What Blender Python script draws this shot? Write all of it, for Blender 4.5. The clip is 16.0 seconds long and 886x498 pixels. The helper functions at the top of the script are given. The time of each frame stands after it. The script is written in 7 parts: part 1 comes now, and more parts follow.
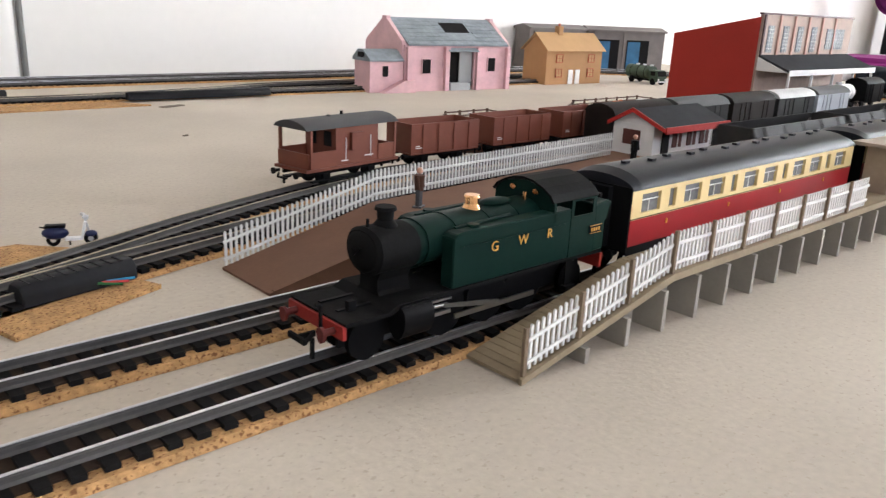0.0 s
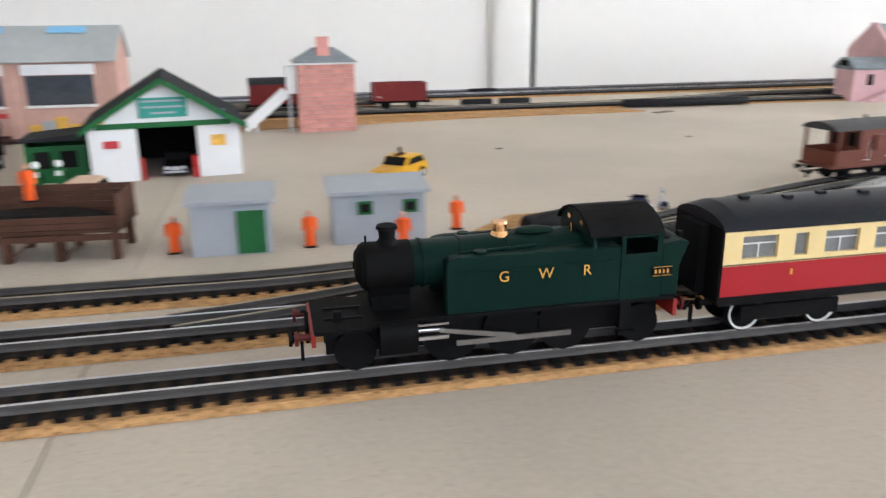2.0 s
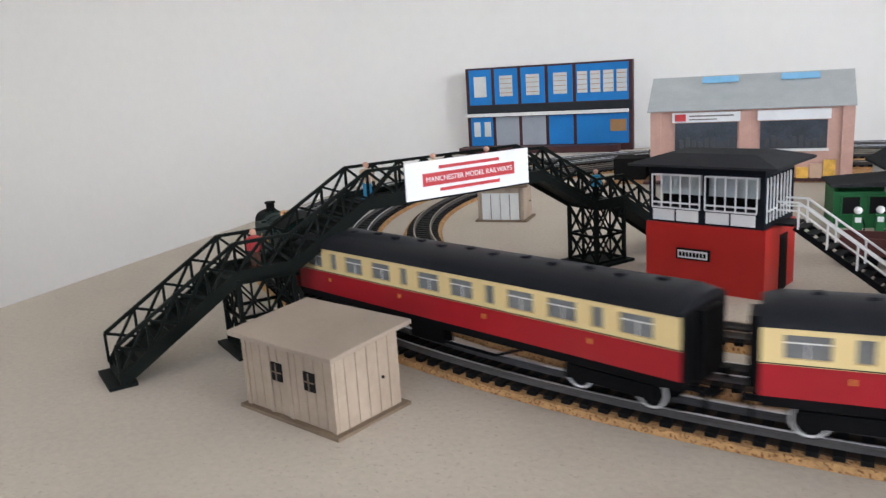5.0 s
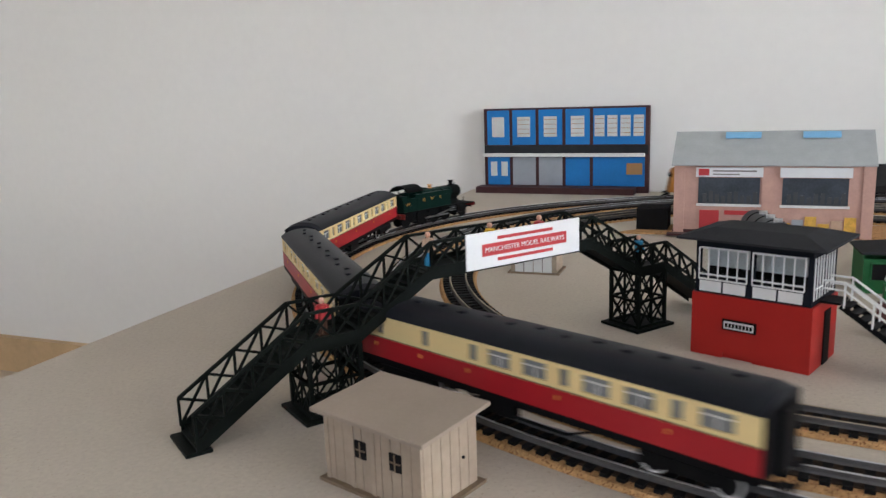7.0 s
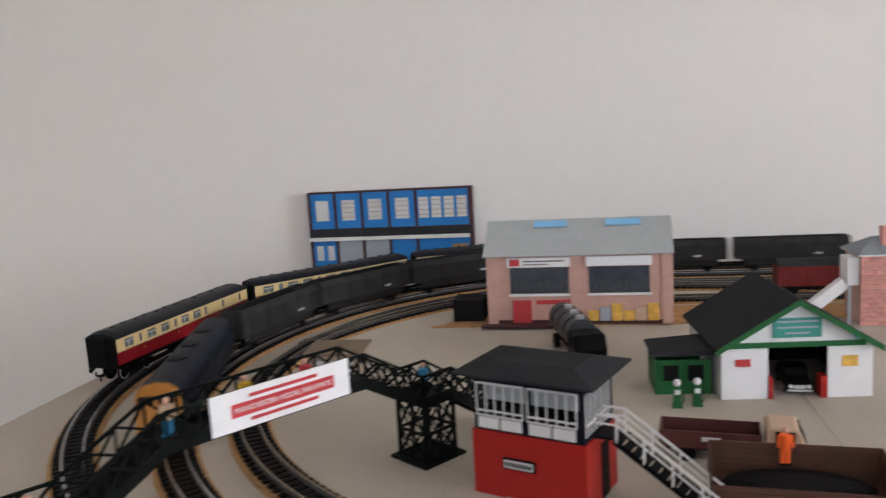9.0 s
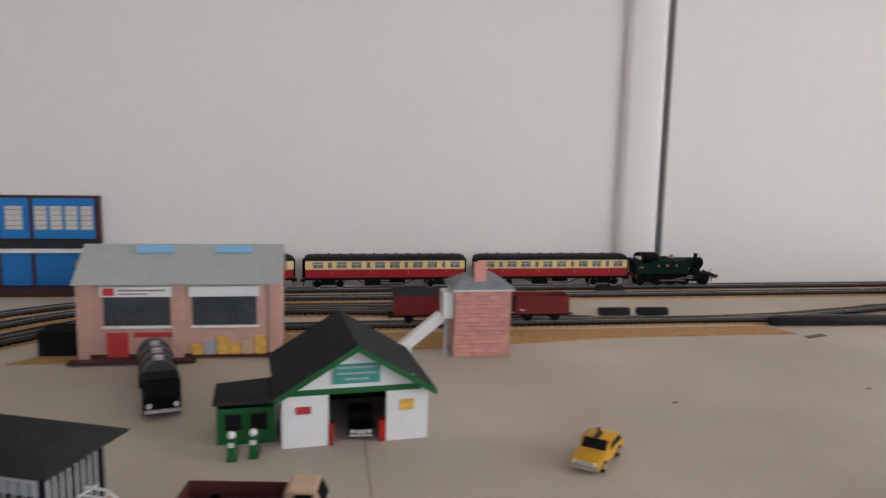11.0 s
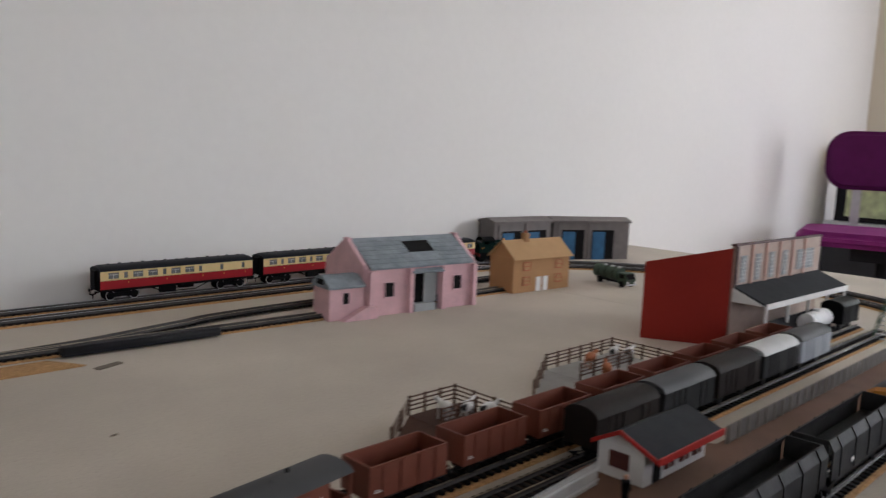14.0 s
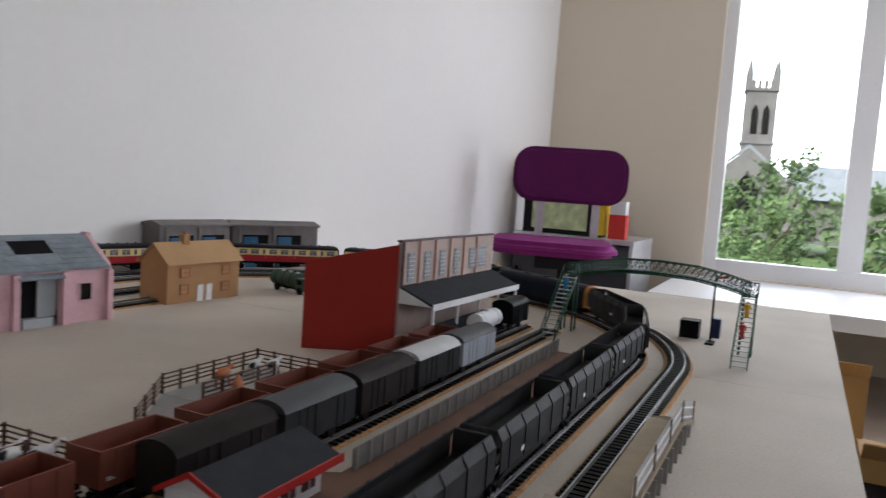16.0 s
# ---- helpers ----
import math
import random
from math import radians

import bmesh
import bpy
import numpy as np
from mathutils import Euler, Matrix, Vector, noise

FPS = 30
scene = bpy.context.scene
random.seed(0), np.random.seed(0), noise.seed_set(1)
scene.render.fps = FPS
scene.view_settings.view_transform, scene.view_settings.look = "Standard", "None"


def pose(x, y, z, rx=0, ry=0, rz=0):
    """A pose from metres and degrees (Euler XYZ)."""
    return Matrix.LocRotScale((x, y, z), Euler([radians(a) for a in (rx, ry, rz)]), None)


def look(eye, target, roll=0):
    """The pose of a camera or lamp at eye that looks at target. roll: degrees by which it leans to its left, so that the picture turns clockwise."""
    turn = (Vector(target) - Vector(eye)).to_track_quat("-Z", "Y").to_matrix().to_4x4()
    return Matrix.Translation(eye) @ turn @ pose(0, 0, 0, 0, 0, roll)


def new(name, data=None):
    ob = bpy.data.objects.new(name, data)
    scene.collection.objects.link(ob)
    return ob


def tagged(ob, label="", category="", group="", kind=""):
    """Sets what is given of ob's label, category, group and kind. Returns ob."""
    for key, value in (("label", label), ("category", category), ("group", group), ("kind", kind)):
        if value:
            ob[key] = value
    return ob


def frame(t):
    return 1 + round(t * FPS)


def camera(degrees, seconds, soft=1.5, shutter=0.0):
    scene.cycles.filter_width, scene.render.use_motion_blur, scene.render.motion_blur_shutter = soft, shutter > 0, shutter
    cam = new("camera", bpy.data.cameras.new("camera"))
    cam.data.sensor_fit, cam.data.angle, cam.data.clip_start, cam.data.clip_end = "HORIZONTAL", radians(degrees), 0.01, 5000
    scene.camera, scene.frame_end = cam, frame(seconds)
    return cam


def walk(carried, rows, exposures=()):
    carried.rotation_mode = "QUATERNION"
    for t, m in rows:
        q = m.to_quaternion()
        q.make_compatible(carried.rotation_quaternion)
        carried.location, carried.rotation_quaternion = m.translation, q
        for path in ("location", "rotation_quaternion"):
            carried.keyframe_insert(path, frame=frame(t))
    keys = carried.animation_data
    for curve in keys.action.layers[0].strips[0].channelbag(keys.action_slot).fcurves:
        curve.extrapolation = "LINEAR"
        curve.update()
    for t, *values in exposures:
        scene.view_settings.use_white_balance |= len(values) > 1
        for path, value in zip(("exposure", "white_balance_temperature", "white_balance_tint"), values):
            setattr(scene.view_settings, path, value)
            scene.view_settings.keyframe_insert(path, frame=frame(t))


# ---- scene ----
cam = camera(59.4, 16.0, soft=1.3, shutter=0.5)
PATH = [
    (0, (-0.325, 0.283, 0.127), (0.976, 1.681, -0.468), 2.6),
    (0.5, (-0.338, 0.281, 0.125), (0.914, 1.723, -0.468), 2.1),
    (1, (-0.364, 0.275, 0.122), (0.732, 1.837, -0.475), -0.2),
    (1.5, (-0.419, 0.249, 0.13), (0.359, 1.989, -0.474), -1.1),
    (2, (-0.453, 0.223, 0.133), (-0.039, 2.088, -0.453), -0.5),
    (2.5, (-0.508, 0.223, 0.12), (-0.318, 2.128, -0.457), -1.8),
    (3, (-0.569, 0.205, 0.134), (-0.611, 2.126, -0.421), -2.4),
    (3.5, (-0.616, 0.202, 0.126), (-0.941, 2.1, -0.412), -4.4),
    (4, (-0.658, 0.197, 0.134), (-1.227, 2.051, -0.357), -4.0),
    (4.5, (-0.687, 0.201, 0.142), (-1.427, 1.999, -0.327), -3.8),
    (6.8, (-0.757, 0.188, 0.177), (-1.44, 2.026, -0.216), -2.5),
    (7, (-0.745, 0.179, 0.183), (-1.462, 2.002, -0.22), -2.0),
    (7.5, (-0.737, 0.179, 0.208), (-1.443, 2.015, -0.156), -2.5),
    (8, (-0.729, 0.191, 0.227), (-1.325, 2.073, -0.091), -1.8),
    (8.2, (-0.726, 0.2, 0.228), (-1.295, 2.093, -0.082), -2.2),
    (10.3, (-0.606, 0.294, 0.244), (-0.569, 2.274, -0.032), -0.5),
    (10.5, (-0.595, 0.287, 0.251), (-0.494, 2.262, -0.046), 0.5),
    (11, (-0.562, 0.293, 0.255), (-0.261, 2.247, -0.05), 1.2),
    (11.5, (-0.524, 0.3, 0.262), (-0.056, 2.219, -0.051), 0.3),
    (12, (-0.49, 0.317, 0.263), (0.132, 2.195, -0.031), 0.4),
    (12.5, (-0.432, 0.344, 0.262), (0.398, 2.137, -0.052), 1.3),
    (13, (-0.354, 0.357, 0.238), (0.704, 2.026, -0.073), 1.9),
    (13.5, (-0.302, 0.362, 0.249), (0.957, 1.891, -0.029), 2.1),
    (14, (-0.26, 0.359, 0.249), (1.145, 1.76, -0.01), 2.4),
    (14.5, (-0.204, 0.36, 0.246), (1.325, 1.625, -0.004), 2.4),
    (15, (-0.17, 0.355, 0.245), (1.471, 1.474, 0.011), 2.7),
    (15.5, (-0.127, 0.359, 0.231), (1.604, 1.339, 0.024), 3.0),
    (16, (-0.093, 0.368, 0.214), (1.716, 1.203, 0.038), 4.0),
]
EXPOSURES = [(0, 2.20, 6350, 5), (1.5, 2.20, 6250, 3), (2.5, 2.20, 6050, 3), (4, 2.24, 5950, 2), (4.5, 2.20, 6000, 4), (7, 1.85, 6200, 4), (8, 1.73, 6300, 7), (10.5, 1.45, 6450, 8), (12, 1.25, 6450, 8), (14, 0.98, 6250, 6), (15.5, 0.90, 6100, 6), (16, 0.87, 6050, 6)]
walk(cam, [(t, look(eye, target, roll)) for t, eye, target, roll in PATH], EXPOSURES)

# ---- world and light ----
world = bpy.data.worlds.new("sky")
scene.world = world
world.use_nodes = True
wn = world.node_tree
sky = wn.nodes.new("ShaderNodeTexSky")
sky.sky_type, sky.sun_disc = "NISHITA", False
sky.sun_elevation, sky.sun_rotation = radians(42), radians(293)
sky.air_density, sky.dust_density = 1.0, 8.0
wn.links.new(sky.outputs[0], wn.nodes["Background"].inputs[0])
wn.nodes["Background"].inputs[1].default_value = 0.15


def lamp(name, kind, m, energy, colour, **more):
    data = bpy.data.lights.new(name, kind)
    data.energy, data.color = energy, colour
    if kind == "AREA":
        data.shape, data.size, data.size_y = "RECTANGLE", more["size"], more["size_y"]
    else:
        data.angle = radians(more["angle"])
    ob = new(name, data)
    ob.matrix_world = m
    return ob


lamp("sun", "SUN", look((0, 0, 0), (0.6, -0.25, -0.6)), 1.4, (1.0, 0.97, 0.93), angle=12)
# daylight at the east window; the south lamp is added fill, its window unseen
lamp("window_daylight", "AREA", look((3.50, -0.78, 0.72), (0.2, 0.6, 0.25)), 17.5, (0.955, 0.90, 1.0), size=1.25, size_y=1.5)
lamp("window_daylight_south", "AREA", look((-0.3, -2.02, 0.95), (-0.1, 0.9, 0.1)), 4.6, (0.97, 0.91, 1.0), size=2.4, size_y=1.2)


# ---- materials ----
def material(name, colour, rough=0.6, metal=0.0, vary=0.12, scale=60.0, fine=500.0, bump=0.15, spots=None, emit=0.0, island=0.0):
    m = bpy.data.materials.new(name)
    m.use_nodes = True
    nt = m.node_tree
    N, L = nt.nodes, nt.links
    b = N["Principled BSDF"]
    b.inputs["Roughness"].default_value, b.inputs["Metallic"].default_value = rough, metal
    b.inputs["Specular IOR Level"].default_value = 0.06 if max(colour) < 0.04 and not metal else 0.35
    co = N.new("ShaderNodeTexCoord")
    big, small = N.new("ShaderNodeTexNoise"), N.new("ShaderNodeTexNoise")
    big.inputs["Scale"].default_value, small.inputs["Scale"].default_value = scale, fine
    big.inputs["Detail"].default_value = small.inputs["Detail"].default_value = 4
    L.new(co.outputs["Object"], big.inputs["Vector"])
    L.new(co.outputs["Object"], small.inputs["Vector"])
    add = N.new("ShaderNodeMath")
    add.operation = "MULTIPLY_ADD"
    L.new(small.outputs["Fac"], add.inputs[0])
    add.inputs[1].default_value = 0.5
    L.new(big.outputs["Fac"], add.inputs[2])
    ramp = N.new("ShaderNodeMapRange")
    L.new(add.outputs[0], ramp.inputs["Value"])
    ramp.inputs["From Min"].default_value, ramp.inputs["From Max"].default_value = 0.45, 1.05
    ramp.inputs["To Min"].default_value, ramp.inputs["To Max"].default_value = 1 - vary, 1 + vary
    mix = N.new("ShaderNodeVectorMath")
    mix.operation = "SCALE"
    mix.inputs[0].default_value = colour
    scale_from = ramp.outputs[0]
    if island:
        info = N.new("ShaderNodeObjectInfo")
        geo = N.new("ShaderNodeNewGeometry")
        r = N.new("ShaderNodeMath")
        r.operation = "ADD"
        L.new(info.outputs["Random"], r.inputs[0])
        L.new(geo.outputs["Random Per Island"], r.inputs[1])
        k = N.new("ShaderNodeMapRange")
        k.inputs["From Max"].default_value = 2.0
        k.inputs["To Min"].default_value, k.inputs["To Max"].default_value = 1 - island, 1 + island
        L.new(r.outputs[0], k.inputs["Value"])
        mul = N.new("ShaderNodeMath")
        mul.operation = "MULTIPLY"
        L.new(ramp.outputs[0], mul.inputs[0])
        L.new(k.outputs[0], mul.inputs[1])
        scale_from = mul.outputs[0]
    L.new(scale_from, mix.inputs["Scale"])
    last = mix.outputs[0]
    if spots:
        sp = N.new("ShaderNodeTexNoise")
        sp.inputs["Scale"].default_value, sp.inputs["Detail"].default_value = spots[1], 2
        L.new(co.outputs["Object"], sp.inputs["Vector"])
        st = N.new("ShaderNodeMapRange")
        st.inputs["From Min"].default_value, st.inputs["From Max"].default_value = spots[2], spots[2] + 0.06
        L.new(sp.outputs["Fac"], st.inputs["Value"])
        mx = N.new("ShaderNodeMix")
        mx.data_type = "RGBA"
        L.new(st.outputs[0], mx.inputs["Factor"])
        L.new(last, mx.inputs[6])
        mx.inputs[7].default_value = (*spots[0], 1)
        last = mx.outputs[2]
    L.new(last, b.inputs["Base Color"])
    if bump:
        bp = N.new("ShaderNodeBump")
        bp.inputs["Strength"].default_value, bp.inputs["Distance"].default_value = bump, 0.0006
        L.new(small.outputs["Fac"], bp.inputs["Height"])
        L.new(bp.outputs[0], b.inputs["Normal"])
    if emit:
        b.inputs["Emission Color"].default_value = (*colour, 1)
        b.inputs["Emission Strength"].default_value = emit
    return m


def clear_glass(name, tint=(0.9, 0.95, 0.97), rough=0.02):
    m = bpy.data.materials.new(name)
    m.use_nodes = True
    b = m.node_tree.nodes["Principled BSDF"]
    b.inputs["Base Color"].default_value = (*tint, 1)
    b.inputs["Roughness"].default_value = rough
    b.inputs["Transmission Weight"].default_value = 1.0
    b.inputs["IOR"].default_value = 1.15
    return m


M = {
    "board": material("chipboard", (0.50, 0.44, 0.365), 0.75, vary=0.17, scale=5.0, fine=330, bump=0.30, spots=((0.43, 0.37, 0.30), 420, 0.62)),
    "board_edge": material("chipboard_edge", (0.42, 0.34, 0.25), 0.85, vary=0.2, scale=120),
    "seam": material("board_seam", (0.16, 0.13, 0.10), 0.9),
    "wall": material("wall_paint", (0.84, 0.82, 0.785), 0.85, vary=0.03, scale=1.3, fine=60, bump=0.05),
    "wall_cream": material("cream_wall_paint", (0.74, 0.66, 0.54), 0.85, vary=0.02, scale=1.3, fine=60, bump=0.05),
    "white_gloss": material("white_gloss_paint", (0.82, 0.81, 0.79), 0.35, vary=0.03, scale=5, bump=0.03),
    "cable": material("dark_cable", (0.18, 0.18, 0.17), 0.6),
    "floor": material("laminate_floor", (0.50, 0.41, 0.32), 0.5, vary=0.15, scale=4, fine=40, bump=0.02),
    "skirting": material("pine_skirting", (0.58, 0.40, 0.22), 0.5, vary=0.15, scale=9, fine=60),
    "cork": material("cork_sheet", (0.47, 0.27, 0.115), 0.95, vary=0.35, scale=240, fine=900, bump=0.9, spots=((0.19, 0.085, 0.032), 780, 0.57)),
    "rail": material("nickel_rail", (0.62, 0.62, 0.64), 0.34, 1.0, vary=0.15, scale=30),
    # rail sides in a darker grey than the metal head
    "rail_side": material("dark_rail_side", (0.075, 0.070, 0.066), 0.6, vary=0.3, scale=60),
    "rail_old": material("tarnished_rail", (0.40, 0.34, 0.25), 0.42, 1.0, vary=0.25, scale=30),
    "sleeper": material("plastic_sleeper", (0.010, 0.0095, 0.0095), 0.55, vary=0.2, island=0.25),
    "black": material("satin_black", (0.007, 0.007, 0.0075), 0.5, vary=0.2, bump=0.1),
    "soot": material("sooty_black", (0.007, 0.007, 0.007), 0.7, vary=0.25),
    "green": material("loco_green", (0.005, 0.020, 0.0155), 0.42, vary=0.14, scale=45, bump=0.06),
    "brass": material("polished_copper", (0.80, 0.46, 0.22), 0.22, 1.0, vary=0.06),
    "red": material("buffer_red", (0.26, 0.018, 0.014), 0.5),
    "red_dark": material("grimy_buffer_red", (0.10, 0.012, 0.010), 0.55),
    "rod": material("oily_steel", (0.30, 0.30, 0.30), 0.35, 1.0, vary=0.2),
    "steel": material("bare_steel", (0.55, 0.55, 0.56), 0.3, 1.0, vary=0.1),
    "gold": material("gold_lettering", (0.72, 0.36, 0.07), 0.5),
    "cream": material("coach_cream", (0.80, 0.62, 0.30), 0.42, vary=0.03, bump=0.03),
    "crimson": material("coach_crimson", (0.36, 0.012, 0.020), 0.38, vary=0.05, bump=0.03),
    "roof": material("coach_roof_grey", (0.018, 0.019, 0.023), 0.38, vary=0.16, scale=35, bump=0.06),
    "pane": material("coach_window_pane", (0.20, 0.205, 0.21), 0.12, vary=0.3, scale=50),
    "white": material("white_card", (0.80, 0.80, 0.80), 0.7, vary=0.04),
    "white_line": material("white_paint", (0.78, 0.77, 0.75), 0.6, vary=0.06),
    "bauxite": material("bauxite_plastic", (0.165, 0.045, 0.025), 0.55, vary=0.12, scale=70),
    "coal_dark": material("dark_brown_van", (0.022, 0.017, 0.015), 0.6, vary=0.2),
    "grey_van": material("grey_van_side", (0.028, 0.028, 0.028), 0.6, vary=0.12),
    "roof_grey": material("grey_van_roof", (0.050, 0.050, 0.052), 0.65, vary=0.12),
    "roof_light": material("pale_van_roof", (0.48, 0.48, 0.47), 0.6, vary=0.1),
    "hopper": material("weathered_hopper", (0.036, 0.035, 0.035), 0.6, vary=0.3, scale=45, fine=200),
    "diesel": material("rail_blue", (0.009, 0.013, 0.021), 0.45, vary=0.25, scale=40),
    "orange_end": material("warning_yellow_end", (0.42, 0.17, 0.025), 0.5, vary=0.15),
    "pink": material("pink_card", (0.69, 0.44, 0.46), 0.85, vary=0.13, scale=35, fine=160),
    "pink_brick": material("printed_brick", (0.56, 0.26, 0.22), 0.85, vary=0.12, island=0.30),
    "mortar": material("mortar_pink", (0.62, 0.42, 0.38), 0.9, vary=0.1),
    "shop_brick": material("faded_brick_card", (0.55, 0.34, 0.28), 0.85, vary=0.10, scale=90, fine=400),
    "slate": material("printed_slate", (0.24, 0.27, 0.29), 0.85, vary=0.22, scale=40, fine=160, island=0.12),
    "slate_light": material("pale_roof_card", (0.40, 0.42, 0.42), 0.8, vary=0.08, scale=60),
    "skylight": material("printed_skylight", (0.22, 0.48, 0.72), 0.5, vary=0.12),
    "dark_roof": material("dark_felt_roof", (0.035, 0.036, 0.039), 0.85, vary=0.15, scale=60),
    "garage_green": material("garage_green", (0.012, 0.115, 0.030), 0.55, vary=0.1),
    "sign_teal": material("teal_sign", (0.05, 0.30, 0.24), 0.6, vary=0.06),
    "opening": material("dark_interior", (0.015, 0.014, 0.014), 0.9),
    "shop_glass": material("shop_window_print", (0.05, 0.06, 0.075), 0.35, vary=0.5, scale=40),
    "sign_red": material("sign_red", (0.50, 0.045, 0.05), 0.6, vary=0.1),
    "poster": material("poster_yellow", (0.72, 0.42, 0.08), 0.7, vary=0.3, scale=120),
    "blue_panel": material("blue_panel_print", (0.018, 0.19, 0.52), 0.6, vary=0.12, scale=20),
    "maroon": material("maroon_frame", (0.065, 0.022, 0.022), 0.6, vary=0.15),
    "blind": material("window_blind_print", (0.62, 0.62, 0.60), 0.7, vary=0.1, scale=50),
    "tan": material("tan_card", (0.40, 0.22, 0.095), 0.8, vary=0.07, scale=50),
    "tan_roof": material("tan_roof_card", (0.46, 0.28, 0.13), 0.8, vary=0.07, scale=50),
    "terracotta": material("terracotta_frame", (0.42, 0.11, 0.05), 0.7),
    "van_red": material("dull_van_red", (0.16, 0.012, 0.011), 0.6, vary=0.15),
    "web": material("gap_shade_and_dirt", (0.040, 0.024, 0.014), 0.9, vary=0.4, scale=120),
    "mill_red": material("red_card_side", (0.31, 0.019, 0.010), 0.7, vary=0.09, scale=14),
    "mill_brick": material("mill_stone_print", (0.47, 0.36, 0.30), 0.8, vary=0.12, scale=110),
    "shed_grey": material("weathered_shed", (0.20, 0.18, 0.17), 0.85, vary=0.2, scale=40),
    "shed_blue": material("shed_blue_door", (0.03, 0.13, 0.26), 0.6, vary=0.3, scale=50),
    "box_red": material("signal_box_red", (0.40, 0.018, 0.014), 0.45, vary=0.05),
    "slate_blue": material("signal_box_charcoal", (0.012, 0.014, 0.019), 0.6, vary=0.12),
    "ply": material("laser_cut_ply", (0.36, 0.285, 0.215), 0.8, vary=0.15, scale=50, fine=260, island=0.06),
    "ply_roof": material("hut_roof_ply", (0.33, 0.265, 0.21), 0.8, vary=0.08, scale=30),
    "ply_burnt": material("burnt_ply_edge", (0.20, 0.145, 0.095), 0.85, vary=0.2),
    "deck": material("platform_planks", (0.30, 0.235, 0.15), 0.8, vary=0.14, island=0.18),
    "deck_brown": material("far_platform_deck", (0.15, 0.075, 0.045), 0.8, vary=0.15, scale=40),
    "grey_pier": material("grey_pier_card", (0.30, 0.275, 0.24), 0.8, vary=0.1),
    "lattice": material("bridge_dark_green", (0.006, 0.008, 0.0065), 0.55, vary=0.2),
    "bridge_green": material("footbridge_green", (0.008, 0.060, 0.026), 0.45, vary=0.15),
    "hut_grey": material("grey_hut", (0.36, 0.385, 0.42), 0.75, vary=0.06),
    "orange": material("hi_vis_orange", (0.85, 0.12, 0.015), 0.7, vary=0.05),
    "skin": material("flesh_paint", (0.60, 0.34, 0.24), 0.7),
    "yellow": material("yellow_car_paint", (0.66, 0.34, 0.012), 0.35, vary=0.05),
    "timber": material("stained_timber", (0.075, 0.032, 0.018), 0.75, vary=0.25, island=0.2),
    "coal": material("coal_load", (0.009, 0.0085, 0.0085), 0.55, vary=0.3, scale=250, bump=1.0),
    "lorry_brown": material("lorry_maroon", (0.10, 0.03, 0.025), 0.6, vary=0.15),
    "lorry_cream": material("lorry_cab_cream", (0.58, 0.40, 0.28), 0.5),
    "tank_grey": material("tanker_grey", (0.065, 0.068, 0.072), 0.4, vary=0.2),
    "army_green": material("dull_green_paint", (0.045, 0.075, 0.048), 0.6, vary=0.2),
    "fence_brown": material("dock_fence_brown", (0.10, 0.050, 0.032), 0.7, vary=0.15),
    "dock_base": material("dock_stone", (0.34, 0.33, 0.31), 0.85, vary=0.12),
    "scooter_blue": material("scooter_blue", (0.015, 0.022, 0.075), 0.35),
    "purple": material("purple_upholstery", (0.105, 0.008, 0.085), 0.9, vary=0.12, scale=30, fine=500, bump=0.3),
    "seat_purple": material("purple_seat_cloth", (0.22, 0.020, 0.16), 0.9, vary=0.1, scale=30, fine=500, bump=0.3),
    "plastic_black": material("black_plastic", (0.02, 0.02, 0.022), 0.5),
    "case": material("dark_case", (0.045, 0.048, 0.055), 0.5, vary=0.1, scale=10),
    "silver": material("silver_trim", (0.62, 0.63, 0.65), 0.35, 0.6),
    "yellow_bag": material("yellow_packaging", (0.75, 0.50, 0.02), 0.5, vary=0.2, scale=20),
    "bag_print": material("pale_print", (0.55, 0.62, 0.35), 0.6, vary=0.4, scale=25),
    "carton_red": material("carton_red", (0.60, 0.04, 0.03), 0.5),
    "cardboard": material("cardboard", (0.45, 0.27, 0.10), 0.85, vary=0.1, scale=12),
    "upvc": material("white_window_frame", (0.84, 0.84, 0.84), 0.35, vary=0.02),
    "glass": clear_glass("window_glass"),
    "grass": material("grass", (0.10, 0.16, 0.05), 0.95, vary=0.4, scale=0.3, fine=3),
    "leaf": material("leaves", (0.12, 0.18, 0.075), 0.8, vary=0.4, scale=0.8, fine=6, island=0.4),
    "bark": material("bark", (0.09, 0.07, 0.05), 0.95),
    "church": material("church_stone", (0.17, 0.16, 0.165), 0.95, vary=0.2, scale=0.4, fine=3),
    "church_roof": material("church_slate", (0.24, 0.26, 0.29), 0.9, vary=0.15, scale=0.5),
    "blue_cloth": material("blue_paint", (0.03, 0.22, 0.40), 0.7),
    "yellow_cloth": material("yellow_paint", (0.70, 0.42, 0.03), 0.7),
    "cow": material("cow_white", (0.62, 0.60, 0.58), 0.7, spots=((0.02, 0.02, 0.02), 90, 0.52)),
    "cow_tan": material("cow_tan", (0.40, 0.13, 0.05), 0.7, spots=((0.6, 0.55, 0.5), 60, 0.60)),
    "wood_crate": material("orange_timber", (0.40, 0.17, 0.06), 0.8, vary=0.2, scale=80),
}


# ---- mesh helpers ----
def box(bm, x0, x1, y0, y1, z0, z1, m=None):
    vs = [bm.verts.new((x, y, z)) for x in (x0, x1) for y in (y0, y1) for z in (z0, z1)]
    if m is not None:
        for v in vs:
            v.co = m @ v.co
    for f in ((0, 1, 3, 2), (4, 6, 7, 5), (0, 4, 5, 1), (2, 3, 7, 6), (0, 2, 6, 4), (1, 5, 7, 3)):
        bm.faces.new([vs[i] for i in f])
    return bm


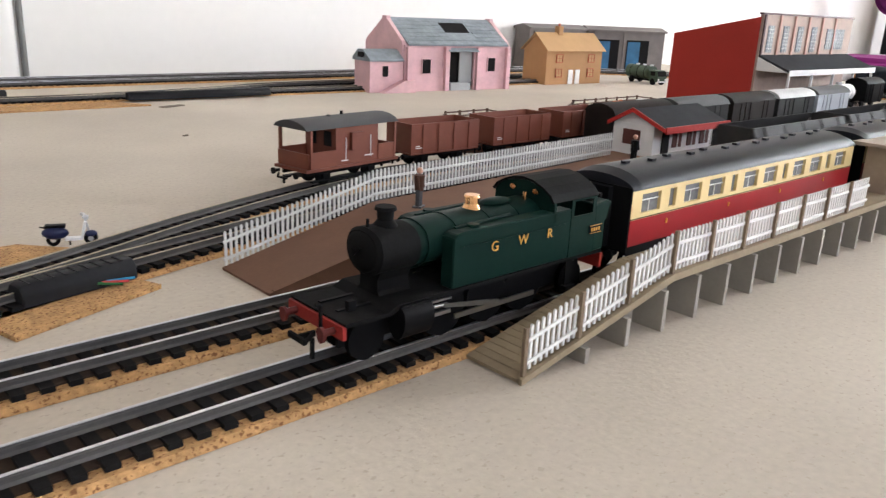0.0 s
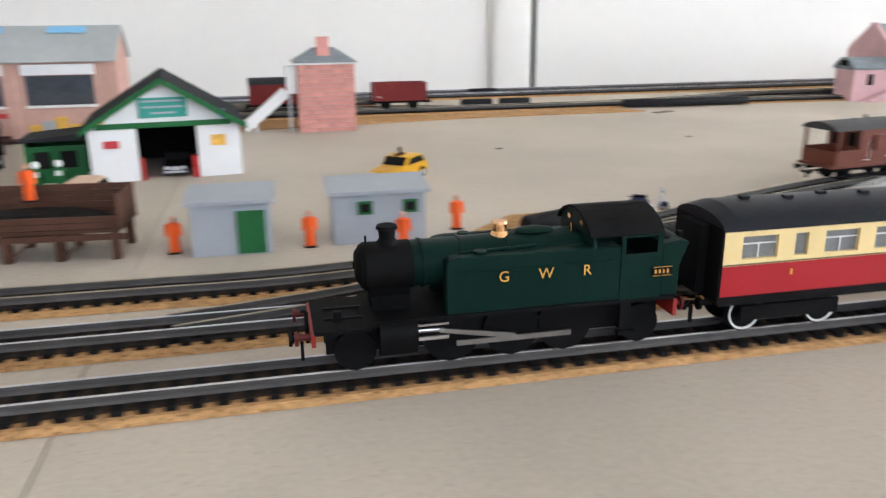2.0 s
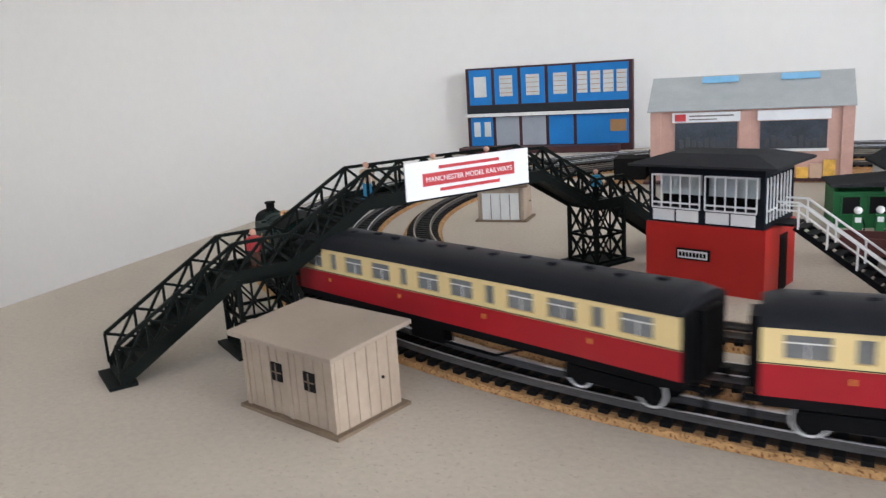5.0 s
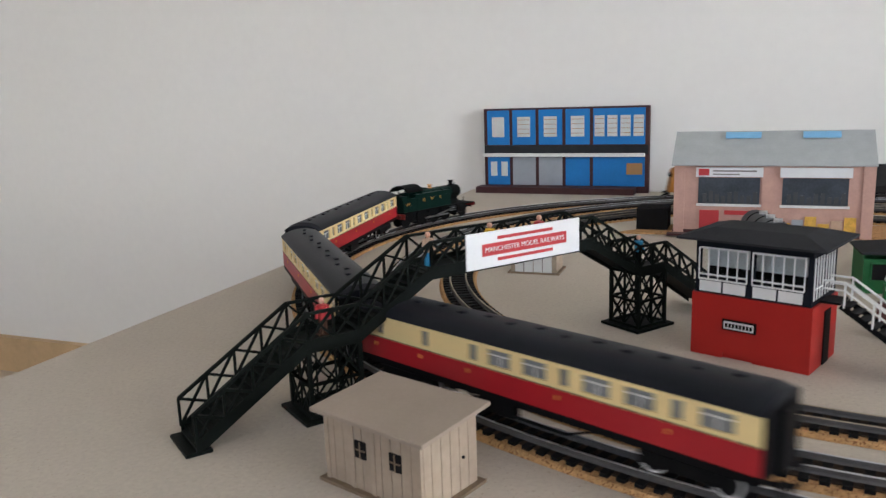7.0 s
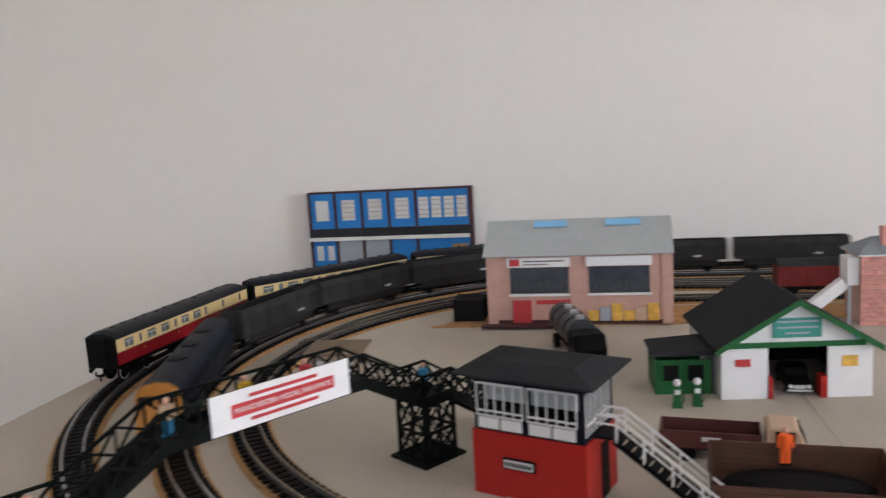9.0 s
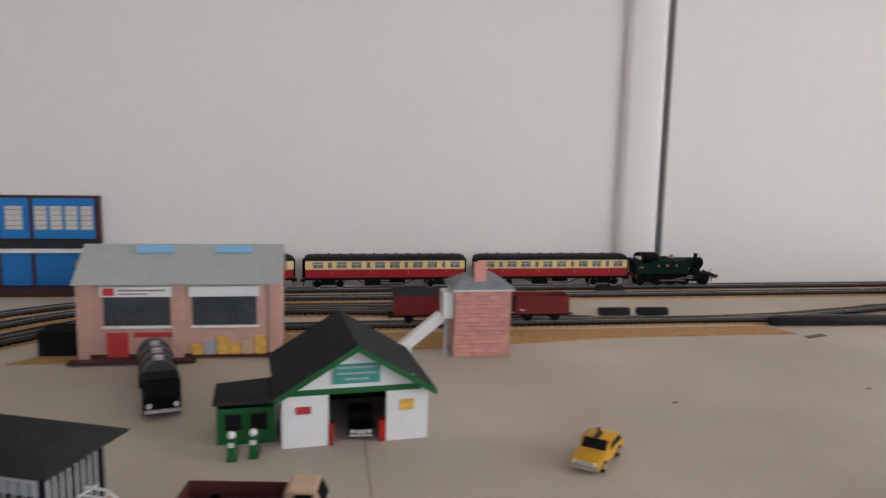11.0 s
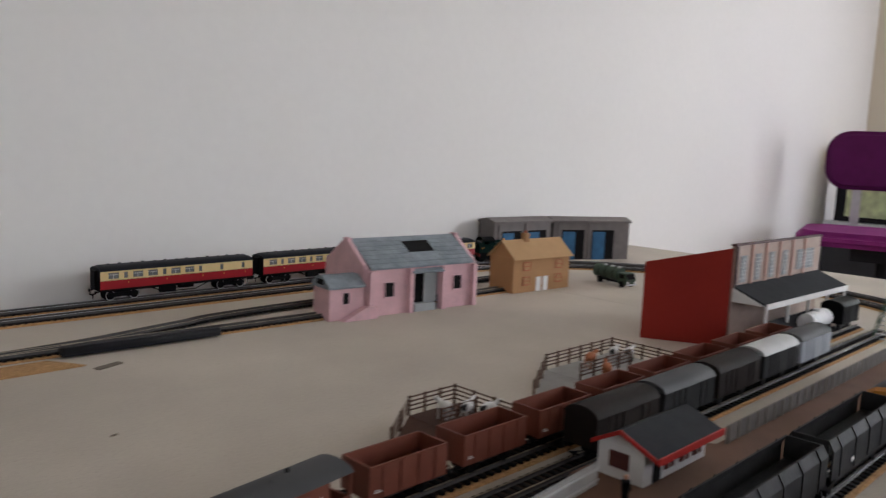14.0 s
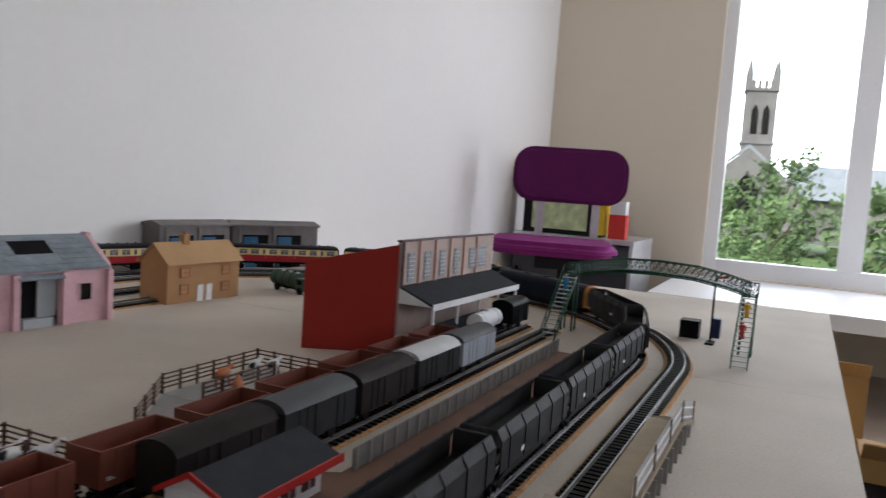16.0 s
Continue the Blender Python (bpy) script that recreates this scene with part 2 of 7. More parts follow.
def bars(bm, p, q, w, h=None):
    """A square bar from p to q."""
    p, q = Vector(p), Vector(q)
    d = q - p
    m = Matrix.Translation((p + q) / 2) @ d.to_track_quat("X", "Z").to_matrix().to_4x4()
    h = w if h is None else h
    return box(bm, -d.length / 2, d.length / 2, -w / 2, w / 2, -h / 2, h / 2, m)


def tube(bm, p, q, r0, r1=None, seg=14):
    p, q = Vector(p), Vector(q)
    d = q - p
    m = Matrix.Translation((p + q) / 2) @ d.to_track_quat("Z", "Y").to_matrix().to_4x4()
    bmesh.ops.create_cone(bm, cap_ends=True, segments=seg, radius1=r0, radius2=r0 if r1 is None else r1, depth=d.length, matrix=m)
    return bm


def prism(bm, prof, a, b, axis="x"):
    """A closed outline (two numbers a point) drawn out from a to b along an axis; the outline runs over the other two axes."""
    def at(p, t):
        return (t, p[0], p[1]) if axis == "x" else (p[0], t, p[1]) if axis == "y" else (p[0], p[1], t)
    A = [bm.verts.new(at(p, a)) for p in prof]
    B = [bm.verts.new(at(p, b)) for p in prof]
    n = len(prof)
    fs = [bm.faces.new(A), bm.faces.new(B[::-1])]
    for i in range(n):
        fs.append(bm.faces.new((A[i], B[i], B[(i + 1) % n], A[(i + 1) % n])))
    bmesh.ops.recalc_face_normals(bm, faces=fs)
    return bm


def ball(bm, c, r, sx=1, sy=1, sz=1, seg=10):
    bmesh.ops.create_uvsphere(bm, u_segments=seg, v_segments=max(6, seg * 2 // 3), radius=r, matrix=Matrix.Translation(c) @ Matrix.Diagonal((sx, sy, sz, 1)))
    return bm


def B():
    return bmesh.new()


def mesh_of(name, bm, mat, bevel=0.0, smooth=False):
    if bevel:
        bmesh.ops.bevel(bm, geom=[e for e in bm.edges if e.is_manifold and e.calc_face_angle(0) > 0.6], offset=bevel, segments=5 if bevel > 0.015 else 1, affect="EDGES", clamp_overlap=True)
    me = bpy.data.meshes.new(name)
    bm.to_mesh(me)
    bm.free()
    me.materials.append(M[mat])
    if smooth:
        me.shade_smooth()
        me.set_sharp_from_angle(angle=radians(40))
    return me


def part(name, bm, mat, parent, label="", bevel=0.0, smooth=False, m=None):
    ob = new(name, mesh_of(name, bm, mat, bevel, smooth))
    ob.parent = parent
    if m is not None:
        ob.matrix_basis = m
    return tagged(ob, label) if label else ob


def thing(name, m, label, category, group="", kind=""):
    ob = new(name)
    ob.empty_display_size = 0.01
    ob.matrix_basis = m
    return tagged(ob, label, category, group, kind)


def solid(name, bm, mat, label, category, m=None, group="", kind="", bevel=0.0, smooth=False):
    ob = new(name, mesh_of(name, bm, mat, bevel, smooth))
    if m is not None:
        ob.matrix_basis = m
    return tagged(ob, label, category, group, kind)


def letters(text, size, mat, parent, m, name="lettering"):
    cu = bpy.data.curves.new(name, "FONT")
    cu.body, cu.size, cu.extrude = text, size, 0.00015
    cu.align_x, cu.align_y = "CENTER", "CENTER"
    cu.materials.append(M[mat])
    ob = new(name, cu)
    ob.parent = parent
    ob.matrix_basis = m
    return ob


UP_SOUTH = pose(0, 0, 0, 90, 0, 0)


# ---- the room ----
WALL_Y, EAST_X, FLOOR_Z = 1.537, 3.60, -0.48
solid("wall_north", box(B(), -3.3, EAST_X + 0.12, WALL_Y, WALL_Y + 0.12, FLOOR_Z, 1.95), "wall", "plain off-white painted plaster wall behind the layout", "wall", kind="structure")
solid("wall_west", box(B(), -3.42, -3.3, -2.1, WALL_Y + 0.12, FLOOR_Z, 1.95), "wall", "plain off-white painted plaster wall", "wall", kind="structure")
# unseen wall closing the room; its window opening is added for the fill lamp
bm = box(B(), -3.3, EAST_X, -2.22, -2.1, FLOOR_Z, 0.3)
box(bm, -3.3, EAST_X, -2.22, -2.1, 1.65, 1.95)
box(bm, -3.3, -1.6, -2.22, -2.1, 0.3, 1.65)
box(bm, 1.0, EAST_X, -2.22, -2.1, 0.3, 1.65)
solid("wall_south", bm, "wall", "plain unseen off-white wall with an added window opening", "wall", kind="structure")
bm = box(B(), EAST_X, EAST_X + 0.14, 0.775, WALL_Y, FLOOR_Z, 1.95)
box(bm, EAST_X, EAST_X + 0.14, -2.1, 0.775, FLOOR_Z, -0.13)
box(bm, EAST_X, EAST_X + 0.14, -2.1, 0.775, 1.6, 1.95)
box(bm, EAST_X, EAST_X + 0.14, -2.1, -1.5, -0.13, 1.6)
solid("wall_east", bm, "wall_cream", "cream painted wall beside a tall window", "wall", kind="structure")
solid("ceiling", box(B(), -3.42, EAST_X + 0.14, -2.22, WALL_Y + 0.12, 1.95, 2.05), "wall", "plain white ceiling", "ceiling", kind="structure")
solid("floor", box(B(), -3.42, EAST_X + 0.14, -2.22, WALL_Y + 0.12, FLOOR_Z - 0.1, FLOOR_Z), "floor", "pale brown laminate floor", "floor", kind="structure")
solid("baseboard", box(B(), -3.3, EAST_X, WALL_Y - 0.018, WALL_Y, FLOOR_Z, FLOOR_Z + 0.09), "skirting", "varnished pine skirting board", "skirting", kind="structure", bevel=0.004)

# pipe boxing and cable on the back wall
bm = prism(B(), [(-0.078, WALL_Y), (-0.077, WALL_Y - 0.005), (-0.072, WALL_Y - 0.009), (-0.064, WALL_Y - 0.011), (-0.020, WALL_Y - 0.011), (-0.012, WALL_Y - 0.009), (-0.007, WALL_Y - 0.005), (-0.006, WALL_Y)], FLOOR_Z + 0.1, 1.95, "z")
solid("wall_pipe", bm, "wall", "white painted vertical pipe boxing on the wall", "pipe", smooth=True)
solid("wall_cable", tube(B(), (0.001, WALL_Y - 0.005, FLOOR_Z + 0.1), (0.001, WALL_Y - 0.005, 1.95), 0.0045), "cable", "dark grey cable run up the wall", "cable", smooth=True)

# window in the east wall
win = thing("window_1", pose(EAST_X, 0, 0), "tall white plastic framed window with clear panes", "window", kind="structure")
for y0, y1, z0, z1 in ((0.72, 0.775, -0.13, 1.6), (0.13, 0.225, -0.0545, 1.5395), (-0.62, -0.54, -0.0545, 1.5395), (-1.50, -1.44, -0.13, 1.6), (-1.44, 0.72, -0.13, -0.055), (-1.44, 0.72, 1.54, 1.6)):
    part("window_frame", box(B(), 0.03, 0.10, y0 + 0.0005, y1 - 0.0005, z0 + 0.0005, z1 - 0.0005), "upvc", win, bevel=0.006)
for y0, y1 in ((0.227, 0.718), (-0.538, 0.128), (-1.438, -0.622)):
    p = part("pane", box(B(), 0.06, 0.066, y0, y1, -0.053, 1.538), "glass", win)
    p.visible_shadow = False
solid("window_sill", box(B(), 2.75, EAST_X + 0.03, -1.5, 0.86, -0.19, -0.135), "white_gloss", "deep white painted window ledge", "window sill", kind="structure", bevel=0.006)
# south window frame added out of view to go with the fill lamp
assumed_win = thing("window_2", pose(0, -2.16, 0), "unseen white framed window added for the fill light", "window", kind="structure")
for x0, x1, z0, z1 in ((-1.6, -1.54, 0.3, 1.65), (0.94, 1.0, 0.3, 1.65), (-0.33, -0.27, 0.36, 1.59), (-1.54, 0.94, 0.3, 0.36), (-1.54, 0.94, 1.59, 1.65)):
    part("window_frame", box(B(), x0 + 0.0005, x1 - 0.0005, -0.03, 0.03, z0 + 0.0005, z1 - 0.0005), "upvc", assumed_win)

# view outside
M["overcast"] = material("overcast_sky", (0.93, 0.95, 1.0), 1.0, vary=0.03, scale=0.01, fine=0.05, bump=0, emit=1.6)
solid("backdrop", box(B(), 620, 621, -450, 450, -20, 420), "overcast", "plain bright overcast sky far behind the church", "sky", kind="structure")
solid("ground", box(B(), 4.2, 900, -500, 500, -7.4, -7.0), "grass", "grassy ground outside the window", "ground", kind="structure")


def church():
    c = thing("church", pose(130, 8.4, -5.0, 0, 0, 8), "old stone church with a square pinnacled tower", "church")
    bm = box(B(), -2.2, 2.2, -2.2, 2.2, 0, 22.5)
    for z in (9.0, 14.0, 22.0):
        box(bm, -2.4, 2.4, -2.4, 2.4, z, z + 0.4)
    part("tower", bm, "church", c)
    for sx in (-1, 1):
        for sy in (-1, 1):
            part("pinnacle", tube(box(B(), sx * 1.95 - 0.4, sx * 1.95 + 0.4, sy * 1.95 - 0.4, sy * 1.95 + 0.4, 22.4, 24.4), (sx * 1.95, sy * 1.95, 24.4), (sx * 1.95, sy * 1.95, 27.2), 0.45, 0.03, 6), "church", c)
    for y in (-1.3, -0.45, 0.45, 1.3):
        part("battlement", box(B(), -2.3, -1.95, y - 0.28, y + 0.28, 22.4, 23.6), "church", c)
    for y in (-0.8, 0.8):
        part("window", prism(B(), [(y - 0.5, 15.5), (y + 0.5, 15.5), (y + 0.5, 19.0), (y, 20.0), (y - 0.5, 19.0)], -2.28, -2.10), "opening", c)
    part("nave", prism(B(), [(-5, 0), (9, 0), (9, 6.5), (2, 12.5), (-5, 6.5)], -16, -3), "church", c)
    part("nave_roof", prism(B(), [(-5.4, 6.2), (2, 12.6), (9.4, 6.2), (9.4, 6.7), (2, 13.1), (-5.4, 6.7)], -15.5, -3), "church_roof", c)
    part("window", prism(B(), [(0.4, 2.5), (3.6, 2.5), (3.6, 7.0), (2, 9.2), (0.4, 7.0)], -16.1, -15.9), "opening", c)
    part("aisle", box(B(), -14, 6, -24, -5.2, 0, 6.0), "church", c)
    part("aisle_roof", prism(B(), [(-15, 6.0), (7, 6.0), (-4, 11.0)], -24.5, -5.0, "y"), "church_roof", c)


church()


def tree(x, y, h, spread, seed, name="tree"):
    rnd = random.Random(seed)
    t = thing(name, pose(x, y, -7.0), "leafy green tree outside the window" if name == "tree" else "overgrown green bush outside the window", name)
    bm = tube(B(), (0, 0, 0), (0.2, 0.1, h * 0.55), h * 0.035, h * 0.018, 7)
    for k in range(7):
        a = rnd.uniform(0, 6.28)
        z = h * rnd.uniform(0.25, 0.6)
        tube(bm, (0.1, 0, z), (math.cos(a) * spread * 0.7, math.sin(a) * spread * 0.7, z + h * 0.25), h * 0.012, h * 0.003, 5)
    part("trunk", bm, "bark", t)
    verts, faces = [], []
    for k in range(46):
        a, u = rnd.uniform(0, 6.28), rnd.random() ** 0.6
        zz = rnd.uniform(0.22 if name == "tree" else 0.02, 1.0)
        rr = spread * u * math.sqrt(max(0.05, 1 - (abs(zz - 0.5) * 1.7) ** 2))
        c = Vector((math.cos(a) * rr, math.sin(a) * rr, h * zz))
        for j in range(42):
            o = c + Vector((rnd.gauss(0, 1), rnd.gauss(0, 1), rnd.gauss(0, 0.8))) * spread * 0.13
            s = spread * rnd.uniform(0.035, 0.075)
            d1 = Vector((rnd.gauss(0, 1), rnd.gauss(0, 1), rnd.gauss(0, 1))).normalized() * s
            d2 = Vector((rnd.gauss(0, 1), rnd.gauss(0, 1), rnd.gauss(0, 1))).normalized() * s
            n = len(verts)
            verts += [o - d1, o + d2, o + d1, o - d2]
            faces.append((n, n + 1, n + 2, n + 3))
    me = bpy.data.meshes.new("crown")
    me.from_pydata(verts, [], faces)
    me.materials.append(M["leaf"])
    cr = new("crown", me)
    cr.parent = t


tree(46, 2.4, 7.6, 2.2, 1)
tree(60, 2.1, 11.2, 3.0, 2)
tree(52, -3.5, 8.0, 3.4, 3)
tree(70, 7.4, 8.6, 3.0, 4)
for i, (x, y) in enumerate(((30, 1.6), (33, -0.6), (31, -3.0), (36, 3.6), (34, -5.5))):
    tree(x, y, 3.2 + 0.5 * (i % 2), 2.6, 10 + i, "bush")

# ---- the layout's boards ----
X0, X1, Y0 = -1.212, 1.640, 0.306
SEAMS = (-0.530, 0.872)
edges = (X0, SEAMS[0], SEAMS[1], X1)
for k in range(3):
    a, b = edges[k] + (0.0003 if k else 0), edges[k + 1] - (0.0003 if k < 2 else 0)
    t = thing("layout_board", pose(0, 0, 0), "bare beige chipboard baseboard of the model railway", "baseboard", "layout boards")
    part("board_top", box(B(), a, b, Y0, WALL_Y - 0.006, -0.018, 0), "board", t, bevel=0.0006)
    part("front_batten", box(B(), a + 0.001, b - 0.001, Y0 + 0.012, Y0 + 0.032, -0.07, -0.0185), "skirting", t)
    for x in (a + 0.05, b - 0.05):
        for y in (Y0 + 0.05, WALL_Y - 0.08):
            part("leg", box(B(), x - 0.02, x + 0.02, y - 0.02, y + 0.02, FLOOR_Z, -0.0185), "skirting", t)

# ---- track ----
CORK, SLEEPER_TOP, RAIL_TOP = 0.0026, 0.0046, 0.0078
CX, CY, RX = -0.635, 0.990, 0.850
LOOPS = {1: 0.49975, 2: 0.444, 3: 0.386}
WEST = {1: 0.610, 2: 0.444, 3: 0.386}
WEST_X = {1: -0.560, 2: CX, 3: CX}


def west_table(k):
    """Angles round the west end of loop k and the way along the rails up to each."""
    a = np.linspace(1.5 * math.pi, 0.5 * math.pi, 181)
    x, y = WEST[k] * np.cos(a), LOOPS[k] * np.sin(a)
    return a, np.concatenate(([0.0], np.cumsum(np.hypot(np.diff(x), np.diff(y)))))


WEST_WAY = {k: west_table(k) for k in LOOPS}


def loop_point(k, s):
    """Place and heading on loop k, s metres along it, clockwise from above from x = 0 on the near side."""
    r, wide, cx = LOOPS[k], WEST[k], WEST_X[k]
    angles, way = WEST_WAY[k]
    west = float(way[-1])
    s %= 2 * (RX - cx) + math.pi * r + west
    if s <= -cx:
        return -s, CY - r, math.pi
    s += cx
    if s <= west:
        a = float(np.interp(s, way, angles))
        return cx + wide * math.cos(a), CY + r * math.sin(a), math.atan2(-r * math.cos(a), wide * math.sin(a))
    s -= west
    if s <= RX - cx:
        return cx + s, CY + r, 0.0
    s -= RX - cx
    if s <= math.pi * r:
        a = math.pi / 2 - s / r
        return RX + r * math.cos(a), CY + r * math.sin(a), a - math.pi / 2
    s -= math.pi * r
    return RX - s, CY - r, math.pi


def sweep(points, outline, closed=False):
    """A strip along points (x, y, heading) with an outline of (offset to the left, z)."""
    verts, faces, n = [], [], len(outline)
    for x, y, a in points:
        for o, z in outline:
            verts.append((x - math.sin(a) * o, y + math.cos(a) * o, z))
    rows = len(points)
    for i in range(rows if closed else rows - 1):
        for j in range(n):
            p, q = i * n, ((i + 1) % rows) * n
            faces.append((p + j, p + (j + 1) % n, q + (j + 1) % n, q + j))
    if not closed:
        faces.append(tuple(range(n))[::-1])
        faces.append(tuple(range((rows - 1) * n, rows * n)))
    me = bpy.data.meshes.new("strip")
    me.from_pydata(verts, [], faces)
    bm = bmesh.new()
    bm.from_mesh(me)
    bmesh.ops.recalc_face_normals(bm, faces=bm.faces)
    bpy.data.meshes.remove(me)
    return bm


def rail_outline(o):
    return [(o - 0.0011, SLEEPER_TOP), (o + 0.0011, SLEEPER_TOP), (o + 0.0004, SLEEPER_TOP + 0.0009), (o + 0.0004, RAIL_TOP - 0.0010), (o + 0.0007, RAIL_TOP - 0.0007), (o + 0.0006, RAIL_TOP), (o - 0.0006, RAIL_TOP), (o - 0.0007, RAIL_TOP - 0.0007), (o - 0.0004, RAIL_TOP - 0.0010), (o - 0.0004, SLEEPER_TOP + 0.0009)]


GAUGE = 0.0150
SLEEP = 0.0285
sleeper_mesh = mesh_of("sleeper", box(B(), -0.0022, 0.0022, -SLEEP / 2, SLEEP / 2, CORK - 0.0002, SLEEPER_TOP), "sleeper", bevel=0.0003)
FRONT_SLEEPERS = []


def lay_track(points, label, closed=False, cork=0.0180, rail="rail", near=None, cork_top=CORK):
    t = thing("railway_track", pose(0, 0, 0), label, "railway track", kind="structure")
    if cork:
        rnd = random.Random(5)
        wide = [(x, y, a) for x, y, a in points]
        part("cork_underlay", sweep(wide, [(-cork, 0.0002), (cork, 0.0002), (cork - 0.0015, cork_top), (-cork + 0.0015, cork_top)], closed), "cork", t)
    for o in (-GAUGE / 2, GAUGE / 2):
        part("rail", sweep(points, rail_outline(o), closed), "rail_side", t)
        part("rail_head", sweep(points, [(o - 0.0006, RAIL_TOP - 0.0004), (o + 0.0006, RAIL_TOP - 0.0004), (o + 0.0005, RAIL_TOP + 0.0003), (o - 0.0005, RAIL_TOP + 0.0003)], closed), rail, t)
    # added dark strip: shade and dirt between the sleepers, put in as colour
    part("sleeper_web", sweep(points, [(-0.0108, CORK - 0.0001), (0.0108, CORK - 0.0001), (0.0108, CORK + 0.0008), (-0.0108, CORK + 0.0008)], closed), "web", t)
    # sleepers at an even pitch
    pitch, carry, verts, faces = 0.0088, 0.0, [], []
    n = len(points)
    for i in range(n if closed else n - 1):
        x0, y0, a0 = points[i]
        x1, y1, a1 = points[(i + 1) % n]
        d = math.hypot(x1 - x0, y1 - y0)
        pos = carry
        while pos < d:
            f = pos / d
            x, y, a = x0 + (x1 - x0) * f, y0 + (y1 - y0) * f, math.atan2(y1 - y0, x1 - x0)
            if near and near[0] < x < near[1] and y < 0.62:
                FRONT_SLEEPERS.append((t, x, y, a))
            else:
                k = len(verts)
                c, s = math.cos(a), math.sin(a)
                for u in (-0.0022, 0.0022):
                    for v in (-SLEEP / 2, SLEEP / 2):
                        for z in (CORK - 0.0002, SLEEPER_TOP):
                            verts.append((x + c * u - s * v, y + s * u + c * v, z))
                for q in ((0, 1, 3, 2), (4, 6, 7, 5), (0, 4, 5, 1), (2, 3, 7, 6), (1, 5, 7, 3)):
                    faces.append(tuple(k + j for j in q))
            pos += pitch
        carry = pos - d
    if verts:
        me = bpy.data.meshes.new("sleepers")
        me.from_pydata(verts, [], faces)
        me.materials.append(M["sleeper"])
        ob = new("sleepers", me)
        ob.parent = t
        tagged(ob, kind="stuff")
    return t


def loop_points(k, n=420):
    r = LOOPS[k]
    total = 2 * (RX - WEST_X[k]) + math.pi * r + float(WEST_WAY[k][1][-1])
    return [loop_point(k, total * i / n) for i in range(n)]


def curve_points(knots, n=60):
    """A smooth line through a few knots (x, y)."""
    P = [Vector((*k, 0)) for k in knots]
    P = [P[0] * 2 - P[1]] + P + [P[-1] * 2 - P[-2]]
    out = []
    for i in range(1, len(P) - 2):
        for j in range(n // (len(P) - 3)):
            u = j / (n // (len(P) - 3))
            a, b, c, d = P[i - 1:i + 3]
            out.append(0.5 * ((2 * b) + (c - a) * u + (2 * a - 5 * b + 4 * c - d) * u * u + (3 * b - a - 3 * c + d) * u ** 3))
    out.append(P[-2])
    res = []
    for i, p in enumerate(out):
        q = out[min(i + 1, len(out) - 1)] - out[max(i - 1, 0)]
        res.append((p.x, p.y, math.atan2(q.y, q.x)))
    return res


lay_track(loop_points(1), "outer main line of nickel rail on black plastic sleepers and cork", True, near=(-0.85, 0.15))
lay_track(loop_points(2), "second main line of nickel rail on black plastic sleepers and cork", True, near=(-0.80, -0.18))
SIDE_Y, VAN_Y = 0.740, 0.695
# inner line round the left end, running into the wagon siding through a turnout
inner = [loop_point(3, -CX + (math.pi * LOOPS[3]) * (1 - i / 60)) for i in range(61)]
inner = [(x, y, a + math.pi) for x, y, a in inner]
back = curve_points([(-0.30, CY + 0.386), (-0.45, CY + 0.386), (CX + 0.006, CY + 0.386)], 20)
lay_track(back + inner + curve_points([(CX + 0.006, CY - 0.386), (-0.52, 0.602), (-0.44, 0.602), (-0.34, 0.618), (-0.24, 0.648), (-0.14, 0.690), (-0.05, 0.721), (0.02, SIDE_Y - 0.004), (0.10, SIDE_Y), (0.45, SIDE_Y), (1.02, SIDE_Y)], 120), "inner curve and wagon siding with tarnished rails on cork", rail="rail_old")
lay_track(curve_points([(-0.50, 0.549), (-0.42, 0.567), (-0.34, 0.596), (-0.27, 0.620), (-0.20, 0.640), (-0.10, 0.664), (0.05, 0.694), (0.15, VAN_Y), (0.45, VAN_Y), (1.02, VAN_Y)], 100), "crossover and van siding with tarnished rails", rail="rail_old", cork=0.017, cork_top=CORK - 0.0004)
lay_track(curve_points([(-1.02, 1.060), (-0.97, 1.160), (-0.90, 1.245), (-0.80, 1.315), (-0.66, 1.350), (-0.48, 1.338), (-0.34, 1.305), (-0.20, 1.276)], 120), "goods siding with tarnished rails near the wall", rail="rail_old", cork=0.017, cork_top=CORK - 0.0004)
lay_track(curve_points([(-0.80, 1.262), (-0.55, 1.268), (-0.30, 1.268), (-0.05, 1.268), (0.12, 1.262), (0.40, 1.250), (0.95, 1.246)], 80), "goods yard siding with tarnished rails on cork", rail="rail_old", cork=0.017, cork_top=CORK - 0.0004)
lay_track(curve_points([(-0.05, 1.268), (0.08, 1.280), (0.20, 1.305), (0.34, 1.326), (0.95, 1.335)], 60), "turnout between two goods sidings", rail="rail_old", cork=0)


def flat_sheet(name, outline, mat, label, category, z=0.0015):
    return solid(name, prism(B(), outline, 0.0001, z, "z"), mat, label, category)


flat_sheet("cork_sheet", [(-0.893, 1.140), (-0.597, 1.150), (-0.335, 1.180), (-0.18, 1.198), (0.046, 1.199), (0.020, 1.238), (-0.80, 1.238)], "cork", "thin orange cork sheet under the goods yard", "cork sheet", 0.0018)
flat_sheet("cork_sheet", [(-0.266, 0.606), (-0.260, 0.585), (-0.194, 0.609), (-0.205, 0.634), (-0.24, 0.632)], "cork", "rough cut cork patch beside the turnout", "cork sheet", 0.0022)
flat_sheet("cork_sheet", [(-0.288, 0.642), (-0.250, 0.648), (-0.206, 0.683), (-0.228, 0.706), (-0.30, 0.705), (-0.335, 0.672)], "cork", "rough cut cork patch under the scooter", "cork sheet", 0.0022)


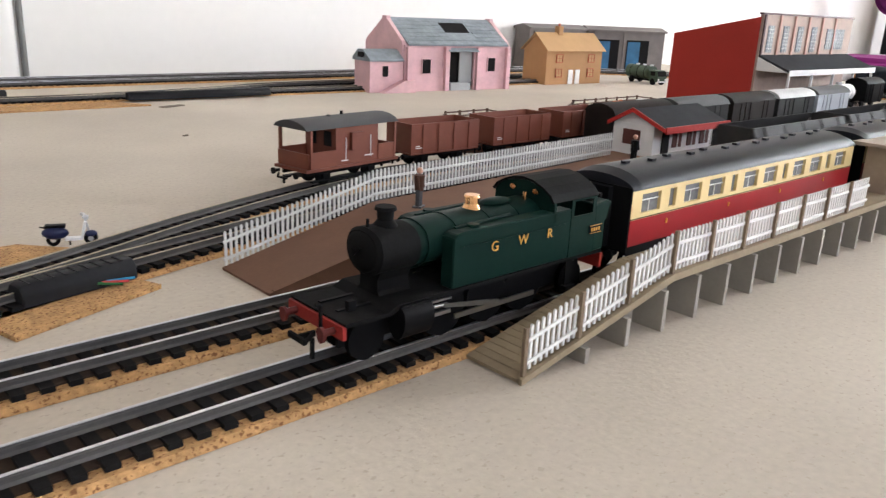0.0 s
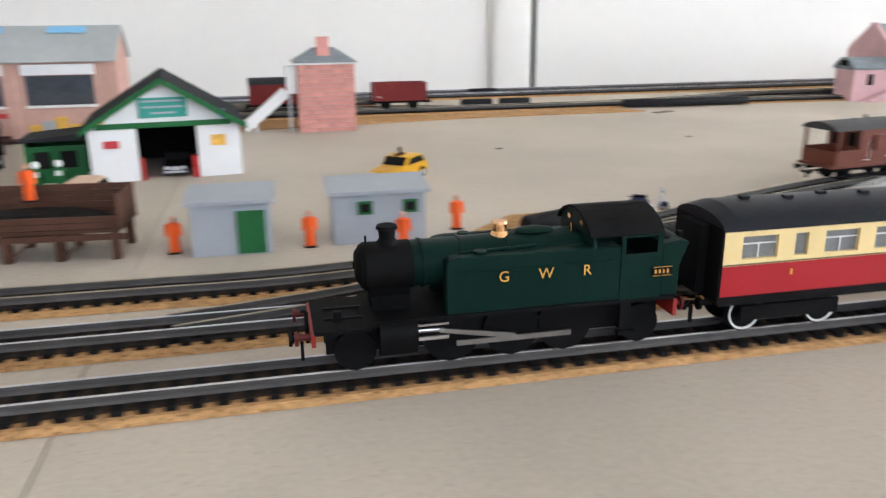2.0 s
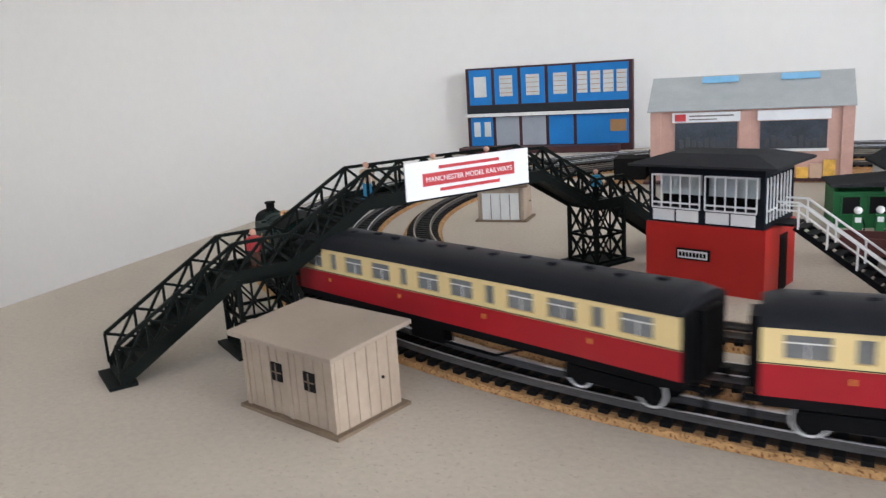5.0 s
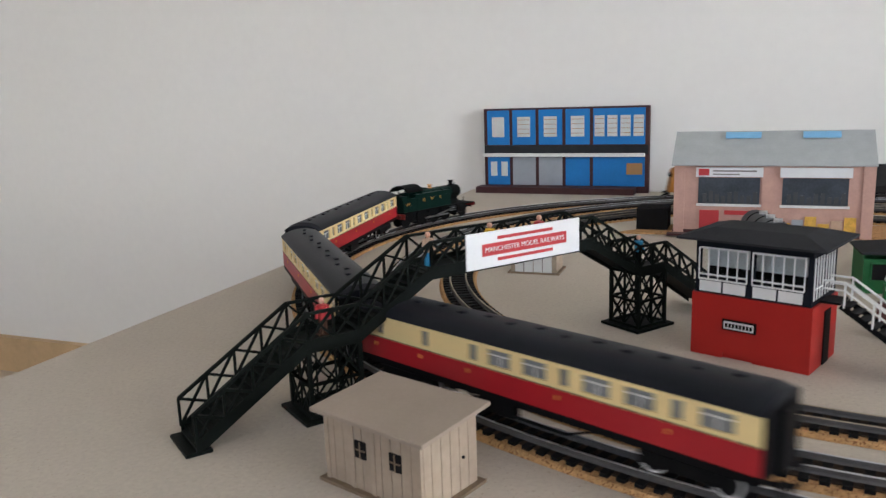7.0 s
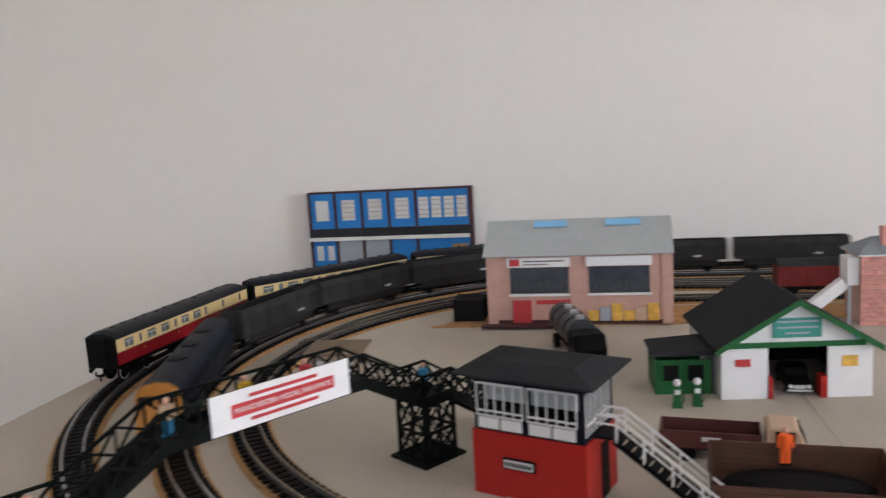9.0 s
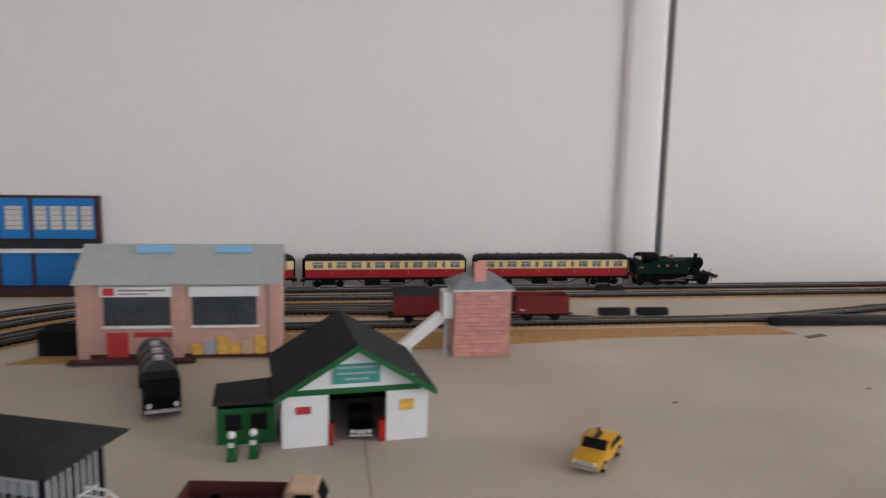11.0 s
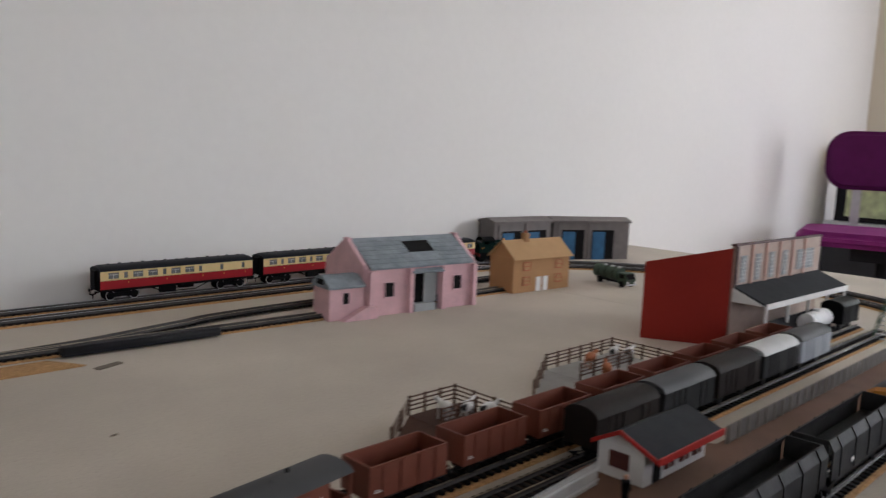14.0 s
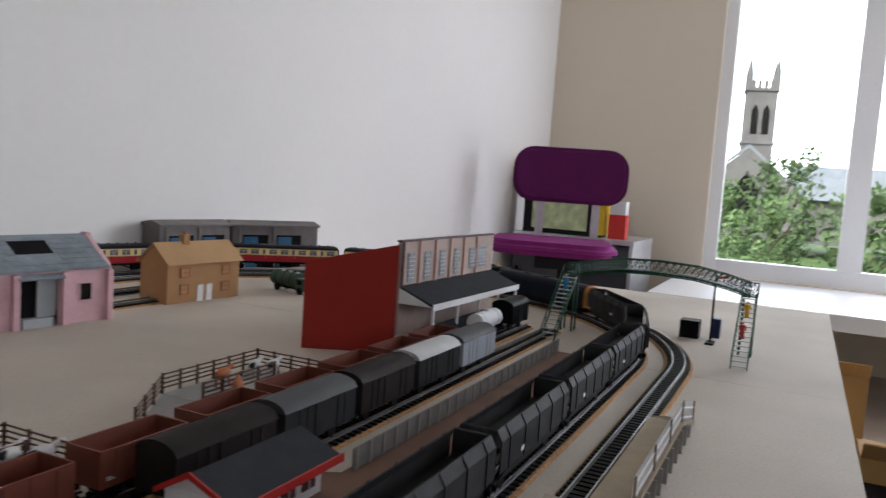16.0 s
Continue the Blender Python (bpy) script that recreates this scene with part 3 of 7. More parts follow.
# ---- rolling stock (built heading +x, standing on z = 0 at the rail tops) ----
def wheel(parent, x, side, r, width=0.0024, mat="black", rim=None, gauge=0.0143, name="wheel"):
    y = side * gauge / 2
    w = part(name, tube(B(), (0, -width / 2, 0), (0, width / 2, 0), r, seg=20), mat, parent, smooth=True, m=pose(x, y, r))
    if rim:
        bm = B()
        for k in range(20):
            a0, a1 = k * math.pi / 10, (k + 1) * math.pi / 10
            bars(bm, (math.cos(a0) * r * 0.86, side * (width / 2 + 0.0002), math.sin(a0) * r * 0.86), (math.cos(a1) * r * 0.86, side * (width / 2 + 0.0002), math.sin(a1) * r * 0.86), 0.0004, r * 0.12)
        part("rim", bm, rim, w)
    return w


def buffers(parent, x, z, span=0.0115, mat="black", sign=1):
    for s in (-1, 1):
        part("buffer", tube(tube(B(), (x, s * span, z), (x + sign * 0.005, s * span, z), 0.0011), (x + sign * 0.0044, s * span, z), (x + sign * 0.0056, s * span, z), 0.0022), mat, parent, smooth=True)


def coupling(parent, x, z, sign=1):
    bm = bars(B(), (x, 0, z), (x + sign * 0.007, 0, z), 0.0012)
    bars(bm, (x + sign * 0.007, -0.005, z), (x + sign * 0.007, 0.005, z), 0.0012)
    bars(bm, (x + sign * 0.003, 0.003, z), (x + sign * 0.003, 0.003, z - 0.005), 0.0012)
    bars(bm, (x + sign * 0.007, 0.005, z), (x + sign * 0.0045, 0.006, z + 0.002), 0.001)
    part("coupling", bm, "black", parent)


def proportion(t, x=((-1, 1), (-1, 1)), z=((-1, 1), (-1, 1))):
    """Carry a vehicle's drawing measures over to the heights and lengths of the model; wheels keep their round shape."""
    for ob in t.children_recursive:
        if "wheel" in ob.name or "rim" in ob.name:
            if ob.parent == t:
                ob.location.x = float(np.interp(ob.location.x, *x))
            continue
        if ob.type == "FONT":
            ob.location.x, ob.location.z = float(np.interp(ob.location.x, *x)), float(np.interp(ob.location.z, *z))
            continue
        dx = ob.matrix_basis.translation.x
        for v in ob.data.vertices:
            v.co.x = float(np.interp(v.co.x + dx, *x)) - dx
            v.co.z = float(np.interp(v.co.z, *z))


def tank_engine():
    t = thing("steam_locomotive", pose(0, 0, 0), "dark green side tank steam engine with copper safety valve cover", "locomotive")
    f = 0.0775
    # running plate, steps down to the front
    bm = box(B(), -f + 0.006, f - 0.0301, -0.0165, 0.0165, 0.0150, 0.0166)
    prism(bm, [(f - 0.0301, 0.0166), (f - 0.0253, 0.0145), (f - 0.0070, 0.0145), (f - 0.0070, 0.0130), (f - 0.0272, 0.0130), (f - 0.0321, 0.0150)], -0.0165, 0.0165, "y")
    part("running_plate", bm, "soot", t)
    part("frame", box(box(B(), -f + 0.008, f - 0.0115, -0.0060, -0.0045, 0.005, 0.0150), -f + 0.008, f - 0.0115, 0.0045, 0.006, 0.005, 0.0150), "black", t)
    part("boiler", tube(B(), (f - 0.0451, 0, 0.0345), (f - 0.1126, 0, 0.0350), 0.0100, 0.0112, 28), "green", t, smooth=True)
    for x in (0.0490, 0.0640, 0.0825, 0.0990):
        part("boiler_band", tube(B(), (f - x, 0, 0.0346), (f - x - 0.0010, 0, 0.0346), 0.0108 + (x - 0.049) * 0.014, seg=28), "green", t, smooth=True)
    bm = tube(B(), (f - 0.0277, 0, 0.0345), (f - 0.0454, 0, 0.0345), 0.0105, seg=28)
    tube(bm, (f - 0.0262, 0, 0.0345), (f - 0.0277, 0, 0.0345), 0.0090, 0.0103, seg=28)
    part("smokebox", bm, "soot", t, "sooty black smokebox", smooth=True)
    sd = part("smokebox_door", tube(B(), (f - 0.0245, 0, 0.0345), (f - 0.0263, 0, 0.0345), 0.0060, 0.0086, 24), "soot", t, smooth=True)
    bm = bars(B(), (f - 0.0239, -0.0015, 0.0330), (f - 0.0239, 0.0020, 0.0365), 0.0006)
    bars(bm, (f - 0.0239, 0.0, 0.0345), (f - 0.0239, -0.003, 0.0350), 0.0006)
    part("door_handle", bm, "soot", sd)
    part("saddle", prism(B(), [(-0.0080, 0.0145), (0.0080, 0.0145), (0.0052, 0.0180), (0.0050, 0.0225), (0.0072, 0.0275), (-0.0072, 0.0275), (-0.0050, 0.0225), (-0.0052, 0.0180)], f - 0.0443, f - 0.0296), "soot", t)
    bm = tube(B(), (f - 0.0369, 0, 0.0440), (f - 0.0369, 0, 0.0475), 0.0048, 0.0030, 20)
    tube(bm, (f - 0.0369, 0, 0.0475), (f - 0.0369, 0, 0.0530), 0.0030, 0.0033, 20)
    tube(bm, (f - 0.0369, 0, 0.0530), (f - 0.0369, 0, 0.0548), 0.0042, 0.0038, 20)
    part("chimney", bm, "soot", t, smooth=True)
    part("lamp_iron", bars(B(), (f - 0.0287, 0, 0.0450), (f - 0.0287, 0, 0.0495), 0.0008), "black", t)
    bm = tube(B(), (f - 0.0812, 0, 0.0445), (f - 0.0812, 0, 0.0475), 0.0040, 0.0029, 20)
    tube(bm, (f - 0.0812, 0, 0.0475), (f - 0.0812, 0, 0.0520), 0.0029, 0.0027, 20)
    tube(bm, (f - 0.0812, 0, 0.0520), (f - 0.0812, 0, 0.0530), 0.0033, 0.0030, 20)
    part("safety_valve_cover", bm, "brass", t, "polished copper safety valve cover", smooth=True)
    part("top_feed", ball(B(), (f - 0.0949, 0, 0.0462), 0.0036, 2.4, 1.2, 0.7), "green", t, smooth=True)
    part("whistle", tube(B(), (f - 0.1096, 0.003, 0.045), (f - 0.1096, 0.003, 0.0505), 0.0006, 0.0008, 8), "brass", t)
    for s in (-1, 1):
        # tanks with a rounded front top edge
        prof = [(f - 0.1249, 0.0166), (f - 0.0560, 0.0166), (f - 0.0560, 0.0380), (f - 0.0576, 0.0398), (f - 0.0613, 0.0405), (f - 0.1249, 0.0405)]
        tk = part("side_tank", prism(B(), prof, s * 0.0098, s * 0.0165, "y"), "green", t, bevel=0.0005)
        part("tank_filler", tube(B(), (f - 0.0697, s * 0.0125, 0.0404), (f - 0.0697, s * 0.0125, 0.0422), 0.0024, seg=14), "green", tk, smooth=True)
        part("pipe", tube(B(), (f - 0.0613, s * 0.0110, 0.0408), (f - 0.0928, s * 0.0105, 0.0420), 0.0008, seg=8), "green", tk)
        part("handrail", tube(B(), (f - 0.1226, s * 0.0172, 0.0345), (f - 0.0592, s * 0.0172, 0.0345), 0.00022, seg=6), "green", tk)
        turn = pose(f - 0.0945, s * 0.0168, 0.0312, 90, 0, 0 if s < 0 else 180)
        for ch, dx in (("G", -0.0165), ("W", -0.0), ("R", 0.0165)):
            letters(ch, 0.0056, "gold", tk, turn @ pose(dx * 1.0 * (1 if s > 0 else -1) * (1 if s > 0 else -1), 0, 0))
        part("cylinder", tube(B(), (f - 0.0447, s * 0.0148, 0.0110), (f - 0.0306, s * 0.0148, 0.0110), 0.0050, seg=18), "black", t, smooth=True)
        part("cylinder_cover", box(B(), f - 0.0443, f - 0.0311, s * 0.0148 - 0.0028, s * 0.0148 + 0.0028, 0.0110, 0.0160), "black", t)
        part("piston_rod", tube(B(), (f - 0.0447, s * 0.0150, 0.0110), (f - 0.0551, s * 0.0150, 0.0108), 0.0006, seg=8), "steel", t)
        part("slide_bar", bars(bars(B(), (f - 0.0447, s * 0.0150, 0.0130), (f - 0.0571, s * 0.0150, 0.0130), 0.0008), (f - 0.0447, s * 0.0150, 0.0090), (f - 0.0571, s * 0.0150, 0.0090), 0.0008), "steel", t)
        part("connecting_rod", bars(B(), (f - 0.0534, s * 0.0155, 0.0108), (f - 0.0833, s * 0.0155, 0.0078), 0.0007, 0.0012), "rod", t)
        part("coupling_rod", bars(B(), (f - 0.0602, s * 0.0142, 0.0070), (f - 0.1064, s * 0.0142, 0.0070), 0.0008, 0.0012), "rod", t)
        part("step", box(box(B(), f - 0.1326, f - 0.1254, s * 0.0135, s * 0.0165, 0.0055, 0.0063), f - 0.1313, f - 0.1267, s * 0.0140, s * 0.0146, 0.0055, 0.0150), "black", t)
        for x in (0.0597, 0.0842, 0.1062):
            wheel(t, f - x, s, 0.0110, name="driving_wheel")
        for x in (0.0225, 0.1385):
            wheel(t, f - x, s, 0.0078)
        # cab side with an opening
        bm = box(B(), f - 0.1267, f - 0.1249, s * 0.0160, s * 0.0165, 0.0166, 0.0475)
        box(bm, f - 0.1399, f - 0.1267, s * 0.0160, s * 0.0165, 0.0166, 0.0365)
        box(bm, f - 0.1399, f - 0.1267, s * 0.0160, s * 0.0165, 0.0450, 0.0475)
        box(bm, f - 0.1422, f - 0.1399, s * 0.0160, s * 0.0165, 0.0166, 0.0475)
        cs = part("cab_side", bm, "green", t)
        part("number_plate", box(B(), f - 0.1463, f - 0.1381, s * 0.01655, s * 0.0171, 0.0262, 0.0302), "black", cs)
        bm = box(B(), f - 0.1463, f - 0.1381, s * 0.0171, s * 0.0172, 0.0262, 0.0264)
        box(bm, f - 0.1463, f - 0.1381, s * 0.0171, s * 0.0172, 0.0300, 0.0302)
        for k in range(4):
            box(bm, f - 0.1448 + k * 0.0017, f - 0.1441 + k * 0.0017, s * 0.0171, s * 0.0174, 0.0274, 0.0290)
        part("plate_lettering", bm, "gold", cs)
    # cab front with round windows, roof, bunker
    fr = part("cab_front", prism(B(), [(-0.0165, 0.0358), (0.0165, 0.0358), (0.0165, 0.0475), (0.0120, 0.0535), (0.0, 0.0562), (-0.0120, 0.0535), (-0.0165, 0.0475)], f - 0.1144, f - 0.1131), "green", t)
    for s in (-1, 1):
        part("spectacle", tube(B(), (f - 0.1133, s * 0.0062, 0.0508), (f - 0.1124, s * 0.0062, 0.0508), 0.0016, seg=14), "brass", fr)
    arc = [(0.0172, 0.0470), (0.0150, 0.0512), (0.0110, 0.0548), (0.0055, 0.0570), (0, 0.0577), (-0.0055, 0.0570), (-0.0110, 0.0548), (-0.0150, 0.0512), (-0.0172, 0.0470)]
    roof = arc + [(y * 0.95, z - 0.0009) for y, z in arc[::-1]]
    part("cab_roof", prism(B(), roof, f - 0.1422, f - 0.1117), "soot", t, "curved black cab roof")
    part("cab_floor", box(B(), f - 0.1417, f - 0.1135, -0.0158, 0.0158, 0.0166, 0.030), "opening", t)
    prof = [(f - 0.1422, 0.0166), (f - 0.1422, 0.0400), (f - 0.1508, 0.0415), (f - 0.1535, 0.0400), (f - 0.1499, 0.0300), (f - 0.1499, 0.0166)]
    part("bunker", prism(B(), prof, -0.0163, 0.0163, "y"), "green", t, bevel=0.0004)
    part("bunker_coal", ball(B(), (f - 0.1467, 0, 0.0405), 0.0045, 0.9, 2.8, 0.7, 12), "coal", t)
    for s in (-1, 1):
        part("bunker_lamp", box(B(), f - 0.1535, f - 0.1517, s * 0.010 - 0.001, s * 0.010 + 0.001, 0.0400, 0.0440), "black", t)
    part("front_buffer_beam", box(B(), f - 0.0075, f - 0.0060, -0.0165, 0.0165, 0.0096, 0.0136), "red", t, "red front buffer beam", bevel=0.0003)
    part("rear_buffer_beam", box(B(), -f + 0.0050, -f + 0.0065, -0.0165, 0.0165, 0.0090, 0.0145), "red", t, "red rear buffer beam", bevel=0.0003)
    buffers(t, f - 0.0060, 0.0112, mat="red_dark")
    buffers(t, -f + 0.0055, 0.0112, mat="red_dark", sign=-1)
    part("vacuum_pipe", tube(tube(B(), (f - 0.0050, 0.005, 0.008), (f - 0.0050, 0.005, 0.0185), 0.0007, seg=8), (f - 0.0050, 0.005, 0.0185), (f - 0.0030, 0.005, 0.0190), 0.0007, seg=8), "black", t)
    part("lamp_bracket", box(B(), f - 0.0178, f - 0.0146, 0.006, 0.008, 0.0145, 0.0185), "black", t)
    coupling(t, f - 0.0060, 0.0080)
    proportion(t, x=((-f, f - 0.0068, f + 0.01), (-f + 0.0065, f - 0.0068, f + 0.01)), z=((0, 0.005, 0.0108, 0.0166, 0.0405, 0.0475, 0.0548, 0.0577, 0.07), (0, 0.0062, 0.0160, 0.0215, 0.0425, 0.0470, 0.0518, 0.0545, 0.067)))
    return t


COACH = 0.256
COACH_HEIGHTS = ((0, 0.0105, 0.0148, 0.0272, 0.0428, 0.0530, 0.06), (0, 0.0150, 0.0190, 0.0312, 0.0452, 0.0528, 0.06))


def coach(brake=False):
    t = thing("passenger_coach", pose(0, 0, 0), "crimson and cream brake coach with a dark grey roof" if brake else "crimson and cream passenger coach with a dark grey roof", "railway coach", "coaches of the passenger train")
    h = COACH / 2
    e = h - 0.005
    part("inner_shell", box(B(), -e + 0.001, e - 0.001, -0.0150, 0.0150, 0.0148, 0.0428), "opening", t)
    part("floor_pan", box(B(), -e, e, -0.0165, 0.0165, 0.0118, 0.0147), "black", t)
    seq, x = [], 0.078
    for kind, gap in zip("BsBBsBBsBBsB", (0.073, 0.073, 0.092, 0.073, 0.073, 0.092, 0.073, 0.073, 0.092, 0.073, 0.073, 0)):
        seq.append((kind, -e + 2 * e * x))
        x += gap
    if brake:
        seq = seq[:8] + [("s", e * 0.55), ("s", e * 0.86)]
    Z0, Z1, Z2, Z3 = 0.0148, 0.0272, 0.0300, 0.0400
    for s in (-1, 1):
        y0, y1 = (0.0150 * s, 0.0176 * s)
        sd = part("lower_side", box(B(), -e, e, min(y0, y1), max(y0, y1), Z0, Z1), "crimson", t, "crimson lower panel", bevel=0.0003)
        bm = box(B(), -e, e, min(y0, y1), max(y0, y1), Z1 + 0.0001, Z2)
        box(bm, -e, e, min(y0, y1), max(y0, y1), Z3, 0.0428)
        last = -e
        for kind, c in seq + [("end", e)]:
            w = 0.0076 if kind == "B" else 0.0029 if kind == "s" else 0
            box(bm, last, c - w, min(y0, y1), max(y0, y1), Z2, Z3)
            last = c + w
        up = part("upper_side", bm, "cream", t, "cream upper panel")
        part("waist_line", box(B(), -e, e, min(s * 0.0176, s * 0.0178), max(s * 0.0176, s * 0.0178), Z1 + 0.0004, Z1 + 0.0008), "black", t)
        for kind, c in seq:
            w = 0.0076 if kind == "B" else 0.0029
            wd = part("window", box(B(), c - w, c + w, min(s * 0.0155, s * 0.0160), max(s * 0.0155, s * 0.0160), Z2, Z3), "pane", up)
            if kind == "B":
                bm = box(B(), c - w, c + w, min(s * 0.0160, s * 0.0166), max(s * 0.0160, s * 0.0166), Z2 + 0.0062, Z2 + 0.0067)
                box(bm, c - 0.0002, c + 0.0002, min(s * 0.0160, s * 0.0164), max(s * 0.0160, s * 0.0164), Z2, Z2 + 0.0062)
                part("window_bar", bm, "white_line", wd)
            else:
                part("door_handle", box(B(), c + 0.003, c + 0.004, min(s * 0.0176, s * 0.0182), max(s * 0.0176, s * 0.0182), 0.0222, 0.0244), "gold", up)
        part("solebar", box(B(), -e, e, min(s * 0.0150, s * 0.0172), max(s * 0.0150, s * 0.0172), 0.0105, 0.0146), "black", t)
        bm = bars(bars(bars(B(), (-0.045, s * 0.012, 0.0100), (-0.025, s * 0.012, 0.0045), 0.0009), (-0.025, s * 0.012, 0.0045), (0.025, s * 0.012, 0.0045), 0.0009), (0.025, s * 0.012, 0.0045), (0.045, s * 0.012, 0.0100), 0.0009)
        part("truss_rod", bm, "black", t)
        part("battery_box", box(B(), -0.012 + s * 0.02, 0.012 + s * 0.02, min(s * 0.007, s * 0.014), max(s * 0.007, s * 0.014), 0.0040, 0.0105), "black", t)
    arc = [(0.0182, 0.0426), (0.0174, 0.0456), (0.0143, 0.0490), (0.0097, 0.0514), (0.0046, 0.0527), (0, 0.0530), (-0.0046, 0.0527), (-0.0097, 0.0514), (-0.0143, 0.0490), (-0.0174, 0.0456), (-0.0182, 0.0426)]
    bm = prism(B(), arc, -e + 0.006, e - 0.006)
    for a, b in ((-e + 0.006, -e - 0.0008), (e - 0.006, e + 0.0008)):
        low = [(y, 0.0426 + (z - 0.0426) * 0.72) for y, z in arc]
        A = [bm.verts.new((a, y, z)) for y, z in arc]
        C = [bm.verts.new((b, y, z)) for y, z in low]
        for i in range(len(arc) - 1):
            bm.faces.new((A[i], A[i + 1], C[i + 1], C[i]))
        bm.faces.new(C)
    bmesh.ops.recalc_face_normals(bm, faces=bm.faces)
    rf = part("coach_roof", bm, "roof", t, "dark grey domed roof", smooth=True)
    for k in range(13):
        part("roof_vent", box(B(), -e + 0.016 + k * 0.0175, -e + 0.0195 + k * 0.0175, -0.0022 + (k % 2) * 0.003, 0.0006 + (k % 2) * 0.003, 0.0526, 0.0541), "roof", rf)
    for s in (-1, 1):
        part("coach_end", box(B(), min(s * e, s * (e + 0.001)), max(s * e, s * (e + 0.001)), -0.0174, 0.0174, 0.0118, 0.0442), "black", t)
        part("corridor_gangway", box(B(), min(s * (e + 0.001), s * (e + 0.0045)), max(s * (e + 0.001), s * (e + 0.0045)), -0.0075, 0.0075, 0.0135, 0.0432), "black", t, bevel=0.0008)
        buffers(t, s * e, 0.0108, sign=s)
        coupling(t, s * e, 0.0075, s)
        bg = part("bogie", box(box(box(B(), -0.004, 0.004, -0.0118, 0.0118, 0.0055, 0.0100), -0.022, 0.022, -0.0135, -0.0118, 0.0045, 0.0088), -0.022, 0.022, 0.0118, 0.0135, 0.0045, 0.0088), "black", t, m=pose(s * 0.088, 0, 0))
        for dx in (-0.0175, 0.0175):
            for q in (-1, 1):
                wheel(bg, dx, q, 0.0078, rim="white_line", gauge=0.0150)
    proportion(t, z=COACH_HEIGHTS)
    return t


def open_wagon(m):
    t = thing("open_wagon", m, "empty bauxite brown open mineral wagon", "wagon", "open wagons in the siding")
    L, W = 0.0355, 0.0150
    part("wagon_floor", box(B(), -L, L, -W, W, 0.0113, 0.0124), "bauxite", t)
    for s in (-1, 1):
        part("side_panel", box(B(), -L, L, s * (W - 0.0006) - 0.0006, s * (W - 0.0006) + 0.0006, 0.0125, 0.0345), "bauxite", t, bevel=0.0003)
        part("end_panel", box(B(), s * (L - 0.0006) - 0.0006, s * (L - 0.0006) + 0.0006, -W + 0.0013, W - 0.0013, 0.0125, 0.0345), "bauxite", t, bevel=0.0003)
    for s in (-1, 1):
        for x in (-0.024, -0.008, 0.008, 0.024):
            part("side_rib", box(B(), x - 0.0006, x + 0.0006, min(s * W, s * (W + 0.0008)), max(s * W, s * (W + 0.0008)), 0.0125, 0.0335), "bauxite", t)
        bm = box(B(), -0.031, -0.025, min(s * W, s * (W + 0.0003)), max(s * W, s * (W + 0.0003)), 0.0160, 0.0166)
        box(bm, -0.031, -0.027, min(s * W, s * (W + 0.0003)), max(s * W, s * (W + 0.0003)), 0.0174, 0.0180)
        part("data_panel", bm, "white_line", t)
        part("underframe", box(B(), -L, L, s * 0.010 - 0.001, s * 0.010 + 0.001, 0.0085, 0.0115), "black", t)
        buffers(t, s * L, 0.0100, sign=s)
        for x in (-0.0185, 0.0185):
            wheel(t, x, s, 0.0062)
            part("axle_guard", box(B(), x - 0.003, x + 0.003, min(s * 0.0095, s * 0.0112), max(s * 0.0095, s * 0.0112), 0.0050, 0.0090), "black", t)
        coupling(t, s * L, 0.0075, s)
    return t


def goods_van(m, side, roof, label, long=0.0400):
    t = thing("goods_van", m, label, "wagon")
    L, W = long, 0.0158
    part("body", box(B(), -L, L, -W, W, 0.0120, 0.0375), side, t, bevel=0.0003)
    arc = [(W + 0.0008, 0.0372), (0.0135, 0.0415), (0.0075, 0.0442), (0, 0.0452), (-0.0075, 0.0442), (-0.0135, 0.0415), (-W - 0.0008, 0.0372)]
    part("van_roof", prism(B(), arc, -L - 0.0008, L + 0.0008), roof, t, smooth=True)
    for s in (-1, 1):
        part("sliding_door", box(B(), -0.010, 0.010, min(s * W, s * (W + 0.0008)), max(s * W, s * (W + 0.0008)), 0.0125, 0.0365), side, t, bevel=0.0002)
        for x in (-0.030, -0.020, 0.020, 0.030):
            if abs(x) < L:
                part("side_rib", box(B(), x - 0.0005, x + 0.0005, min(s * W, s * (W + 0.0006)), max(s * W, s * (W + 0.0006)), 0.0120, 0.0370), side, t)
        part("underframe", box(B(), -L, L, s * 0.010 - 0.001, s * 0.010 + 0.001, 0.0085, 0.0120), "black", t)
        buffers(t, s * L, 0.0100, sign=s)
        for x in (-L * 0.55, L * 0.55):
            wheel(t, x, s, 0.0062)
        coupling(t, s * L, 0.0075, s)
    return t


def tank_wagon(m):
    t = thing("tank_wagon", m, "silver white milk tank wagon in the siding", "wagon")
    part("tank", tube(B(), (-0.034, 0, 0.0255), (0.034, 0, 0.0255), 0.0120, seg=24), "white", t, smooth=True)
    part("tank_cap", tube(B(), (0, 0, 0.037), (0, 0, 0.0405), 0.004, seg=14), "silver", t)
    for x in (-0.022, 0.022):
        part("tank_strap", tube(B(), (x - 0.0008, 0, 0.0255), (x + 0.0008, 0, 0.0255), 0.0124, seg=24), "silver", t)
        part("saddle", box(B(), x - 0.003, x + 0.003, -0.010, 0.010, 0.0115, 0.0180), "black", t)
    for s in (-1, 1):
        part("underframe", box(B(), -0.038, 0.038, s * 0.010 - 0.001, s * 0.010 + 0.001, 0.0085, 0.0115), "black", t)
        for x in (-0.021, 0.021):
            wheel(t, x, s, 0.0062)
        buffers(t, s * 0.038, 0.0100, sign=s)


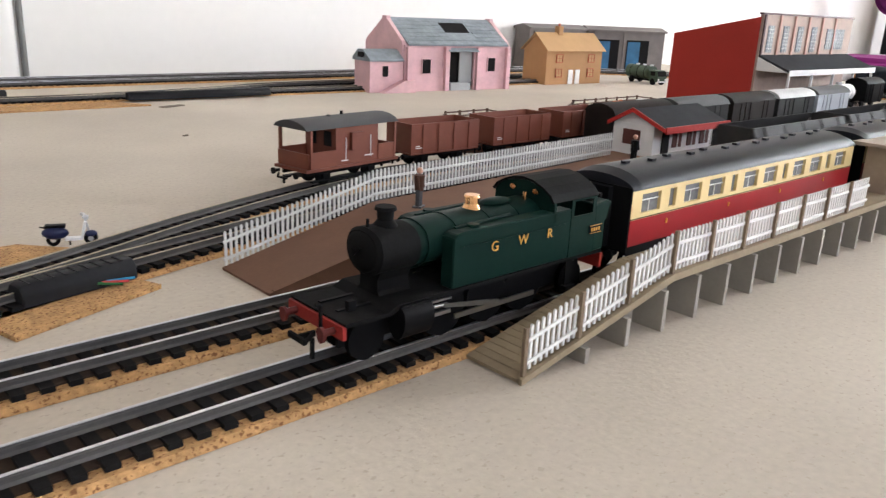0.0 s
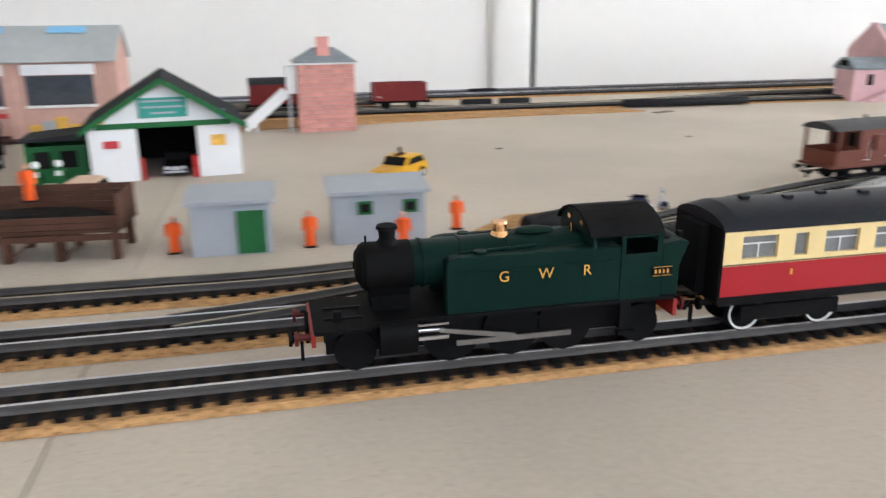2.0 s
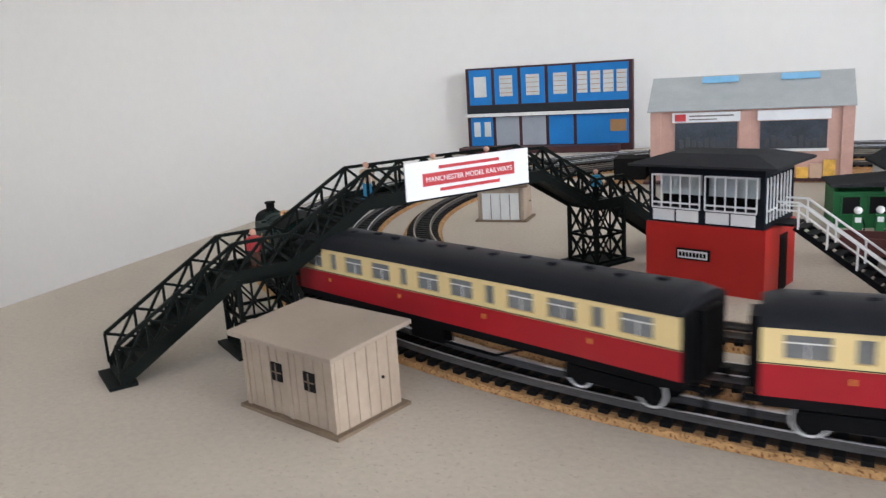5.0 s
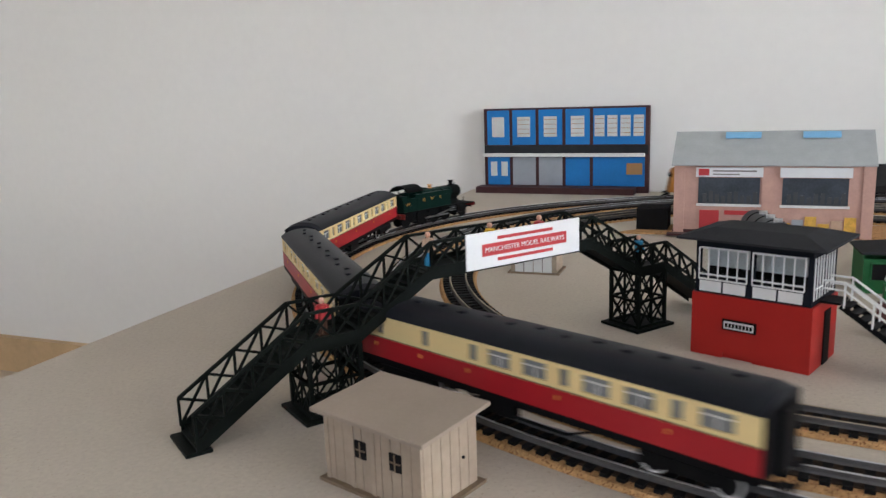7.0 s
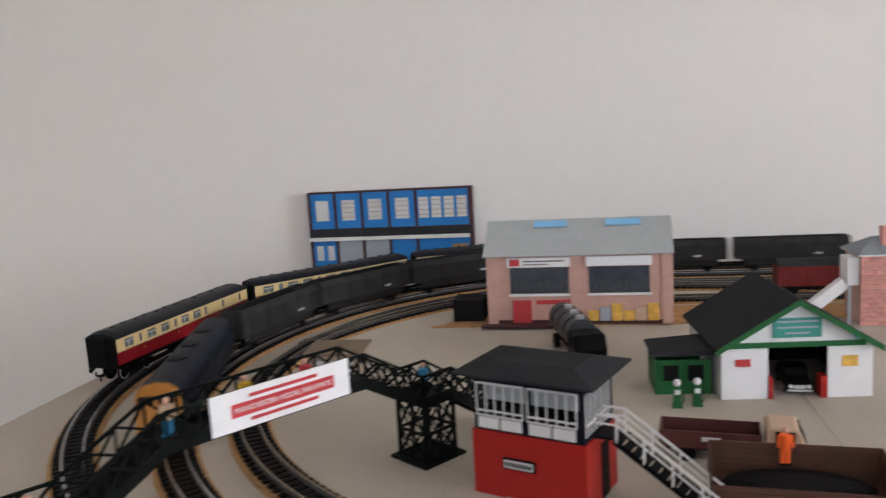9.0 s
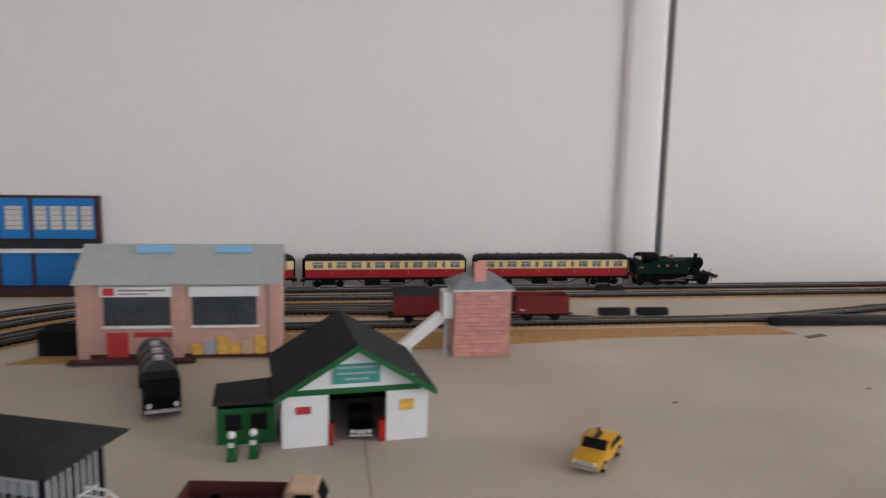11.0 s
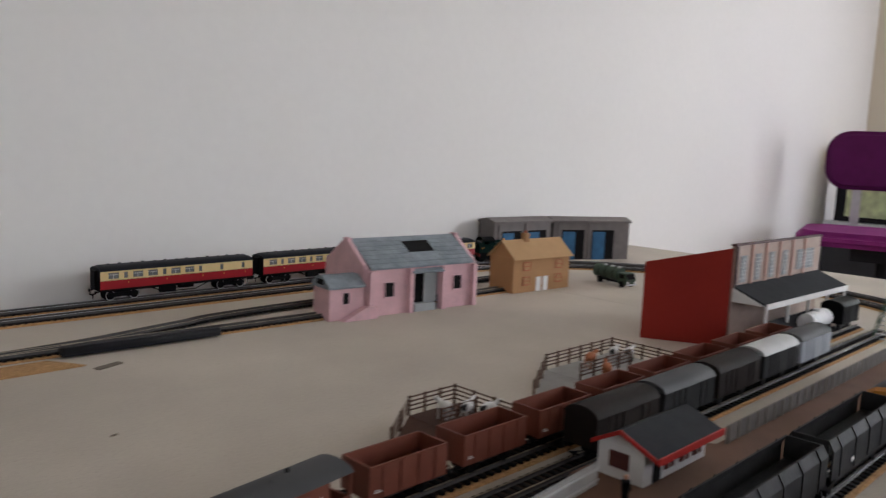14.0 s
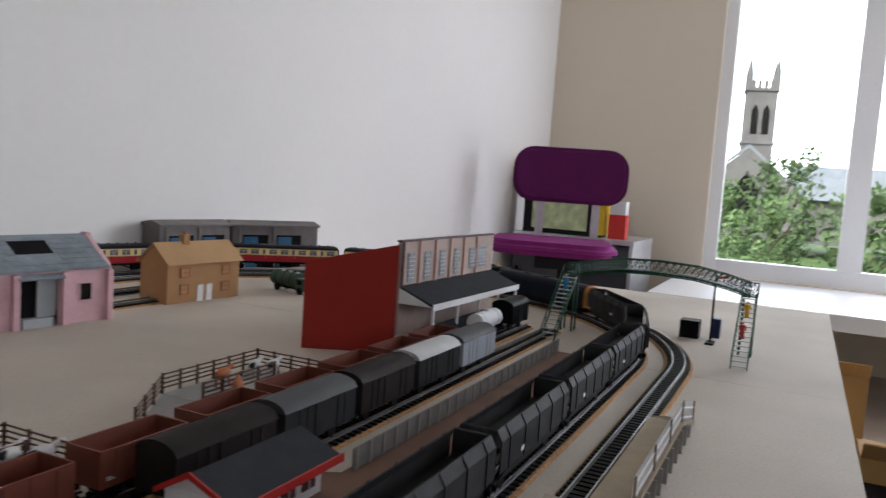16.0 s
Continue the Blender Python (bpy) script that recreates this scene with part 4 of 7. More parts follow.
def brake_van(m):
    t = thing("brake_van", m, "bauxite brown goods brake van with open verandas and a grey roof", "wagon")
    L, W = 0.0415, 0.0155
    part("footplate", box(B(), -L - 0.002, L + 0.002, -W - 0.001, W + 0.001, 0.0115, 0.0135), "bauxite", t)
    part("cabin", box(B(), -0.0170, 0.0230, -W, W, 0.0136, 0.0395), "bauxite", t, bevel=0.0003)
    for s in (-1, 1):
        part("ducket", box(B(), -0.004, 0.006, min(s * W, s * (W + 0.0022)), max(s * W, s * (W + 0.0022)), 0.0235, 0.0350), "bauxite", t, bevel=0.0008)
        part("veranda_side", box(B(), -L + 0.002, -0.0170, s * W - 0.0006, s * W + 0.0006, 0.0136, 0.0245), "bauxite", t)
        part("veranda_side", box(B(), 0.0230, L - 0.001, s * W - 0.0006, s * W + 0.0006, 0.0136, 0.0245), "bauxite", t)
        for x in (-L + 0.0026, L - 0.0018):
            part("veranda_post", box(B(), x - 0.0009, x + 0.0009, s * W - 0.0009, s * W + 0.0009, 0.0136, 0.0395), "bauxite", t)
        for x in (-0.0085, 0.0150):
            part("handrail", tube(B(), (x, s * (W + 0.0008), 0.017), (x, s * (W + 0.0008), 0.032), 0.0003, seg=5), "white_line", t)
        bm = box(B(), 0.010, 0.018, min(s * W, s * (W + 0.0003)), max(s * W, s * (W + 0.0003)), 0.0175, 0.0182)
        box(bm, -0.012, -0.006, min(s * W, s * (W + 0.0003)), max(s * W, s * (W + 0.0003)), 0.0160, 0.0166)
        part("data_panel", bm, "white_line", t)
        part("footboard", box(B(), -L + 0.004, L - 0.004, min(s * 0.0125, s * 0.0160), max(s * 0.0125, s * 0.0160), 0.0042, 0.0050), "black", t)
        part("underframe", box(B(), -L, L, s * 0.010 - 0.001, s * 0.010 + 0.001, 0.0080, 0.0115), "black", t)
        part("end_wall", box(B(), s * L - 0.0006 - s * 0.001, s * L + 0.0006 - s * 0.001, -W, W, 0.0136, 0.0235), "bauxite", t)
        for x in (-0.0215, 0.0215):
            wheel(t, x, s, 0.0062)
            part("axle_guard", box(B(), x - 0.003, x + 0.003, min(s * 0.0095, s * 0.0112), max(s * 0.0095, s * 0.0112), 0.0050, 0.0082), "black", t)
        buffers(t, s * (L + 0.002), 0.0100, sign=s)
        coupling(t, s * (L + 0.002), 0.0075, s)
    part("cabin_window", box(B(), -0.0176, -0.0170, -0.011, -0.004, 0.0260, 0.0360), "opening", t)
    part("cabin_window", box(B(), -0.0176, -0.0170, 0.004, 0.011, 0.0260, 0.0360), "opening", t)
    arc = [(W + 0.0015, 0.0392), (0.0135, 0.0420), (0.0075, 0.0440), (0, 0.0447), (-0.0075, 0.0440), (-0.0135, 0.0420), (-W - 0.0015, 0.0392)]
    rf = part("van_roof", prism(B(), arc, -L - 0.0020, L + 0.0010), "roof_grey", t, "pale grey curved roof", smooth=True)
    part("chimney", tube(B(), (0.006, 0.004, 0.0436), (0.006, 0.004, 0.0468), 0.0011, seg=10), "black", rf)
    part("roof_vent", ball(B(), (-0.010, 0, 0.0446), 0.0014, seg=8), "roof_grey", rf)
    return t


def hopper(m=pose(0, 0, 0)):
    t = thing("coal_hopper", m, "weathered grey coal hopper wagon with sloped ends", "wagon", "hoppers of the coal train")
    L, W = 0.0770, 0.0168
    bm = B()
    for s in (-1, 1):
        prism(bm, [(s * W, 0.0200), (s * W, 0.0415), (s * (W - 0.0040), 0.0485), (s * (W - 0.0052), 0.0485), (s * (W - 0.0015), 0.0413), (s * (W - 0.0015), 0.0200)], -L, L)
        prism(bm, [(s * W, 0.0200), (s * (W - 0.0060), 0.0095), (s * (W - 0.0072), 0.0095), (s * (W - 0.0015), 0.0200)], -L + 0.012, L - 0.012)
        prism(bm, [(s * L, 0.0180), (s * L, 0.0485), (s * (L - 0.0012), 0.0485), (s * (L - 0.0020), 0.0180)], -W + 0.004, W - 0.004, "y")
    part("hopper_body", bm, "hopper", t)
    part("load_space", box(B(), -L + 0.003, L - 0.003, -W + 0.006, W - 0.006, 0.030, 0.0335), "coal", t)
    for s in (-1, 1):
        for k in range(5):
            x = -0.062 + k * 0.031
            part("side_rib", prism(B(), [(s * W, 0.0200), (s * (W + 0.0008), 0.0200), (s * (W + 0.0008), 0.0417), (s * (W - 0.0034), 0.0488), (s * (W - 0.0040), 0.0485), (s * W, 0.0415)], x - 0.0006, x + 0.0006), "hopper", t)
        part("underframe", box(B(), -L, L, s * 0.0100 - 0.001, s * 0.0100 + 0.001, 0.0085, 0.0120), "black", t)
        bm = box(B(), -0.038, -0.030, min(s * W, s * (W + 0.0004)), max(s * W, s * (W + 0.0004)), 0.0245, 0.0275)
        part("data_panel", bm, "white_line", t)
        for x in (-0.050, 0.050):
            wheel(t, x, s, 0.0062)
        part("end_cross_beam", box(B(), min(s * L, s * (L + 0.0015)), max(s * L, s * (L + 0.0015)), -0.015, 0.015, 0.0085, 0.0125), "black", t)
        buffers(t, s * (L + 0.0010), 0.0105, sign=s)
        coupling(t, s * L, 0.0075, s)
    return t


def diesel():
    t = thing("diesel_locomotive", pose(0, 0, 0), "faded dark blue diesel engine with yellow ends", "locomotive")
    L, W = 0.122, 0.0175
    arc = [(W, 0.0130), (W, 0.0385), (0.0150, 0.0440), (0.0095, 0.0480), (0, 0.0495), (-0.0095, 0.0480), (-0.0150, 0.0440), (-W, 0.0385), (-W, 0.0130)]
    part("body", prism(B(), arc, -L + 0.010, L - 0.010), "diesel", t, smooth=True)
    for s in (-1, 1):
        bm = B()
        A = [bm.verts.new((s * (L - 0.010), y, z)) for y, z in arc]
        C = [bm.verts.new((s * (L - (0 if z < 0.035 else 0.005)), y * 0.90, 0.0130 + (z - 0.0130) * 0.93)) for y, z in arc]
        for i in range(len(arc)):
            bm.faces.new((A[i], A[(i + 1) % len(arc)], C[(i + 1) % len(arc)], C[i]))
        bm.faces.new(C)
        bmesh.ops.recalc_face_normals(bm, faces=bm.faces)
        nose = part("cab_nose", bm, "orange_end", t, "grubby yellow cab end")
        for y in (-0.0075, 0.0075):
            part("windscreen", box(B(), s * (L - 0.0042) - 0.0012, s * (L - 0.0042) + 0.0012, y - 0.0055, y + 0.0055, 0.0345, 0.0405), "opening", nose)
        for q in (-1, 1):
            part("cab_window", box(B(), s * (L - 0.022) - 0.004, s * (L - 0.022) + 0.004, min(q * W, q * (W + 0.0004)), max(q * W, q * (W + 0.0004)), 0.0330, 0.0390), "opening", t)
            for k in range(4):
                part("side_grille", box(B(), s * (0.018 + k * 0.020) - 0.006, s * (0.018 + k * 0.020) + 0.006, min(q * W, q * (W + 0.0004)), max(q * W, q * (W + 0.0004)), 0.0290, 0.0375), "slate_blue", t)
        bg = part("bogie", box(box(box(B(), -0.004, 0.004, -0.0120, 0.0120, 0.0055, 0.0120), -0.028, 0.028, -0.0140, -0.0120, 0.0040, 0.0110), -0.028, 0.028, 0.0120, 0.0140, 0.0040, 0.0110), "black", t, m=pose(s * 0.074, 0, 0))
        for dx in (-0.022, 0, 0.022):
            for q in (-1, 1):
                wheel(bg, dx, q, 0.0070)
        part("buffer_beam", box(B(), s * (L - 0.001) - 0.001, s * (L - 0.001) + 0.001, -0.0155, 0.0155, 0.0080, 0.0130), "black", t)
        buffers(t, s * L, 0.0105, sign=s)
        coupling(t, s * L, 0.0075, s)
    part("fuel_tank", box(B(), -0.028, 0.028, -0.012, 0.012, 0.0040, 0.0130), "black", t)
    for x in (-0.05, 0.0, 0.045):
        part("roof_fan", tube(B(), (x, 0, 0.0492), (x, 0, 0.0503), 0.008, seg=18), "black", t)
    return t


PASSENGER = [tank_engine(), coach(), coach(), coach(True)]
HOPPERS = 6
COAL_TRAIN = [diesel()] + [hopper() for _ in range(HOPPERS)]

RT = RAIL_TOP
for x in [0.0845 + 0.0885 * k for k in range(8)]:
    open_wagon(pose(x, SIDE_Y, RT))
brake_van(pose(-0.0130, 0.7300, RT, 0, 0, 8))
for x, side, roof, lab in ((0.2850, "coal_dark", "coal_dark", "dark brown goods van with a sooty roof"), (0.3880, "grey_van", "roof_grey", "grey goods van with a weathered grey roof"), (0.4910, "coal_dark", "coal_dark", "dark brown goods van with planked sides"), (0.5940, "grey_van", "roof_light", "grey goods van with a pale roof"), (0.6970, "hut_grey", "roof_grey", "pale blue grey goods van")):
    goods_van(pose(x, VAN_Y, RT), side, roof, lab, 0.0465)
tank_wagon(pose(0.862, SIDE_Y, RT))
goods_van(pose(0.960, SIDE_Y, RT), "black", "black", "short black van at the end of the siding", 0.034)
goods_van(pose(-0.432, 1.268, RT), "van_red", "dark_roof", "red goods van with a black roof beside the brick cabin", 0.0430)
w = open_wagon(pose(-0.280, 1.268, RT))
tagged(w, "red open coal wagon on the goods yard siding")
for c in w.children:
    if c.name.split(".")[0] in ("wagon_floor", "side_panel", "end_panel", "side_rib"):
        c.data = c.data.copy()
        c.data.materials[0] = M["van_red"]


# ---- buildings and scenery ----
def opening(parent, c, w, h, y, mat="opening", name="window", d=0.0008, frame_mat=None, bars_mat=None, n=(1, 1)):
    """A window on a wall facing -y at (c, y), sill height c[1]."""
    x, z = c
    p = part(name, box(B(), x - w / 2, x + w / 2, y - d, y + 0.0002, z, z + h), mat, parent)
    if frame_mat:
        bm = box(B(), x - w / 2 - 0.001, x + w / 2 + 0.001, y - d - 0.0008, y, z - 0.0012, z)
        box(bm, x - w / 2 - 0.001, x - w / 2, y - d - 0.0008, y, z, z + h)
        box(bm, x + w / 2, x + w / 2 + 0.001, y - d - 0.0008, y, z, z + h)
        box(bm, x - w / 2 - 0.001, x + w / 2 + 0.001, y - d - 0.0008, y, z + h, z + h + 0.001)
        part("frame", bm, frame_mat, p)
    if bars_mat:
        bm = B()
        for i in range(1, n[0]):
            xx = x - w / 2 + w * i / n[0]
            box(bm, xx - 0.0003, xx + 0.0003, y - d - 0.0005, y - d, z, z + h)
        for i in range(1, n[1]):
            zz = z + h * i / n[1]
            box(bm, x - w / 2, x + w / 2, y - d - 0.0005, y - d, zz - 0.0003, zz + 0.0003)
        part("glazing_bar", bm, bars_mat, p)
    return p


def slab_roof(parent, x0, x1, ye, ze, yr, zr, mat, th=0.0012, name="roof", label=""):
    """One roof slope from the eave (ye, ze) to the ridge (yr, zr)."""
    return part(name, prism(B(), [(ye, ze), (yr, zr), (yr, zr + th), (ye, ze + th)], x0, x1), mat, parent, label)


def goods_shed():
    t = thing("goods_shed", pose(0.445, 1.215, 0, 0, 0, -6) @ Matrix.Diagonal((1.12, 1.06, 0.97, 1)), "pink card goods shed with a patched slate roof", "building")
    W, D, H, A = 0.186, 0.105, 0.072, 0.110
    part("front_wall", box(B(), 0, 0.072, 0, 0.003, 0, H), "pink", t)
    part("front_wall", box(B(), 0.120, W, 0, 0.003, 0, H), "pink", t)
    part("door_lintel", box(B(), 0.0721, 0.1199, 0, 0.003, 0.062, H), "pink", t)
    part("back_wall", box(B(), 0.0031, W - 0.0031, D - 0.003, D, 0, H), "pink", t)
    for x in (0, W - 0.003):
        part("gable_wall", prism(B(), [(0.0032, 0), (D, 0), (D, H), (D - 0.004, H + 0.006), (D / 2 + 0.006, A), (D / 2 + 0.006, A + 0.004), (D / 2 - 0.006, A + 0.004), (D / 2 - 0.006, A), (0.006, H + 0.006), (0.0032, H)], x - 0.002, x + 0.004), "pink", t)
    for x in (0.002, 0.066, 0.122, W - 0.008):
        part("buttress", box(B(), x, x + 0.007, -0.006, -0.0002, 0, H - 0.003), "pink", t, bevel=0.0005)
    rf = part("roof", prism(B(), [(-0.004, H - 0.001), (D / 2, A), (D + 0.004, H - 0.001), (D + 0.004, H + 0.001), (D / 2, A + 0.0022), (-0.004, H + 0.001)], 0.0045, W - 0.0055), "slate", t, "weathered grey slate roof with a hole")
    for r in range(7):
        f0, f1 = r / 7, (r + 1) / 7
        for k in range(14):
            xa = 0.006 + (W - 0.013) * k / 14
            if 2 <= r <= 5 and 6 <= k <= 9:
                continue
            y0, y1 = -0.0045 + (D / 2 + 0.004) * f0, -0.004 + (D / 2 + 0.004) * f1
            z0, z1 = H + 0.0014 + (A - H) * f0, H + 0.0012 + (A - H) * f1
            part("slate", prism(B(), [(y0, z0), (y1, z1), (y1, z1 + 0.0004), (y0, z0 + 0.0008)], xa, xa + (W - 0.013) / 14 - 0.0002), "slate", rf)
    part("roof_hole", prism(B(), [(D * 0.18, H + 0.0158), (D * 0.40, H + 0.0326), (D * 0.40, H + 0.0336), (D * 0.18, H + 0.0168)], 0.082, 0.126), "opening", rf)
    opening(t, (0.036, 0.028), 0.014, 0.022, -0.0002, frame_mat="pink")
    opening(t, (0.152, 0.030), 0.014, 0.022, -0.0002, frame_mat="pink")
    part("doorway_shade", box(B(), 0.0725, 0.1195, 0.010, 0.012, 0, 0.062), "opening", t)
    part("platform_step", box(B(), 0.078, 0.113, -0.003, 0.009, 0, 0.012), "slate_light", t, bevel=0.0005)
    part("sliding_door", box(B(), 0.097, 0.119, 0.004, 0.006, 0.012, 0.062), "slate_light", t)
    part("door_canopy", prism(B(), [(-0.010, 0.062), (0.0, 0.066), (0.0, 0.068), (-0.010, 0.064)], 0.070, 0.122), "slate", t)
    o = part("office", box(B(), -0.054, -0.0022, 0.0, 0.042, 0, 0.048), "pink", t)
    part("office_roof", prism(B(), [(-0.003, 0.047), (0.045, 0.047), (0.045, 0.052), (0.030, 0.064), (0.016, 0.064), (-0.003, 0.050)], -0.056, -0.0025), "slate", t)
    part("window", box(B(), -0.034, -0.026, -0.0008, 0.0001, 0.024, 0.040), "opening", o)
    part("ramp", prism(B(), [(-0.040, 0), (0.012, 0), (0.012, 0.018), (-0.006, 0.018)], -0.012, -0.0005, "y"), "pink", t)
    part("side_arch", box(B(), -0.0565, -0.0545, 0.012, 0.030, 0.052, 0.060), "opening", t)


def cottage():
    t = thing("cottage", pose(0.777, 1.217, 0, 0, 0, -5), "small tan card two storey house with a chimney", "building")
    W, D, H = 0.146, 0.060, 0.062
    part("wall_shell", box(B(), 0, W, 0, D, 0, H), "tan", t)
    part("gable", prism(B(), [(0, H), (D, H), (D / 2, 0.088)], 0.0005, 0.002), "tan", t)
    part("gable", prism(B(), [(0, H), (D, H), (D / 2, 0.088)], W - 0.002, W - 0.0005), "tan", t)
    slab_roof(t, -0.004, W + 0.004, -0.006, H - 0.003, D / 2, 0.090, "tan_roof")
    slab_roof(t, -0.004, W + 0.004, D + 0.006, H - 0.003, D / 2, 0.090, "tan_roof")
    c = part("chimney", box(B(), 0.050, 0.061, 0.024, 0.035, 0.084, 0.102), "tan", t)
    part("chimney_pot", tube(B(), (0.0555, 0.0295, 0.102), (0.0555, 0.0295, 0.107), 0.0022, seg=10), "terracotta", c)
    for x in (0.032, 0.116):
        for z in (0.014, 0.040):
            opening(t, (x, z), 0.014, 0.013, -0.0002, "tan_roof", frame_mat="terracotta", bars_mat="terracotta", n=(2, 2))
    for x in (0.064, 0.082):
        part("front_door", box(B(), x - 0.006, x + 0.006, -0.0010, -0.0001, 0, 0.026), "white_line", t)


def engine_sheds():
    for i, (x, y, r, w) in enumerate(((1.020, 1.478, -8, 0.172), (1.196, 1.450, -28, 0.198))):
        t = thing("engine_shed", pose(x, y, 0, 0, 0, r), "low grey weathered shed with blue doors", "building", "sheds by the wall")
        part("body", box(B(), 0, w, 0.0, 0.050, 0, 0.088), "shed_grey", t)
        part("roof", prism(B(), [(-0.006, 0.088), (0.054, 0.088), (0.054, 0.094), (0.024, 0.100), (-0.006, 0.092)], -0.003, w + 0.003), "shed_grey", t)
        for k, (a, b) in enumerate(((0.022, 0.080), (0.100, 0.158))):
            part("doorway", box(B(), a, b, -0.0008, 0.0002, 0.0, 0.070), "opening", t)
            part("blue_door", box(B(), a + 0.002, a + 0.034, -0.0020, -0.0009, 0.0, 0.066), "shed_blue", t)
            part("pier", box(B(), a - 0.010, a - 0.004, -0.0030, -0.0002, 0.0, 0.086), "shed_grey", t)


def mill():
    t = thing("mill", pose(0.731, 0.806, 0, 0, 0, -1.5), "low relief red sided mill with rows of white windows", "building")
    # red side panel and dark roof
    a = Vector((-0.053, 0.098, 0))
    bm = B()
    P = [Vector((0, 0, 0)), a, a + Vector((0.002, 0.001, 0)), Vector((0.002, 0.001, 0))]
    lo = [bm.verts.new((p.x, p.y, 0)) for p in P]
    hi = [bm.verts.new((p.x, p.y, z)) for p, z in zip(P, (0.133, 0.106, 0.106, 0.133))]
    bm.faces.new(lo[::-1]), bm.faces.new(hi)
    for i in range(4):
        bm.faces.new((lo[i], lo[(i + 1) % 4], hi[(i + 1) % 4], hi[i]))
    bmesh.ops.recalc_face_normals(bm, faces=bm.faces)
    part("side_wall", bm, "mill_red", t, "plain red card side")
    W = 0.286
    part("front_wall", box(B(), 0.0026, W, -0.002, 0.003, 0, 0.136), "mill_brick", t, "stone coloured windowed front")
    bm = B()
    P = [(0.003, 0.0035, 0.1285), (W, 0.0035, 0.1285), (W - 0.05, 0.098, 0.104), (a.x + 0.003, a.y, 0.104)]
    lo = [bm.verts.new((x, y, z)) for x, y, z in P]
    hi = [bm.verts.new((x, y, z + 0.0015)) for x, y, z in P]
    bm.faces.new(lo[::-1]), bm.faces.new(hi)
    for i in range(4):
        bm.faces.new((lo[i], lo[(i + 1) % 4], hi[(i + 1) % 4], hi[i]))
    bmesh.ops.recalc_face_normals(bm, faces=bm.faces)
    part("roof", bm, "dark_roof", t)
    part("back_wall", box(B(), -0.045, W - 0.05, 0.096, 0.098, 0, 0.102), "mill_red", t)
    part("cornice", box(B(), 0.0, W + 0.001, -0.0035, 0.0035, 0.1362, 0.1385), "maroon", t)
    for k in range(6):
        x = 0.004 + k * (0.200 / 4.6)
        part("pilaster", box(B(), x, x + 0.004, -0.0042, -0.0021, 0.070, 0.1360), "maroon" if k == 0 else "shop_brick", t)
    for k in range(4):
        opening(t, (0.027 + k * 0.0435, 0.086), 0.016, 0.036, -0.0021, "slate", "window", bars_mat="white_line", n=(3, 7))
    opening(t, (0.230, 0.090), 0.060, 0.030, -0.0021, "slate", "window", bars_mat="white_line", n=(9, 6))
    part("canopy", prism(B(), [(-0.048, 0.062), (-0.0022, 0.080), (-0.0022, 0.083), (-0.048, 0.065)], 0.004, W), "dark_roof", t, "sloping grey loading canopy")
    part("canopy_valance", box(B(), 0.004, W, -0.0495, -0.0482, 0.058, 0.0655), "white_line", t)
    part("canopy_end", prism(B(), [(-0.048, 0.062), (-0.0022, 0.080), (-0.0022, 0.062)], 0.0025, 0.0039), "white_line", t)
    for k in range(5):
        part("canopy_post", box(B(), 0.012 + k * 0.068, 0.015 + k * 0.068, -0.046, -0.043, 0, 0.0625), "white_line", t)
    part("loading_dock", box(B(), 0.010, W - 0.02, -0.044, -0.0025, 0, 0.014), "mill_brick", t)


def crate_store():
    t = thing("timber_store", pose(0.772, 0.766, 0, 0, 0, -1), "small orange timber store with a dark tiled roof", "building")
    part("wall_shell", box(B(), 0, 0.150, -0.012, 0.012, 0, 0.026), "wood_crate", t)
    for k in range(8):
        part("plank", box(B(), 0.004 + k * 0.0185, 0.007 + k * 0.0185, -0.0135, -0.0122, 0, 0.026), "tan_roof", t)
    part("roof", prism(B(), [(-0.016, 0.025), (0.016, 0.025), (0.0, 0.038)], -0.004, 0.154), "dark_roof", t)


